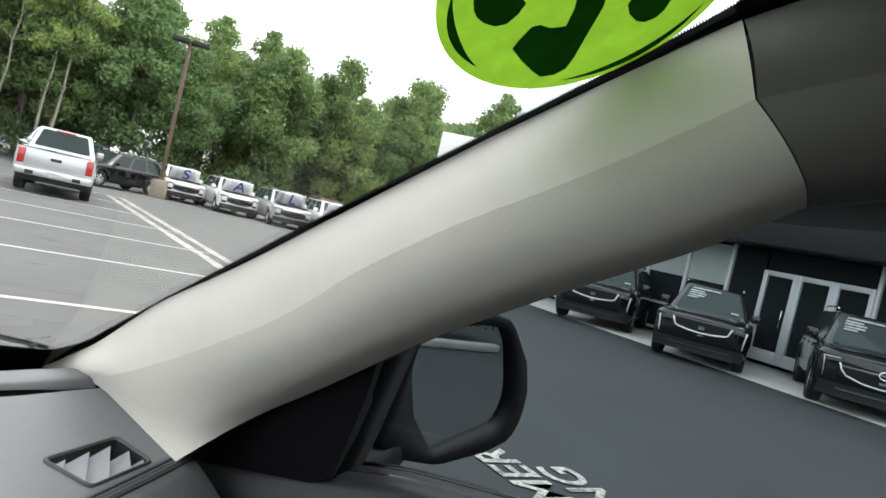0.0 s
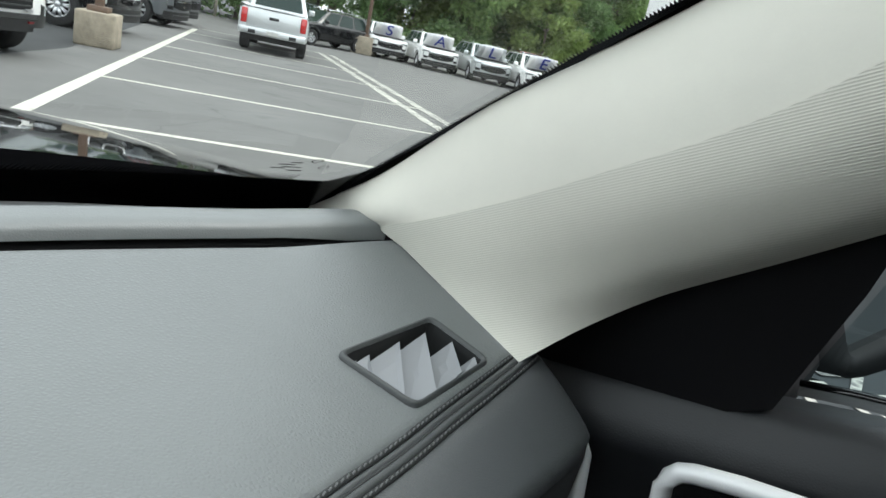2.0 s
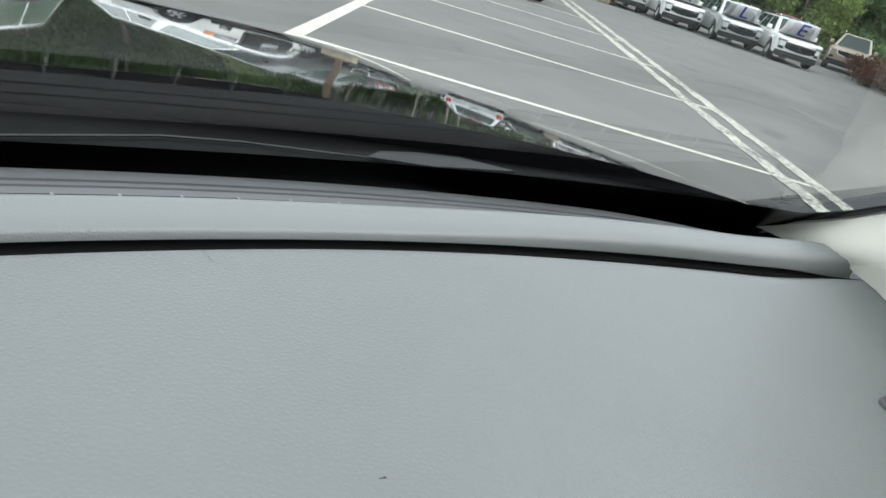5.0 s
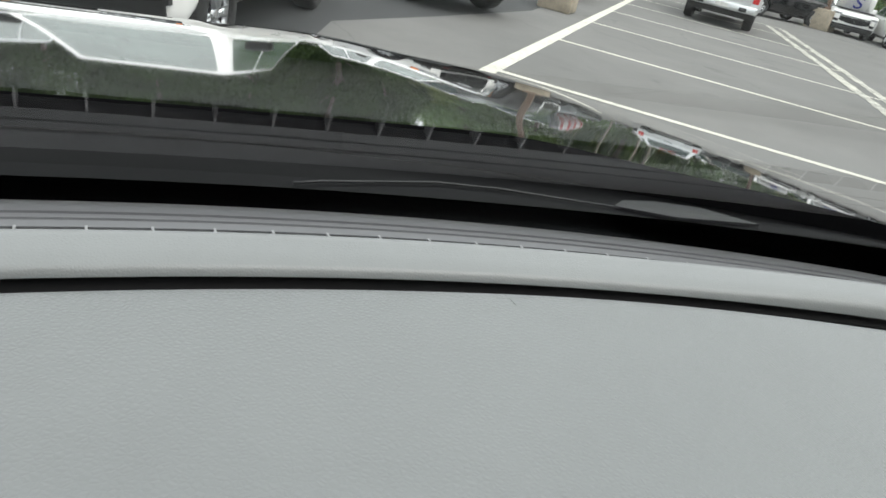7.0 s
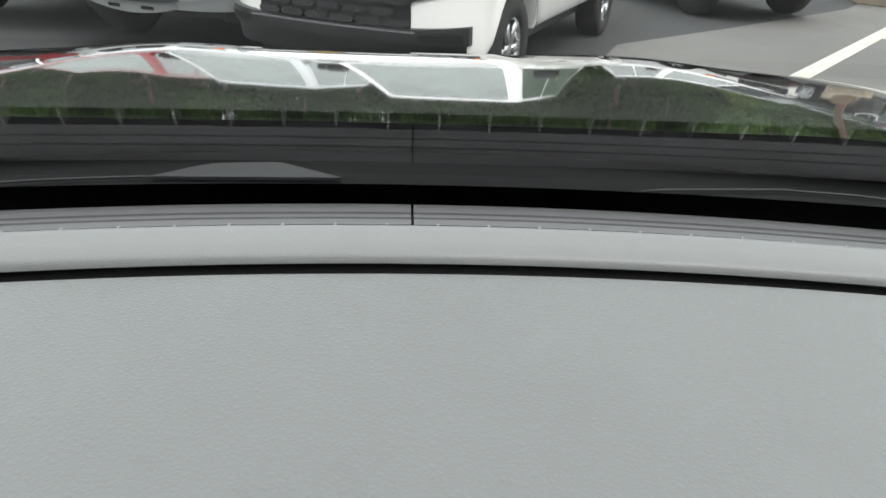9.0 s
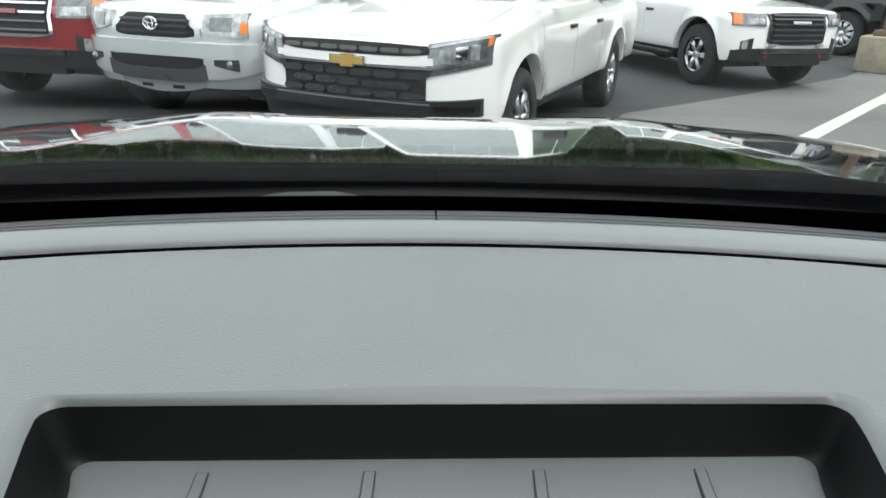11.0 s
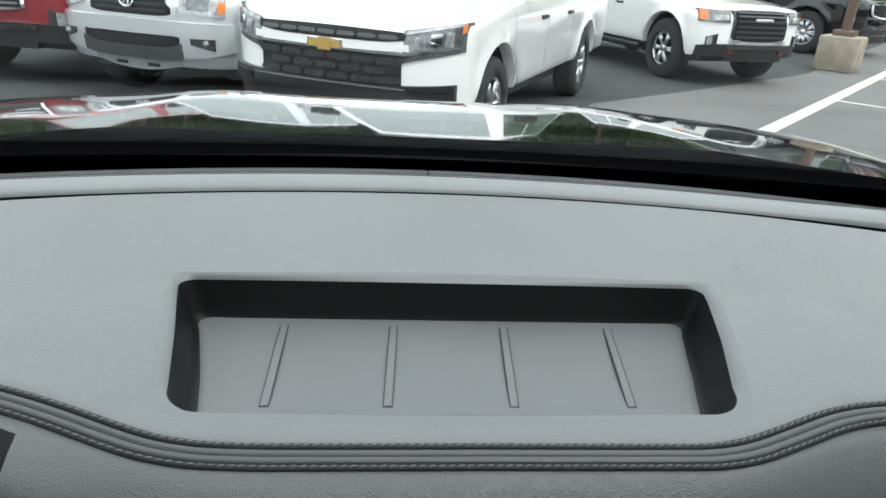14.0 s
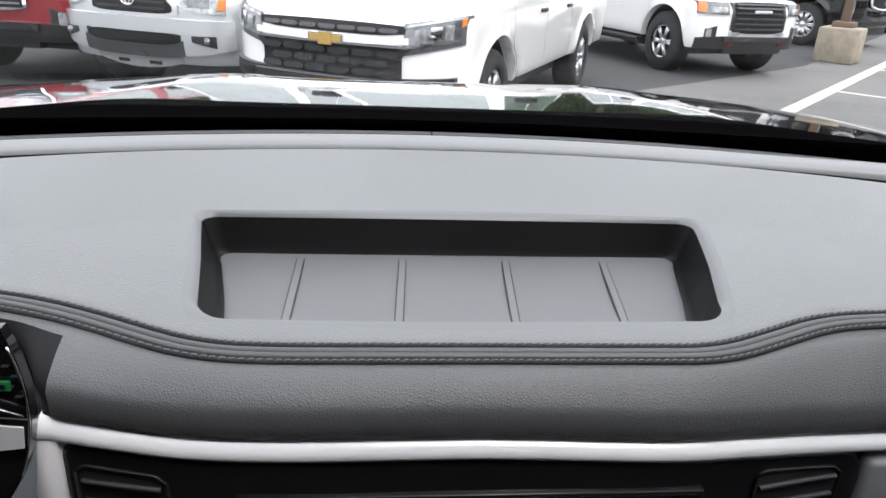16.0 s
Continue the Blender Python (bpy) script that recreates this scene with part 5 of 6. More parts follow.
        grid(lid, right[1:], [0, 0.02, 0.05, 0.1, 0.18, 0.28, 0.4, 0.5, 0.6, 0.72, 0.82, 0.9, 0.95, 0.98, 1], bm)
        bmesh.ops.remove_doubles(bm, verts=bm.verts, dist=0.0005)
        end = right[-1]
        rows = [(skin((-1, 1.0, end[2]), k), skin(end, k)) for k in range(1, len(vs))]
        grid(lambda r, w: r[0].lerp(r[1], w) - Vector((0.03 * (1 - (2 * w - 1) ** 2), 0, 0)), rows, [0, 0.1, 0.3, 0.5, 0.7, 0.9, 1], bm)
        ob = part("body", bm, self.body_mat, self.ob)
        ob.data.set_sharp_from_angle(angle=radians(48))
        # dark wheel houses
        for x, za, r in arches:
            for s in (-1, 1):
                bm = lathe([(r - 0.03, s * (self.w - 0.36)), (r + 0.004, s * (self.w - 0.32)), (r + 0.004, s * (self.w - 0.06))], 30)
                bmesh.ops.delete(bm, geom=[v for v in bm.verts if v.co.z < -0.16], context="VERTS")
                bmesh.ops.translate(bm, verts=bm.verts, vec=(x, 0, za))
                part("wheel_arch", bm, M_TRIMBLACK, self.ob)
        # shut lines beside the bonnet
        for s in (-1, 1):
            pts = [(x, s * (self.w * (0.80 + 0.04 * smoothstep(-1.2, -0.4, x))), 0) for x in np.linspace(-0.40, -1.15, 12)]
            part("bonnet_gap", tube([(x, y, self.deck_z(x, y) + 0.0005) for x, y, _ in pts], 0.003, 4), M_GREYPL, self.ob, smooth=False)
        return ob

    def cabin(self, base, roof, zb, zr, wb, wr, windows=2):
        """Glasshouse between the belt (x from, to) and the roof (x from, to)."""
        bm = bmesh.new()
        b = [bm.verts.new((x, y, zb)) for x, y in ((base[0], -wb * 0.93), (base[0], wb * 0.93), (base[1], wb), (base[1], -wb))]
        t = [bm.verts.new((x, y, zr)) for x, y in ((roof[0], -wr * 0.96), (roof[0], wr * 0.96), (roof[1], wr), (roof[1], -wr))]
        bm.faces.new(t)
        for i in range(4):
            bm.faces.new((b[i], b[(i + 1) % 4], t[(i + 1) % 4], t[i]))
        bmesh.ops.bevel(bm, geom=bm.edges[:], offset=0.05, segments=3, affect="EDGES", profile=0.5)
        part("roof", bm, self.body_mat, self.ob)
        B = [Vector((x, y, zb)) for x, y in ((base[0], -wb * 0.93), (base[0], wb * 0.93), (base[1], wb), (base[1], -wb))]
        T = [Vector((x, y, zr)) for x, y in ((roof[0], -wr * 0.96), (roof[0], wr * 0.96), (roof[1], wr), (roof[1], -wr))]

        def pane(i, u0, u1, v0, v1, name, label=""):
            j = (i + 1) % 4

            def q(u, v):
                return B[i].lerp(B[j], u).lerp(T[i].lerp(T[j], u), v)
            n = (B[j] - B[i]).cross(T[i] - B[i]).normalized()
            if n.dot(B[i] + B[j] - Vector((base[0] + base[1], 0, 2 * zb))) < 0:
                n = -n
            pts = [q(u0, v0), q(u1, v0), q(u1, v1), q(u0, v1)]
            bm = prism([p + n * 0.004 for p in pts], -n * 0.02)
            bmesh.ops.bevel(bm, geom=[e for e in bm.edges if abs((e.verts[0].co - e.verts[1].co).normalized().dot(n)) > 0.9], offset=0.045, segments=3, affect="EDGES", profile=0.5)
            part(name, bm, self.glass, self.ob, label, smooth=False)
        pane(0, 0.07, 0.93, 0.04, 0.92, "windscreen", "tinted windscreen")
        pane(2, 0.08, 0.92, 0.10, 0.90, "rear_window")
        for i in (1, 3):
            for k in range(windows):
                w = 0.88 / windows
                u0 = 0.06 + k * w
                a, b2 = (u0 + 0.01, u0 + w - 0.02)
                if i == 3:
                    a, b2 = 1 - b2, 1 - a
                pane(i, a, b2, 0.06, 0.90, "side_window")
        return B, T

    def plate(self, name, y0, y1, z0, z1, material, out=0.01, thick=0.05, parent=None, label="", shape=None, n=8):
        """A plate that follows the nose; shape(u) gives its lower and upper edge as shares of its height."""
        bm = bmesh.new()
        rows = []
        for u in np.linspace(0, 1, n + 1):
            y = y0 + (y1 - y0) * u
            lo, hi = shape(u) if shape else (0, 1)
            za, zb = z0 + (z1 - z0) * lo, z0 + (z1 - z0) * hi
            rows.append([bm.verts.new((self.nose(y, z) + d, y, z)) for z, d in ((za, out - thick), (za, out), ((za + zb) / 2, out), (zb, out), (zb, out - thick))])
        for a, b in zip(rows, rows[1:]):
            for i in range(4):
                bm.faces.new((a[i], a[i + 1], b[i + 1], b[i]))
        bm.faces.new(rows[0])
        bm.faces.new(rows[-1][::-1])
        ob = part(name, bm, material, parent or self.ob, label)
        ob.data.set_sharp_from_angle(angle=radians(32))
        return ob

    def mirrors(self, x, z, material):
        for s in (-1, 1):
            part("door_mirror", box(x - 0.06, x + 0.06, s * (self.w + 0.02) - 0.10, s * (self.w + 0.02) + 0.10, z, z + 0.17, 0.04, 3), material, self.ob)

    def door_lines(self, xs, z0, z1):
        for x in xs:
            for s in (-1, 1):
                pts = [(x, s * (self.side_y(x, z) - 0.001), z) for z in np.linspace(z0, z1 - 0.05, 9)]
                part("door_gap", tube(pts, 0.0022, 4), M_TRIMBLACK, self.ob, smooth=False)

    def door_handles(self, xs, z):
        for x in xs:
            for s in (-1, 1):
                part("door_handle", box(x - 0.10, x + 0.10, s * self.side_y(x, z) - 0.02, s * self.side_y(x, z) + 0.02, z, z + 0.035, 0.01, 2), M_TRIMBLACK, self.ob)




def pickup(label, body, front, rims, spokes=6, group="", crew=True):
    c = Car("pickup_truck", label, "pickup truck", body, 0.94, group)
    xf, wb = -0.92, 3.26
    xr = xf - wb
    L = 5.35
    R = 0.43 if front == "gmc" else 0.385
    c.shell(L, ((xf, R, R + 0.095), (xr, R, R + 0.095)), [(-L, 1.165), (-3.46, 1.165), (-3.42, 1.19), (-1.6, 1.185), (-1.2, 1.165), (-0.9, 1.135), (-0.42, 1.075), (0, 1.05)], [(-1.4, 0.03), (-1.2, 0.055), (-0.42, 0.055), (-0.1, 0.02), (0, 0.0)], 0.47, 0.42)
    c.cabin((-1.34, -3.46), (-2.02, -3.25), 1.18, 1.80, 0.87, 0.66, 2)
    for x in (xf, xr):
        for s in (-1, 1):
            wheel(c.ob, x, s * 0.80, R, 0.265, spokes, rims)
    # load bed: floor recess and tailgate
    part("load_bed", box(-L + 0.08, -3.52, -0.78, 0.78, 1.15, 1.173), M_TRIMBLACK, c.ob, smooth=False)
    part("underbody", box(-L + 0.5, -0.5, -0.72, 0.72, 0.30, 0.62), M_TRIMBLACK, c.ob, smooth=False)
    c.mirrors(-1.66, 1.23, body if front == "rear" else M_TRIMBLACK)
    c.door_lines((-1.32, -2.35, -3.38), 0.55, 1.12)
    c.door_handles((-2.2, -3.22), 0.98)
    for s in (-1, 1) if front == "gmc" else ():
        part("side_step", box(xr + 0.6, xf - 0.6, s * 0.90 - 0.05, s * 0.90 + 0.05, 0.36, 0.43, 0.02), M_TRIMBLACK, c.ob)
    # rear end
    part("tailgate", box(-L - 0.03, -L + 0.03, -0.72, 0.72, 0.66, 1.145, 0.02), body, c.ob)
    part("tailgate_handle", box(-L - 0.045, -L - 0.02, -0.13, 0.13, 0.92, 1.0, 0.01), M_TRIMBLACK, c.ob)
    part("rear_bumper", box(-L - 0.16, -L + 0.05, -0.90, 0.90, 0.48, 0.66, 0.04), body if front == "rear" else M_CHROME, c.ob)
    for s in (-1, 1):
        part("tail_lamp", box(-L - 0.035, -L + 0.06, s * 0.80 - 0.08, s * 0.80 + 0.08, 0.74, 1.13, 0.02), M_RED, c.ob)
        part("bumper_step", box(-L - 0.165, -L - 0.10, s * 0.55 - 0.1, s * 0.55 + 0.1, 0.50, 0.60, 0.01), M_TRIMBLACK, c.ob)
    part("rear_plate", box(-L - 0.17, -L - 0.15, -0.16, 0.16, 0.52, 0.63), M_PLATE, c.ob, smooth=False)
    part("brake_light", box(-3.30, -3.24, -0.25, 0.25, 1.735, 1.775), M_RED, c.ob, smooth=False)
    if front == "chev":
        g = c.plate("upper_grille", -0.57, 0.57, 0.895, 0.972, M_MESH, 0.006, shape=lambda u: (0.25 * abs(2 * u - 1) ** 6, 1 - 0.10 * abs(2 * u - 1) ** 2))
        for k in range(7):
            y = (k - 3) * 0.152
            c.plate("grille_bar", y - 0.070, y + 0.070, 0.914, 0.946, M_BARBLACK, 0.022, 0.02, g, n=8, shape=lambda u: (0.35 * max(0.0, abs(2 * u - 1) - 0.75) / 0.25, 1 - 0.35 * max(0.0, abs(2 * u - 1) - 0.75) / 0.25))
        c.plate("grille_band", -0.60, 0.60, 0.838, 0.893, body, 0.022, shape=lambda u: (0.2 * abs(2 * u - 1) ** 4, 1))
        c.plate("chrome_line", -0.60, 0.60, 0.822, 0.838, M_CHROME, 0.027, 0.06)
        g = c.plate("lower_grille", -0.55, 0.55, 0.60, 0.82, M_MESH, 0.008, shape=lambda u: (0.10 * abs(2 * u - 1) ** 6, 1), n=12)
        for row in range(3):
            for k in range(6):
                y = (k - 2.5 + 0.5 * (row % 2)) * 0.185
                if abs(y) < 0.47:
                    z = 0.648 + row * 0.065
                    c.plate("grille_bar", y - 0.084, y + 0.084, z - 0.022, z + 0.022, M_BARBLACK, 0.030, 0.03, g, n=8, shape=lambda u: (0.35 * max(0.0, abs(2 * u - 1) - 0.75) / 0.25, 1 - 0.35 * max(0.0, abs(2 * u - 1) - 0.75) / 0.25))
        c.plate("badge_rim", -0.136, 0.136, 0.824, 0.886, M_CHROME, 0.041, 0.02, n=4)
        b = c.plate("badge", -0.125, 0.125, 0.832, 0.878, M_GOLD, 0.047, 0.02, label="gold badge", n=2)
        c.plate("badge_middle", -0.05, 0.05, 0.812, 0.892, M_GOLD, 0.049, 0.02, b, n=2)
        for s in (-1, 1):
            def edge(lo0, lo1, hi0, hi1, s=s):
                """Lower and upper edge from the inner to the outer end."""
                return lambda u: (lambda q: (lo0 + (lo1 - lo0) * q, hi0 + (hi1 - hi0) * q))(u if s > 0 else 1 - u)

            def outer(a, b, s=s):
                return sorted((s * a, s * b))
            h = c.plate("headlamp", *outer(0.56, 0.915), 0.775, 1.045, M_LAMPDARK, 0.012, 0.12, label="clear headlamp with dark housing", shape=edge(0.0, 0.30, 0.76, 1.0), n=12)
            c.plate("lamp_strip", *outer(0.57, 0.91), 0.775, 1.045, M_LAMP, 0.018, 0.03, h, n=10, shape=edge(0.66, 0.93, 0.74, 0.99))
            c.plate("lamp_strip", *outer(0.57, 0.89), 0.775, 1.045, M_CHROME, 0.019, 0.03, h, n=10, shape=edge(0.16, 0.38, 0.22, 0.44))
            c.plate("reflector", *outer(0.64, 0.71), 0.86, 0.955, M_LAMP, 0.017, 0.03, h, n=4, shape=edge(0.1, 0.0, 0.9, 1.0))
            c.plate("reflector", *outer(0.735, 0.80), 0.875, 0.975, M_CHROME, 0.017, 0.03, h, n=4, shape=edge(0.1, 0.0, 0.9, 1.0))
            c.plate("reflector", *outer(0.815, 0.86), 0.89, 0.985, M_LAMP, 0.017, 0.03, h, n=4)
            c.plate("turn_signal", *outer(0.895, 0.914), 0.965, 1.035, M_AMBER, 0.016, 0.03, h, n=3, shape=edge(0.1, 0.3, 0.95, 1.0))
            c.plate("grille_wing", *outer(0.53, 0.60), 0.735, 0.83, M_BARBLACK, 0.020, 0.05, n=3, shape=edge(0.0, 0.85, 1.0, 1.0))
            c.plate("fog_recess", *outer(0.62, 0.86), 0.555, 0.60, M_MESH, 0.062, 0.05, n=8)
        c.plate("bumper_lip", -0.885, 0.885, 0.53, 0.645, M_TRIMBLACK, 0.055, 0.14, n=18, shape=lambda u: (0.0, 0.72 + 0.28 * abs(2 * u - 1) ** 2))
        c.plate("bumper_chin", -0.86, 0.86, 0.40, 0.53, M_TRIMBLACK, 0.022, 0.12, n=16)
        c.plate("chrome_line", -0.60, 0.60, 0.600, 0.612, M_CHROME, 0.058, 0.06, n=10)
    elif front == "toyo":
        c.plate("grille_surround", -0.47, 0.47, 0.812, 1.042, body, 0.014, 0.08, shape=lambda u: (0.10 * abs(2 * u - 1) ** 8, 1 - 0.55 * smoothstep(0.72, 1.0, abs(2 * u - 1))), n=24)
        g = c.plate("grille", -0.415, 0.415, 0.835, 1.025, M_MESH, 0.020, shape=lambda u: (0.12 * abs(2 * u - 1) ** 8, 1 - 0.62 * smoothstep(0.70, 1.0, abs(2 * u - 1))), n=24)
        for z in (0.875, 0.925, 0.975):
            c.plate("grille_bar", -0.36, 0.36, z - 0.009, z + 0.009, M_TRIMBLACK, 0.032, 0.03, g)
        ring = [(c.nose(0.07 * math.cos(t), 0.94) + 0.04, 0.07 * math.cos(t), 0.945 + 0.05 * math.sin(t)) for t in np.linspace(0, math.tau, 24)]
        b = part("badge", tube(ring, 0.008, 6), M_CHROME, c.ob, "chrome oval badge")
        part("badge_oval", tube([(c.nose(0, 0.94) + 0.04, 0.028 * math.cos(t), 0.945 + 0.046 * math.sin(t)) for t in np.linspace(0, math.tau, 20)], 0.006, 6), M_CHROME, b)
        part("badge_oval", tube([(c.nose(0, 0.94) + 0.04, 0.055 * math.cos(t), 0.965 + 0.020 * math.sin(t)) for t in np.linspace(0, math.tau, 20)], 0.006, 6), M_CHROME, b)
        for s in (-1, 1):
            y0, y1 = sorted((s * 0.49, s * 0.84))
            lo = (lambda u: (0.32 * (1 - u) ** 2, 1 - 0.10 * (1 - u))) if s > 0 else (lambda u: (0.32 * u ** 2, 1 - 0.10 * u))
            h = c.plate("headlamp", y0, y1, 0.845, 1.05, M_LAMP, 0.016, 0.12, label="clear headlamp", shape=lo, n=10)
            y0, y1 = sorted((s * 0.56, s * 0.74))
            c.plate("reflector", y0, y1, 0.90, 1.01, M_LAMPDARK, 0.02, 0.03, h, n=4)
            y0, y1 = sorted((s * 0.800, s * 0.842))
            c.plate("turn_signal", y0, y1, 0.885, 0.975, M_AMBER, 0.021, 0.05, h, n=3)
        c.plate("bumper", -0.905, 0.905, 0.685, 0.805, body, 0.050, 0.14, shape=lambda u: (0.0, 1 - 0.06 * abs(2 * u - 1) ** 2), n=16)
        for s in (-1, 1):
            y0, y1 = sorted((s * 0.50, s * 0.905))
            c.plate("bumper_corner", y0, y1, 0.50, 0.69, body, 0.046, 0.14, shape=(lambda u: (0.35 * u ** 2, 1)) if s > 0 else (lambda u: (0.35 * (1 - u) ** 2, 1)), n=8)
            y0, y1 = sorted((s * 0.60, s * 0.79))
            f = c.plate("fog_recess", y0, y1, 0.575, 0.675, M_TRIMBLACK, 0.051, 0.05, shape=(lambda u: (0.5 * (1 - u), 1)) if s > 0 else (lambda u: (0.5 * u, 1)))
            part("fog_lamp", lathe([(0.036, 0), (0.031, -0.01), (0.001, -0.012)], 16), M_LAMPDARK, f).matrix_local = Matrix.Translation((c.nose(0.725, 0.63) + 0.056, s * 0.725, 0.632)) @ Matrix.Rotation(radians(90), 4, "Z")
        c.plate("lower_grille", -0.50, 0.50, 0.575, 0.682, M_MESH, 0.034, 0.05, shape=lambda u: (0, 1 - 0.15 * abs(2 * u - 1) ** 4))
        c.plate("valance", -0.52, 0.52, 0.47, 0.578, M_BARGREY, 0.048, 0.10, shape=lambda u: (0.25 * abs(2 * u - 1) ** 4, 1 + 0.5 * abs(2 * u - 1) ** 6), n=12)
        c.plate("skid_plate", -0.46, 0.46, 0.365, 0.48, M_GREYPL, 0.005, 0.1, shape=lambda u: (0.55 * abs(2 * u - 1) ** 2, 1))
        for s in (-1, 1):
            c.plate("skid_slot", s * 0.17 - 0.06, s * 0.17 + 0.06, 0.40, 0.43, M_MESH, 0.012, 0.03, n=1)
    elif front in ("gmc", "gmcr"):
        dark = front == "gmc"
        c.plate("grille_frame", -0.47, 0.47, 0.64 if dark else 0.70, 1.06 if dark else 1.07, M_BARBLACK if dark else M_CHROME, 0.03, 0.08, shape=lambda u: (0.10 * abs(2 * u - 1) ** 4, 1 - 0.04 * abs(2 * u - 1) ** 4), n=12)
        if dark:
            c.plate("grille_brow", -0.46, 0.46, 1.045, 1.085, M_RIM, 0.022, 0.08, n=10)
            for s in (-1, 1):
                c.plate("grille_corner", *sorted((s * 0.34, s * 0.47)), 0.625, 0.66, M_RIM, 0.05, 0.05, n=3)
        g = c.plate("grille", -0.43, 0.43, 0.66 if dark else 0.73, 1.05, M_MESH, 0.036, 0.06)
        for z in ((0.70, 0.77, 0.84, 0.91, 0.98, 1.03) if dark else (0.77, 0.85, 0.93, 1.01)):
            c.plate("grille_bar", -0.42, 0.42, z - 0.010, z + 0.010, M_BARGREY if dark else M_CHROME, 0.05, 0.03, g)
        c.plate("badge", -0.15, 0.15, 0.915, 0.955, M_RIM if dark else M_RPAINT, 0.065, 0.02, label="pale badge bars" if dark else "dark red badge bars", n=3)
        for s in (-1, 1):
            y0, y1 = sorted((s * 0.52, s * 0.90))
            c.plate("headlamp", y0, y1, 0.885, 1.05, M_LAMPDARK, 0.02, 0.12, label="clear headlamp")
            y0, y1 = sorted((s * 0.82, s * 0.90))
            c.plate("turn_signal", y0, y1, 0.91, 1.04, M_AMBER, 0.026, 0.12, n=2)
            y0, y1 = sorted((s * 0.56, s * 0.78))
            c.plate("reflector", y0, y1, 0.905, 0.985, M_LAMP, 0.026, 0.03, n=4)
            y0, y1 = sorted((s * 0.66, s * 0.80))
            c.plate("fog_surround", y0, y1, 0.57, 0.735, M_TRIMBLACK, 0.012, 0.05, n=4, shape=(lambda u: (0, 1 - 0.3 * u)) if s > 0 else (lambda u: (0, 0.7 + 0.3 * u)))
            y0, y1 = sorted((s * 0.73, s * 0.79))
            c.plate("fog_lamp", y0, y1, 0.585, 0.70, M_LAMP, 0.020, 0.05, n=2)
        c.plate("bumper_lip", -0.88, 0.88, 0.42, 0.60, M_TRIMBLACK, 0.025, 0.14, n=18, shape=lambda u: (0.0, 1 - 0.2 * abs(2 * u - 1) ** 6))
        c.plate("bumper_beam", -0.56, 0.56, 0.53, 0.60, M_BARBLACK, 0.055, 0.10, n=10)
        c.plate("skid_plate", -0.5, 0.5, 0.36, 0.44, M_TRIMBLACK, 0.02, 0.1)
        if dark:
            for s in (-0.45, 0.45):
                c.plate("tow_hook", s - 0.04, s + 0.04, 0.475, 0.505, M_RPAINT, 0.06, 0.03, n=1)
    return c.ob


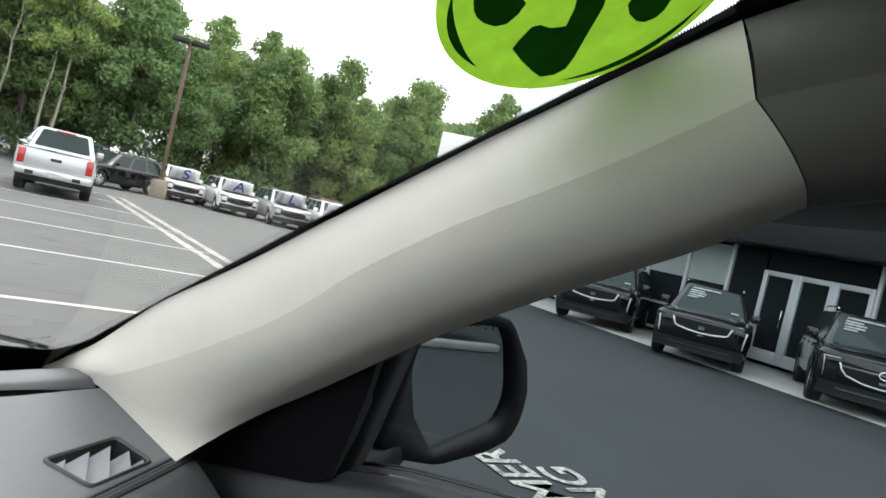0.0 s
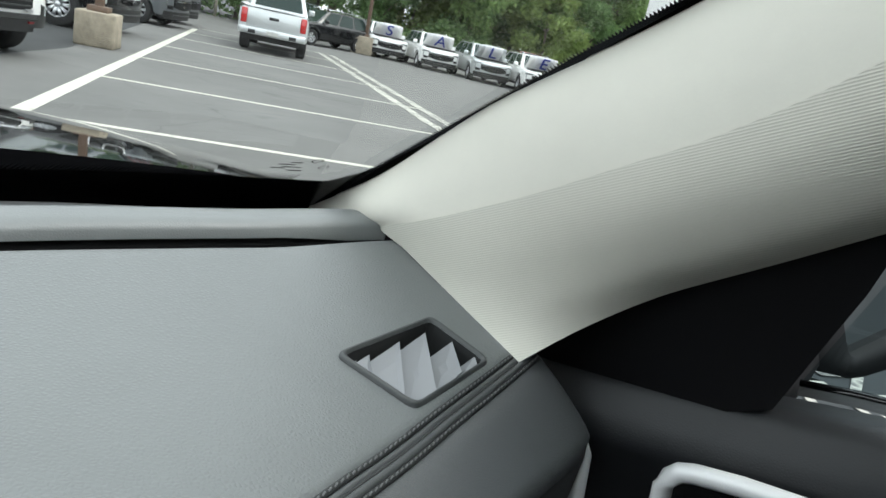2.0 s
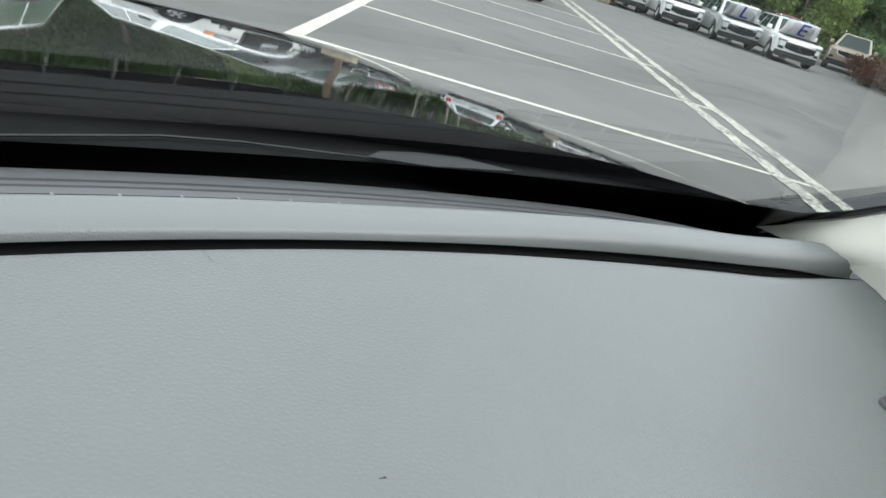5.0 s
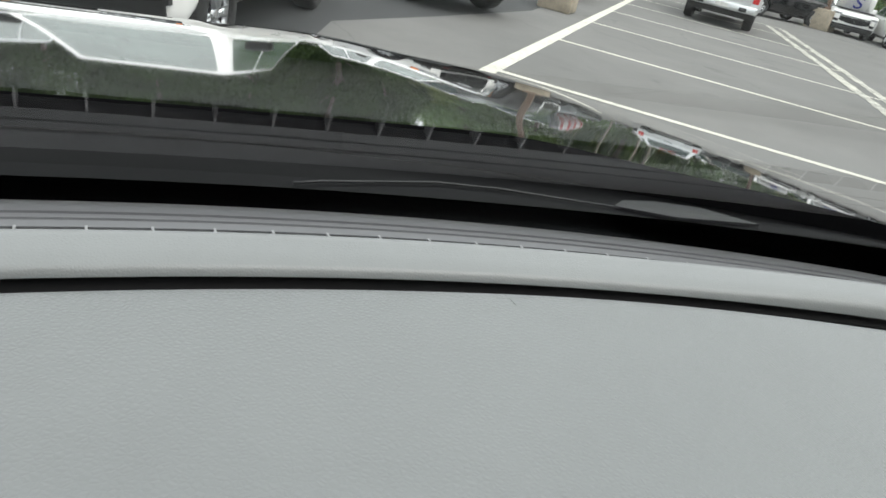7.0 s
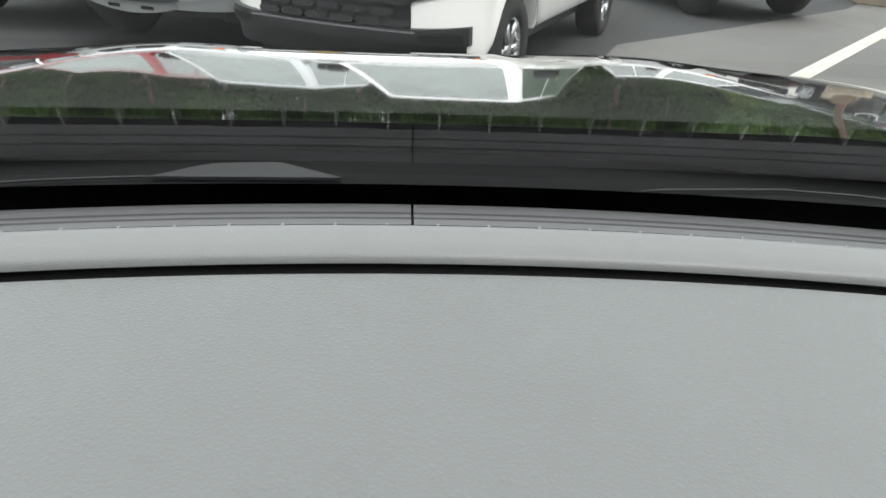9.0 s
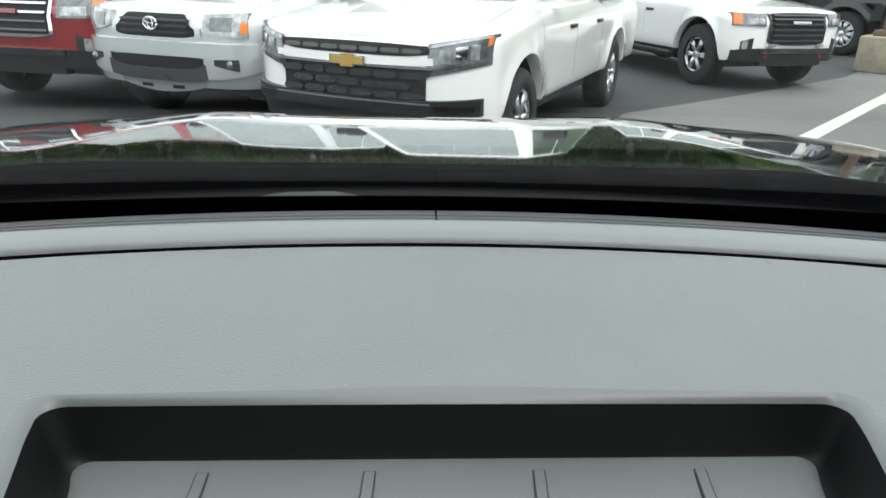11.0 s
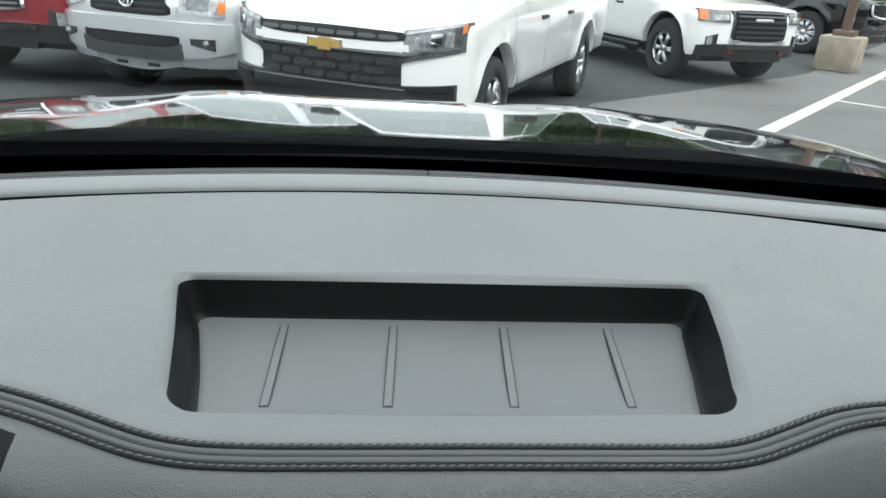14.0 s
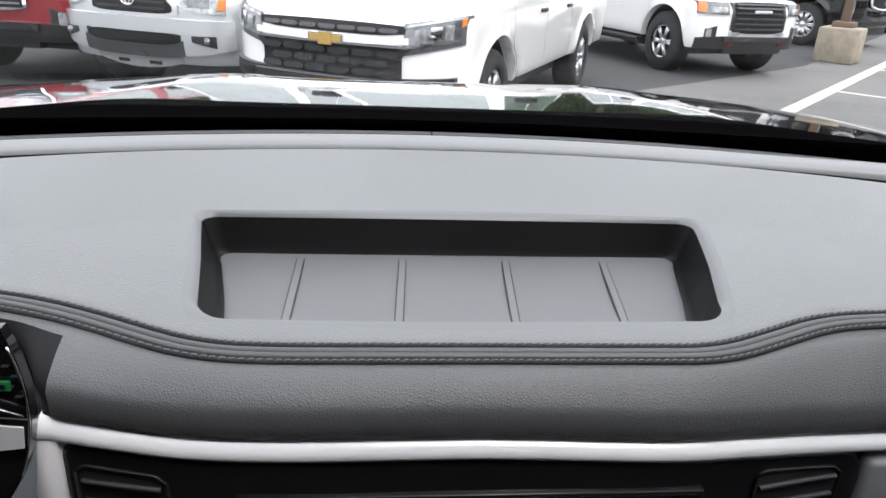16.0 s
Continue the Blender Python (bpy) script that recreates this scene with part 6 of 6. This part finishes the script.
def suv(label, body, rims=M_RIM, spokes=7, group="", open_hood=None, letter="", ink=None, name="suv", shield=True):
    c = Car(name, label, "car", body, 0.94, group)
    xf, wb, L = -0.90, 2.85, 4.75
    xr = xf - wb
    c.shell(L, ((xf, 0.36, 0.435), (xr, 0.36, 0.435)), [(-L, 1.08), (-L + 0.4, 1.09), (-1.15, 1.04), (-0.8, 1.02), (-0.42, 0.985), (0, 0.95)], [(-1.3, 0.02), (-1.1, 0.045), (-0.42, 0.05), (0, 0.0)], 0.36, 0.33)
    B, T = c.cabin((-1.20, -L + 0.12), (-1.98, -L + 0.55), 1.04, 1.63, 0.86, 0.61, 3)
    if group == "showroom cars":
        for u0, u1, v in ((0.14, 0.62, 0.80), (0.13, 0.36, 0.70), (0.13, 0.40, 0.62), (0.14, 0.38, 0.53), (0.14, 0.30, 0.45), (0.80, 0.90, 0.16)):
            q = [B[0].lerp(B[1], u).lerp(T[0].lerp(T[1], u), w) + Vector((0.012, 0, 0.014)) for u, w in ((u0, v), (u1, v), (u1, v + 0.05), (u0, v + 0.05))]
            part("window_print", prism(q, (0.002, 0, 0.002)), M_PRINT, c.ob, "pale chalked bar on the windscreen", smooth=False)
    for x in (xf, xr):
        for s in (-1, 1):
            wheel(c.ob, x, s * 0.81, 0.36, 0.24, spokes, rims)
    part("underbody", box(-L + 0.4, -0.4, -0.74, 0.74, 0.26, 0.6), M_TRIMBLACK, c.ob, smooth=False)
    c.mirrors(-1.62, 1.06, body)
    c.door_lines((-1.35, -2.35, -3.3), 0.5, 1.06)
    c.door_handles((-2.2, -3.15), 0.92)
    for s in (-1, 1):
        part("roof_rail", tube([(-1.95, s * 0.60, 1.67), (-2.2, s * 0.60, 1.71), (-3.8, s * 0.60, 1.71), (-4.05, s * 0.60, 1.67)], 0.016, 6), M_CHROME, c.ob)
        part("tail_lamp", box(-L - 0.02, -L + 0.15, s * 0.80 - 0.12, s * 0.80 + 0.12, 0.85, 1.04, 0.03), M_RED, c.ob)
        y0, y1 = sorted((s * 0.56, s * 0.88))
        h = c.plate("headlamp", y0, y1, 0.79, 0.87, M_LAMPDARK if body is M_KPAINT else M_LAMP, 0.012, 0.12, label="slim headlamp", shape=(lambda u: (0.35 * (1 - u), 1)) if s > 0 else (lambda u: (0.35 * u, 1)))
        y0, y1 = sorted((s * 0.62, s * 0.84))
        c.plate("lamp_strip", y0, y1, 0.855, 0.868, M_DAYLAMP if group == "showroom cars" and not shield else M_LAMP, 0.016, 0.03, h, n=5)
        part("day_lamp", tube([(c.nose(0.84, z) + 0.022, s * (0.84 - 0.10 * (0.84 - z)), z) for z in (0.52, 0.62, 0.74, 0.86)], 0.015, 6), M_DAYLAMP if shield else M_LAMP, c.ob, "thin upright day lamp")
        y0, y1 = sorted((s * 0.62, s * 0.80))
        c.plate("air_intake", y0, y1, 0.52, 0.62, M_MESH, 0.008, 0.05, n=4)
    if shield:
        g = c.plate("grille", -0.57, 0.57, 0.66, 0.88, M_MESH, 0.03, shape=lambda u: (0.20 * abs(2 * u - 1) + 0.78 * abs(2 * u - 1) ** 10, 1), n=20)
        # white base colour paints in the bright gleam of the chrome
        part("grille_surround", tube([(c.nose(y, z) + 0.04, y, z) for y, z in [(-0.57, 0.885), (-0.535, 0.80), (-0.51, 0.735), (-0.47, 0.712), (-0.24, 0.675), (0, 0.66), (0.24, 0.675), (0.47, 0.712), (0.51, 0.735), (0.535, 0.80), (0.57, 0.885)]], 0.017, 6), M_DAYLAMP, g, "grille surround coloured white for the gleam of chrome")
        c.plate("badge", -0.06, 0.06, 0.73, 0.80, M_CHROME, 0.05, 0.02, g, n=2)
    else:
        g = c.plate("grille", -0.60, 0.60, 0.52, 0.80, M_MESH, 0.03, shape=lambda u: (0.25 * abs(2 * u - 1) ** 2, 1))
        c.plate("grille_bar", -0.62, 0.62, 0.74, 0.77, M_CHROME, 0.045, 0.03, g)
        if group == "showroom cars":
            # white again in place of the chrome's bright reflection
            part("grille_surround", tube([(c.nose(y, z) + 0.04, y, z) for y, z in [(-0.62, 0.80), (-0.58, 0.69), (-0.50, 0.61), (-0.25, 0.545), (0, 0.53), (0.25, 0.545), (0.50, 0.61), (0.58, 0.69), (0.62, 0.80)]], 0.014, 6), M_DAYLAMP, g, "grille surround coloured white for the gleam of chrome")
            part("grille_badge", tube([(c.nose(0, 0.74) + 0.07, 0.075 * math.cos(t), 0.75 + 0.06 * math.sin(t)) for t in np.linspace(0, math.tau, 20)], 0.014, 6), M_CHROME, g, "round chrome badge")
    c.plate("bumper_lip", -0.86, 0.86, 0.24, 0.46, M_TRIMBLACK, 0.02, 0.12, n=16)
    c.plate("skid_line", -0.60, 0.60, 0.36, 0.385, M_CHROME if group == "showroom cars" and not shield else M_BARGREY, 0.04, 0.06, n=10)
    part("front_emblem", box(0.005, 0.03, -0.05, 0.05, 0.60, 0.64), M_CHROME, c.ob, smooth=False)
    if open_hood:
        part("engine_bay", box(-0.95, -0.18, -0.68, 0.68, 1.02, 1.06), M_TRIMBLACK, c.ob, smooth=False)
        bm = grid(lambda u, v: Vector((-1.12 + 0.72 * u * 0.62 + 0.10 * math.sin(math.pi * u) - 0.10 * (2 * v - 1) ** 2 * u, (v - 0.5) * 1.44 * (1 - 0.10 * u), 1.08 + 0.95 * u * 0.60 - 0.03 * (2 * v - 1) ** 2)), list(np.linspace(0, 1, 8)), list(np.linspace(0, 1, 9)))
        solid(bm, 0.03)
        part("open_bonnet", bm, body, c.ob, "raised bonnet")
        bm = grid(lambda u, v: Vector((-0.96 + 0.70 * u * 0.62 + 0.11 * math.sin(math.pi * u), (v - 0.5) * 0.86, 1.09 + 0.93 * u * 0.60)), list(np.linspace(0.0, 0.95, 8)), [0, 0.25, 0.5, 0.75, 1])
        solid(bm, 0.01)
        b = part("banner", bm, open_hood, c.ob, "draped printed banner")
        if letter:
            cu = bpy.data.curves.new("banner_letter", "FONT")
            cu.body, cu.size, cu.align_x, cu.align_y, cu.extrude = letter, 0.82, "CENTER", "CENTER", 0.01
            cu.materials.append(ink)
            t = new("banner_letter", cu)
            t.parent = b
            d = Vector((0.434, 0, 0.558)).normalized()
            n = Vector((d.z, 0, -d.x))
            o = Vector((-0.96 + 0.217 + 0.10, 0, 1.09 + 0.285)) + n * 0.085
            t.matrix_local = Matrix(((0, d.x, n.x, o.x), (1, d.y, n.y, o.y), (0, d.z, n.z, o.z), (0, 0, 0, 1)))
        else:
            for k in (-0.26, 0.26):
                bm = grid(lambda u, v: Vector((-0.945 + 0.70 * u * 0.62 + 0.11 * math.sin(math.pi * u), k + (v - 0.5) * 0.14, 1.085 + 0.93 * u * 0.60)), list(np.linspace(0.02, 0.93, 8)), [0, 1])
                solid(bm, 0.006)
                part("banner_stripe", bm, ink, b)
    return c.ob


def place(ob, x, y, heading, k=1.0):
    ob.matrix_world = pose(x, y, 0, 0, 0, heading) @ Matrix.Scale(k, 4)
    return ob


M_BANNER = mat("white_banner", (0.75, 0.75, 0.76), 0.6, vary=0.05)
M_BLUE = mat("blue_print", (0.03, 0.05, 0.32), 0.6)
M_REDP = mat("red_print", (0.5, 0.02, 0.03), 0.6)
# front row, noses towards us
place(pickup("white pickup truck with gold badge and black grille", M_WPAINT, "chev", M_RIM, 6), -0.412, 4.25, 243, 0.949)
place(pickup("silver pickup truck with chrome oval badge", M_SPAINT, "toyo", M_RIM, 6), -2.12, 5.70, 247, 0.95)
place(pickup("red pickup truck with chrome grille", M_RPAINT, "gmcr", M_RIM, 6), -3.75, 6.6, 255, 0.98)
place(pickup("white off-road pickup truck with dark grille and alloy wheels", M_WPAINT, "gmc", M_RIM, 6), 4.805, 8.565, 284.6, 0.917)
# vehicles past the lamp post
place(suv("gloss black suv with bright alloy wheels", M_KPAINT, M_RIM, 10, "parked cars"), 9.80, 13.25, 305, 1.14)
place(suv("dark grey suv with raised bonnet and red banner", M_GPAINT, M_RIM, 7, "cars with banners", M_BANNER, "", M_REDP, shield=False), 14.3, 17.3, 300)
place(suv("dark grey suv with raised bonnet and red banner", M_GPAINT, M_RIM, 7, "cars with banners", M_BANNER, "", M_REDP, shield=False), 16.4, 19.4, 300)
# silver pickup seen from behind
place(pickup("silver pickup truck seen with its tailgate shut", M_SPAINT, "rear", M_RIM, 6), 17.46, 16.5, 42, 0.93)
# far row with banners
for (x, y, ch, col, h) in ((25.2, 17.7, "S", M_WPAINT, 229), (25.4, 15.2, "A", M_WPAINT, 227), (25.6, 12.8, "L", M_SPAINT, 225), (26.0, 10.7, "E", M_WPAINT, 223)):
    place(suv(("white" if col is M_WPAINT else "silver") + " suv with raised bonnet and lettered blue banner", col, M_RIM, 6, "cars with banners", M_BANNER, ch, M_BLUE, shield=False), x, y, h, 0.90)
place(suv("black suv parked at the wood edge", M_KPAINT, M_RIM, 7, "parked cars"), 21.4, 20.2, 170, 0.88)
place(suv("dark grey suv parked at the wood edge", M_GPAINT, M_RIM, 7, "parked cars"), 22.6, 22.0, 205)
place(pickup("white pickup truck parked at the wood edge", M_WPAINT, "chev", M_RIM, 6), 24.8, 25.2, 215)
place(suv("tan saloon car parked by the hedge", M_TPAINT, M_RIM, 7, "parked cars", name="car"), 34.0, 11.9, 200)
place(suv("red car parked by the hedge", M_RPAINT, M_RIM, 7, "parked cars", name="car"), 33.5, 14.6, 215)
# black cars before the showroom
place(suv("gloss black suv with chrome shield grille", M_KPAINT, M_RIM, 10, "showroom cars"), 13.9, -2.06, 171, 0.94)
place(suv("gloss black suv with chrome shield grille", M_KPAINT, M_RIM, 10, "showroom cars"), 16.6, 0.12, 172)
place(suv("gloss black suv with oval badge grille", M_KPAINT, M_RIM, 10, "showroom cars", shield=False), 12.3, -4.65, 171)

# ---- woods ----
def leaf_mat(name, color):
    m = bpy.data.materials.new(name)
    m.use_nodes = True
    nt = m.node_tree
    nt.nodes.clear()
    out, d, t, mx, geo, mul, rg = (nt.nodes.new("ShaderNode" + k) for k in ("OutputMaterial", "BsdfDiffuse", "BsdfTranslucent", "MixShader", "NewGeometry", "VectorMath", "MapRange"))
    info, add = nt.nodes.new("ShaderNodeObjectInfo"), nt.nodes.new("ShaderNodeMath")
    mul.operation = "SCALE"
    mul.inputs[0].default_value = color
    add.operation = "MULTIPLY_ADD"
    add.inputs[1].default_value = 0.35
    nt.links.new(info.outputs["Random"], add.inputs[0])
    nt.links.new(geo.outputs["Random Per Island"], add.inputs[2])
    rg.inputs["From Max"].default_value = 1.35
    rg.inputs["To Min"].default_value, rg.inputs["To Max"].default_value = 0.55, 1.5
    nt.links.new(add.outputs[0], rg.inputs["Value"])
    nt.links.new(rg.outputs[0], mul.inputs["Scale"])
    nt.links.new(mul.outputs[0], d.inputs[0])
    nt.links.new(mul.outputs[0], t.inputs[0])
    mx.inputs[0].default_value = 0.5
    nt.links.new(d.outputs[0], mx.inputs[1])
    nt.links.new(t.outputs[0], mx.inputs[2])
    nt.links.new(mx.outputs[0], out.inputs[0])
    return m


M_BARK = mat("bark", (0.19, 0.165, 0.13), 0.9, bump=0.6, scale=14, vary=0.3, vscale=3)
M_LEAF = [leaf_mat("leaves", c) for c in ((0.215, 0.305, 0.125), (0.18, 0.27, 0.12), (0.265, 0.345, 0.125))]


def leaf_cloud(clumps, per, size, bm_v, bm_f, rng):
    for (c, r) in clumps:
        for _ in range(per):
            d = rng.normal(size=3)
            d /= np.linalg.norm(d)
            p = c + d * r * rng.uniform(0.4, 1.1) * np.array((1, 1, 0.7))
            a = rng.normal(size=3)
            a /= np.linalg.norm(a)
            b = np.cross(a, rng.normal(size=3))
            b /= np.linalg.norm(b)
            s = size * rng.uniform(0.6, 1.4)
            i = len(bm_v)
            bm_v += [p - a * s, p + b * s * 0.55, p + a * s, p - b * s * 0.55]
            bm_f.append((i, i + 1, i + 2, i + 3))


def tree(seed, h, spread, leafm, bare=0.25):
    rng = np.random.default_rng(seed)
    t = thing("tree", "tall leafy broadleaf tree at the wood edge", "tree", "trees of the wood")
    pts = [Vector((0, 0, -0.1))]
    for k in range(1, 8):
        pts.append(pts[-1] + Vector((rng.normal() * 0.12, rng.normal() * 0.12, h * 0.125)))
    bm = tube(pts, [0.17 * h / 10 * (1 - 0.12 * k) for k in range(8)], 8)
    clumps = []
    for k in range(46):
        z = h * rng.uniform(bare, 0.98)
        f = (z / h - bare) / (1 - bare)
        rad = spread * math.sin(math.pi * min(0.97, 0.16 + 0.78 * f)) * rng.uniform(0.35, 1.0)
        a = rng.uniform(0, math.tau)
        i = min(6, int(z / (h * 0.125)))
        base = pts[i]
        c = np.array((base.x + rad * math.cos(a), base.y + rad * math.sin(a), z))
        clumps.append((c, spread * rng.uniform(0.28, 0.46)))
        if k % 2 == 0:
            tube([base - Vector((0, 0, 0.5)), (base + Vector(c)) / 2 + Vector((0, 0, 0.1)), Vector(c)], [0.05, 0.03, 0.012], 5, bm)
    clumps.append((np.array((pts[-1].x, pts[-1].y, h * 0.97)), spread * 0.25))
    part("trunk", bm, M_BARK, t)
    v, f = [], []
    leaf_cloud(clumps, 330, 0.140, v, f, rng)
    me = bpy.data.meshes.new("crown")
    me.from_pydata([tuple(p) for p in v], [], f)
    me.materials.append(leafm)
    ob = new("crown", me)
    ob.parent = t
    return t


# leaf colour darkened to put shade into the wood the bonnet mirrors
M_LEAF_SHADED = leaf_mat("shaded_leaves", (0.078, 0.125, 0.048))
kinds = [tree(1, 12.5, 3.0, M_LEAF[0]), tree(2, 11.0, 3.4, M_LEAF[1], 0.15), tree(3, 14.0, 2.8, M_LEAF[0], 0.3), tree(4, 9.0, 3.0, M_LEAF[2], 0.08), tree(5, 12.0, 3.3, M_LEAF[1], 0.2)]
# trees behind the parked pickups, in that shade-darkened leaf colour
kinds += [tree(6, 12.5, 3.0, M_LEAF_SHADED, 0.05), tree(7, 11.5, 3.3, M_LEAF_SHADED, 0.08), tree(8, 14.0, 3.0, M_LEAF_SHADED, 0.12)]
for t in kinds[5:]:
    tagged(t, "tall leafy tree behind the parked pickups, shade in its leaf colour", "tree", "trees of the wood")
rng = np.random.default_rng(11)
spots = []
# line of the wood edge, then deeper rows
edge = [(-40, 38), (-25, 36), (-10, 34), (0, 35), (10, 36), (20, 36), (27, 33), (31, 27), (35, 23), (40, 20), (47, 16), (55, 11), (64, 5)]
for row, step in ((0, 2.3), (2.6, 2.5), (5.5, 3.0), (10, 3.6)):
    for (x0, y0), (x1, y1) in zip(edge, edge[1:]):
        L = math.hypot(x1 - x0, y1 - y0)
        nx, ny = -(y1 - y0) / L, (x1 - x0) / L
        for k in range(max(1, int(L / step))):
            f = (k + rng.uniform(0.1, 0.9)) * step / L
            if f <= 1:
                spots.append((x0 + (x1 - x0) * f + nx * row + rng.uniform(-0.9, 0.9), y0 + (y1 - y0) * f + ny * row + rng.uniform(-0.9, 0.9), row))
used = set()
for i, (x, y, row) in enumerate(spots):
    k = int(rng.integers(0, 5))
    s = rng.uniform(0.75, 1.1) * (1.0 if row else 0.88)
    if x > 33:
        s *= 0.84 if x < 40 else 0.93
    m = pose(x, y, 0, 0, 0, rng.uniform(0, 360))
    if x <= 17:
        if row > 3:
            continue
        k = 5 + i % 3
    if k not in used:
        used.add(k)
        kinds[k].matrix_world = m @ Matrix.Scale(s, 4)
    else:
        o = copy_thing(kinds[k], m)
        o.scale = (s, s, s)

# slender pale trunks at the wood edge
M_PALEBARK = mat("pale_bark", (0.24, 0.225, 0.18), 0.9, bump=0.5, scale=20, vary=0.3, vscale=4)


def slender_tree(x, y, h, lean, seed):
    g = np.random.default_rng(seed)
    t = thing("slender_tree", "slender pale-barked young tree at the wood edge", "tree", "slender trees")
    pts = [Vector((lean * (k / 9) ** 1.4 + g.normal() * 0.05, g.normal() * 0.05, h * k / 9 - 0.05)) for k in range(10)]
    bm = tube(pts, [0.085 * (1 - 0.085 * k) for k in range(10)], 7)
    clumps = []
    for k in range(14):
        i = int(g.integers(5, 10))
        c = pts[i] + Vector((g.normal() * 0.8, g.normal() * 0.8, g.uniform(0.0, 0.9)))
        tube([pts[i], (pts[i] + c) / 2 + Vector((0, 0, 0.1)), c], [0.03, 0.02, 0.008], 4, bm)
        clumps.append((np.array(c), g.uniform(0.35, 0.6)))
    part("trunk", bm, M_PALEBARK, t)
    v, f = [], []
    leaf_cloud(clumps, 110, 0.12, v, f, g)
    me = bpy.data.meshes.new("crown")
    me.from_pydata([tuple(p) for p in v], [], f)
    me.materials.append(M_LEAF[2])
    ob = new("crown", me)
    ob.parent = t
    t.matrix_world = pose(x, y, 0)


for q in ((26.9, 28.0, 10.5, 0.9, 31), (27.4, 27.6, 11.5, 1.3, 32), (25.7, 29.2, 10.0, 0.5, 33)):
    slender_tree(*q)

# undergrowth along the edge of the wood
v, f = [], []
clumps = []
shaded_clumps = []
for (x0, y0), (x1, y1) in zip(edge, edge[1:]):
    L = math.hypot(x1 - x0, y1 - y0)
    for k in range(int(L / 0.9)):
        q = (k + rng.uniform(0, 1)) * 0.9 / L
        (clumps if x0 + (x1 - x0) * q > 17 else shaded_clumps).append((np.array((x0 + (x1 - x0) * q + rng.uniform(-1.2, 1.0), y0 + (y1 - y0) * q - 1.5 + rng.uniform(-0.8, 1.2), rng.uniform(0.3, 1.7))), rng.uniform(0.7, 1.3)))
leaf_cloud(clumps, 150, 0.15, v, f, rng)
me = bpy.data.meshes.new("undergrowth")
me.from_pydata([tuple(p) for p in v], [], f)
me.materials.append(M_LEAF[1])
tagged(new("undergrowth", me), "dense green undergrowth along the wood edge", "bushes", kind="stuff")
v, f = [], []
# undergrowth there takes the same shade-darkened leaf colour
leaf_cloud(shaded_clumps, 150, 0.15, v, f, rng)
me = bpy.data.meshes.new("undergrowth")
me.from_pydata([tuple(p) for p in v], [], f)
me.materials.append(M_LEAF_SHADED)
tagged(new("undergrowth", me), "dense undergrowth behind the pickups, shade in its leaf colour", "bushes", kind="stuff")

# low reddish hedge beside the lot
M_HEDGE = leaf_mat("hedge_leaves", (0.13, 0.065, 0.045))
v, f = [], []
clumps = []
for k in range(70):
    q = k / 69
    clumps.append((np.array((31.5 - 8.3 * q + rng.uniform(-0.5, 0.5), 10.2 - 6.8 * q + rng.uniform(-0.5, 0.5), rng.uniform(0.25, 0.75))), rng.uniform(0.4, 0.6)))
leaf_cloud(clumps, 160, 0.07, v, f, rng)
me = bpy.data.meshes.new("hedge")
me.from_pydata([tuple(p) for p in v], [], f)
me.materials.append(M_HEDGE)
tagged(new("hedge", me), "low reddish brown clipped hedge by the lot", "hedge", kind="stuff")

# kerbed island with a clipped green hedge behind the car
K0, KD = Vector((3.1, -6.85, 0)), Vector((0.954, -0.30, 0))
KN = Vector((-0.30, -0.954, 0))
M_KERB = mat("pale_kerb", (0.36, 0.355, 0.335), 0.8, bump=0.3, scale=30, vary=0.15, vscale=3)
bm = box(-1.75, 1.75, -0.07, 0.07, 0.0, 0.11, 0.03)
kerb = tagged(part("kerb", bm, M_KERB), "pale concrete kerb along the hedge", "kerb", kind="structure")
kerb.matrix_world = Matrix(((KD.x, KN.x, 0, K0.x), (KD.y, KN.y, 0, K0.y), (0, 0, 1, 0), (0, 0, 0, 1)))
v, f = [], []
clumps = []
for k in range(40):
    p = K0 + KN * (0.62 + rng.uniform(-0.12, 0.25)) + KD * (-1.1 + 3.2 * k / 39)
    clumps.append((np.array((p.x, p.y, rng.uniform(0.3, 0.75))), rng.uniform(0.35, 0.5)))
leaf_cloud(clumps, 140, 0.06, v, f, rng)
me = bpy.data.meshes.new("hedge")
me.from_pydata([tuple(p) for p in v], [], f)
me.materials.append(M_LEAF[1])
tagged(new("hedge", me), "low green clipped hedge behind a pale kerb", "hedge", kind="stuff")
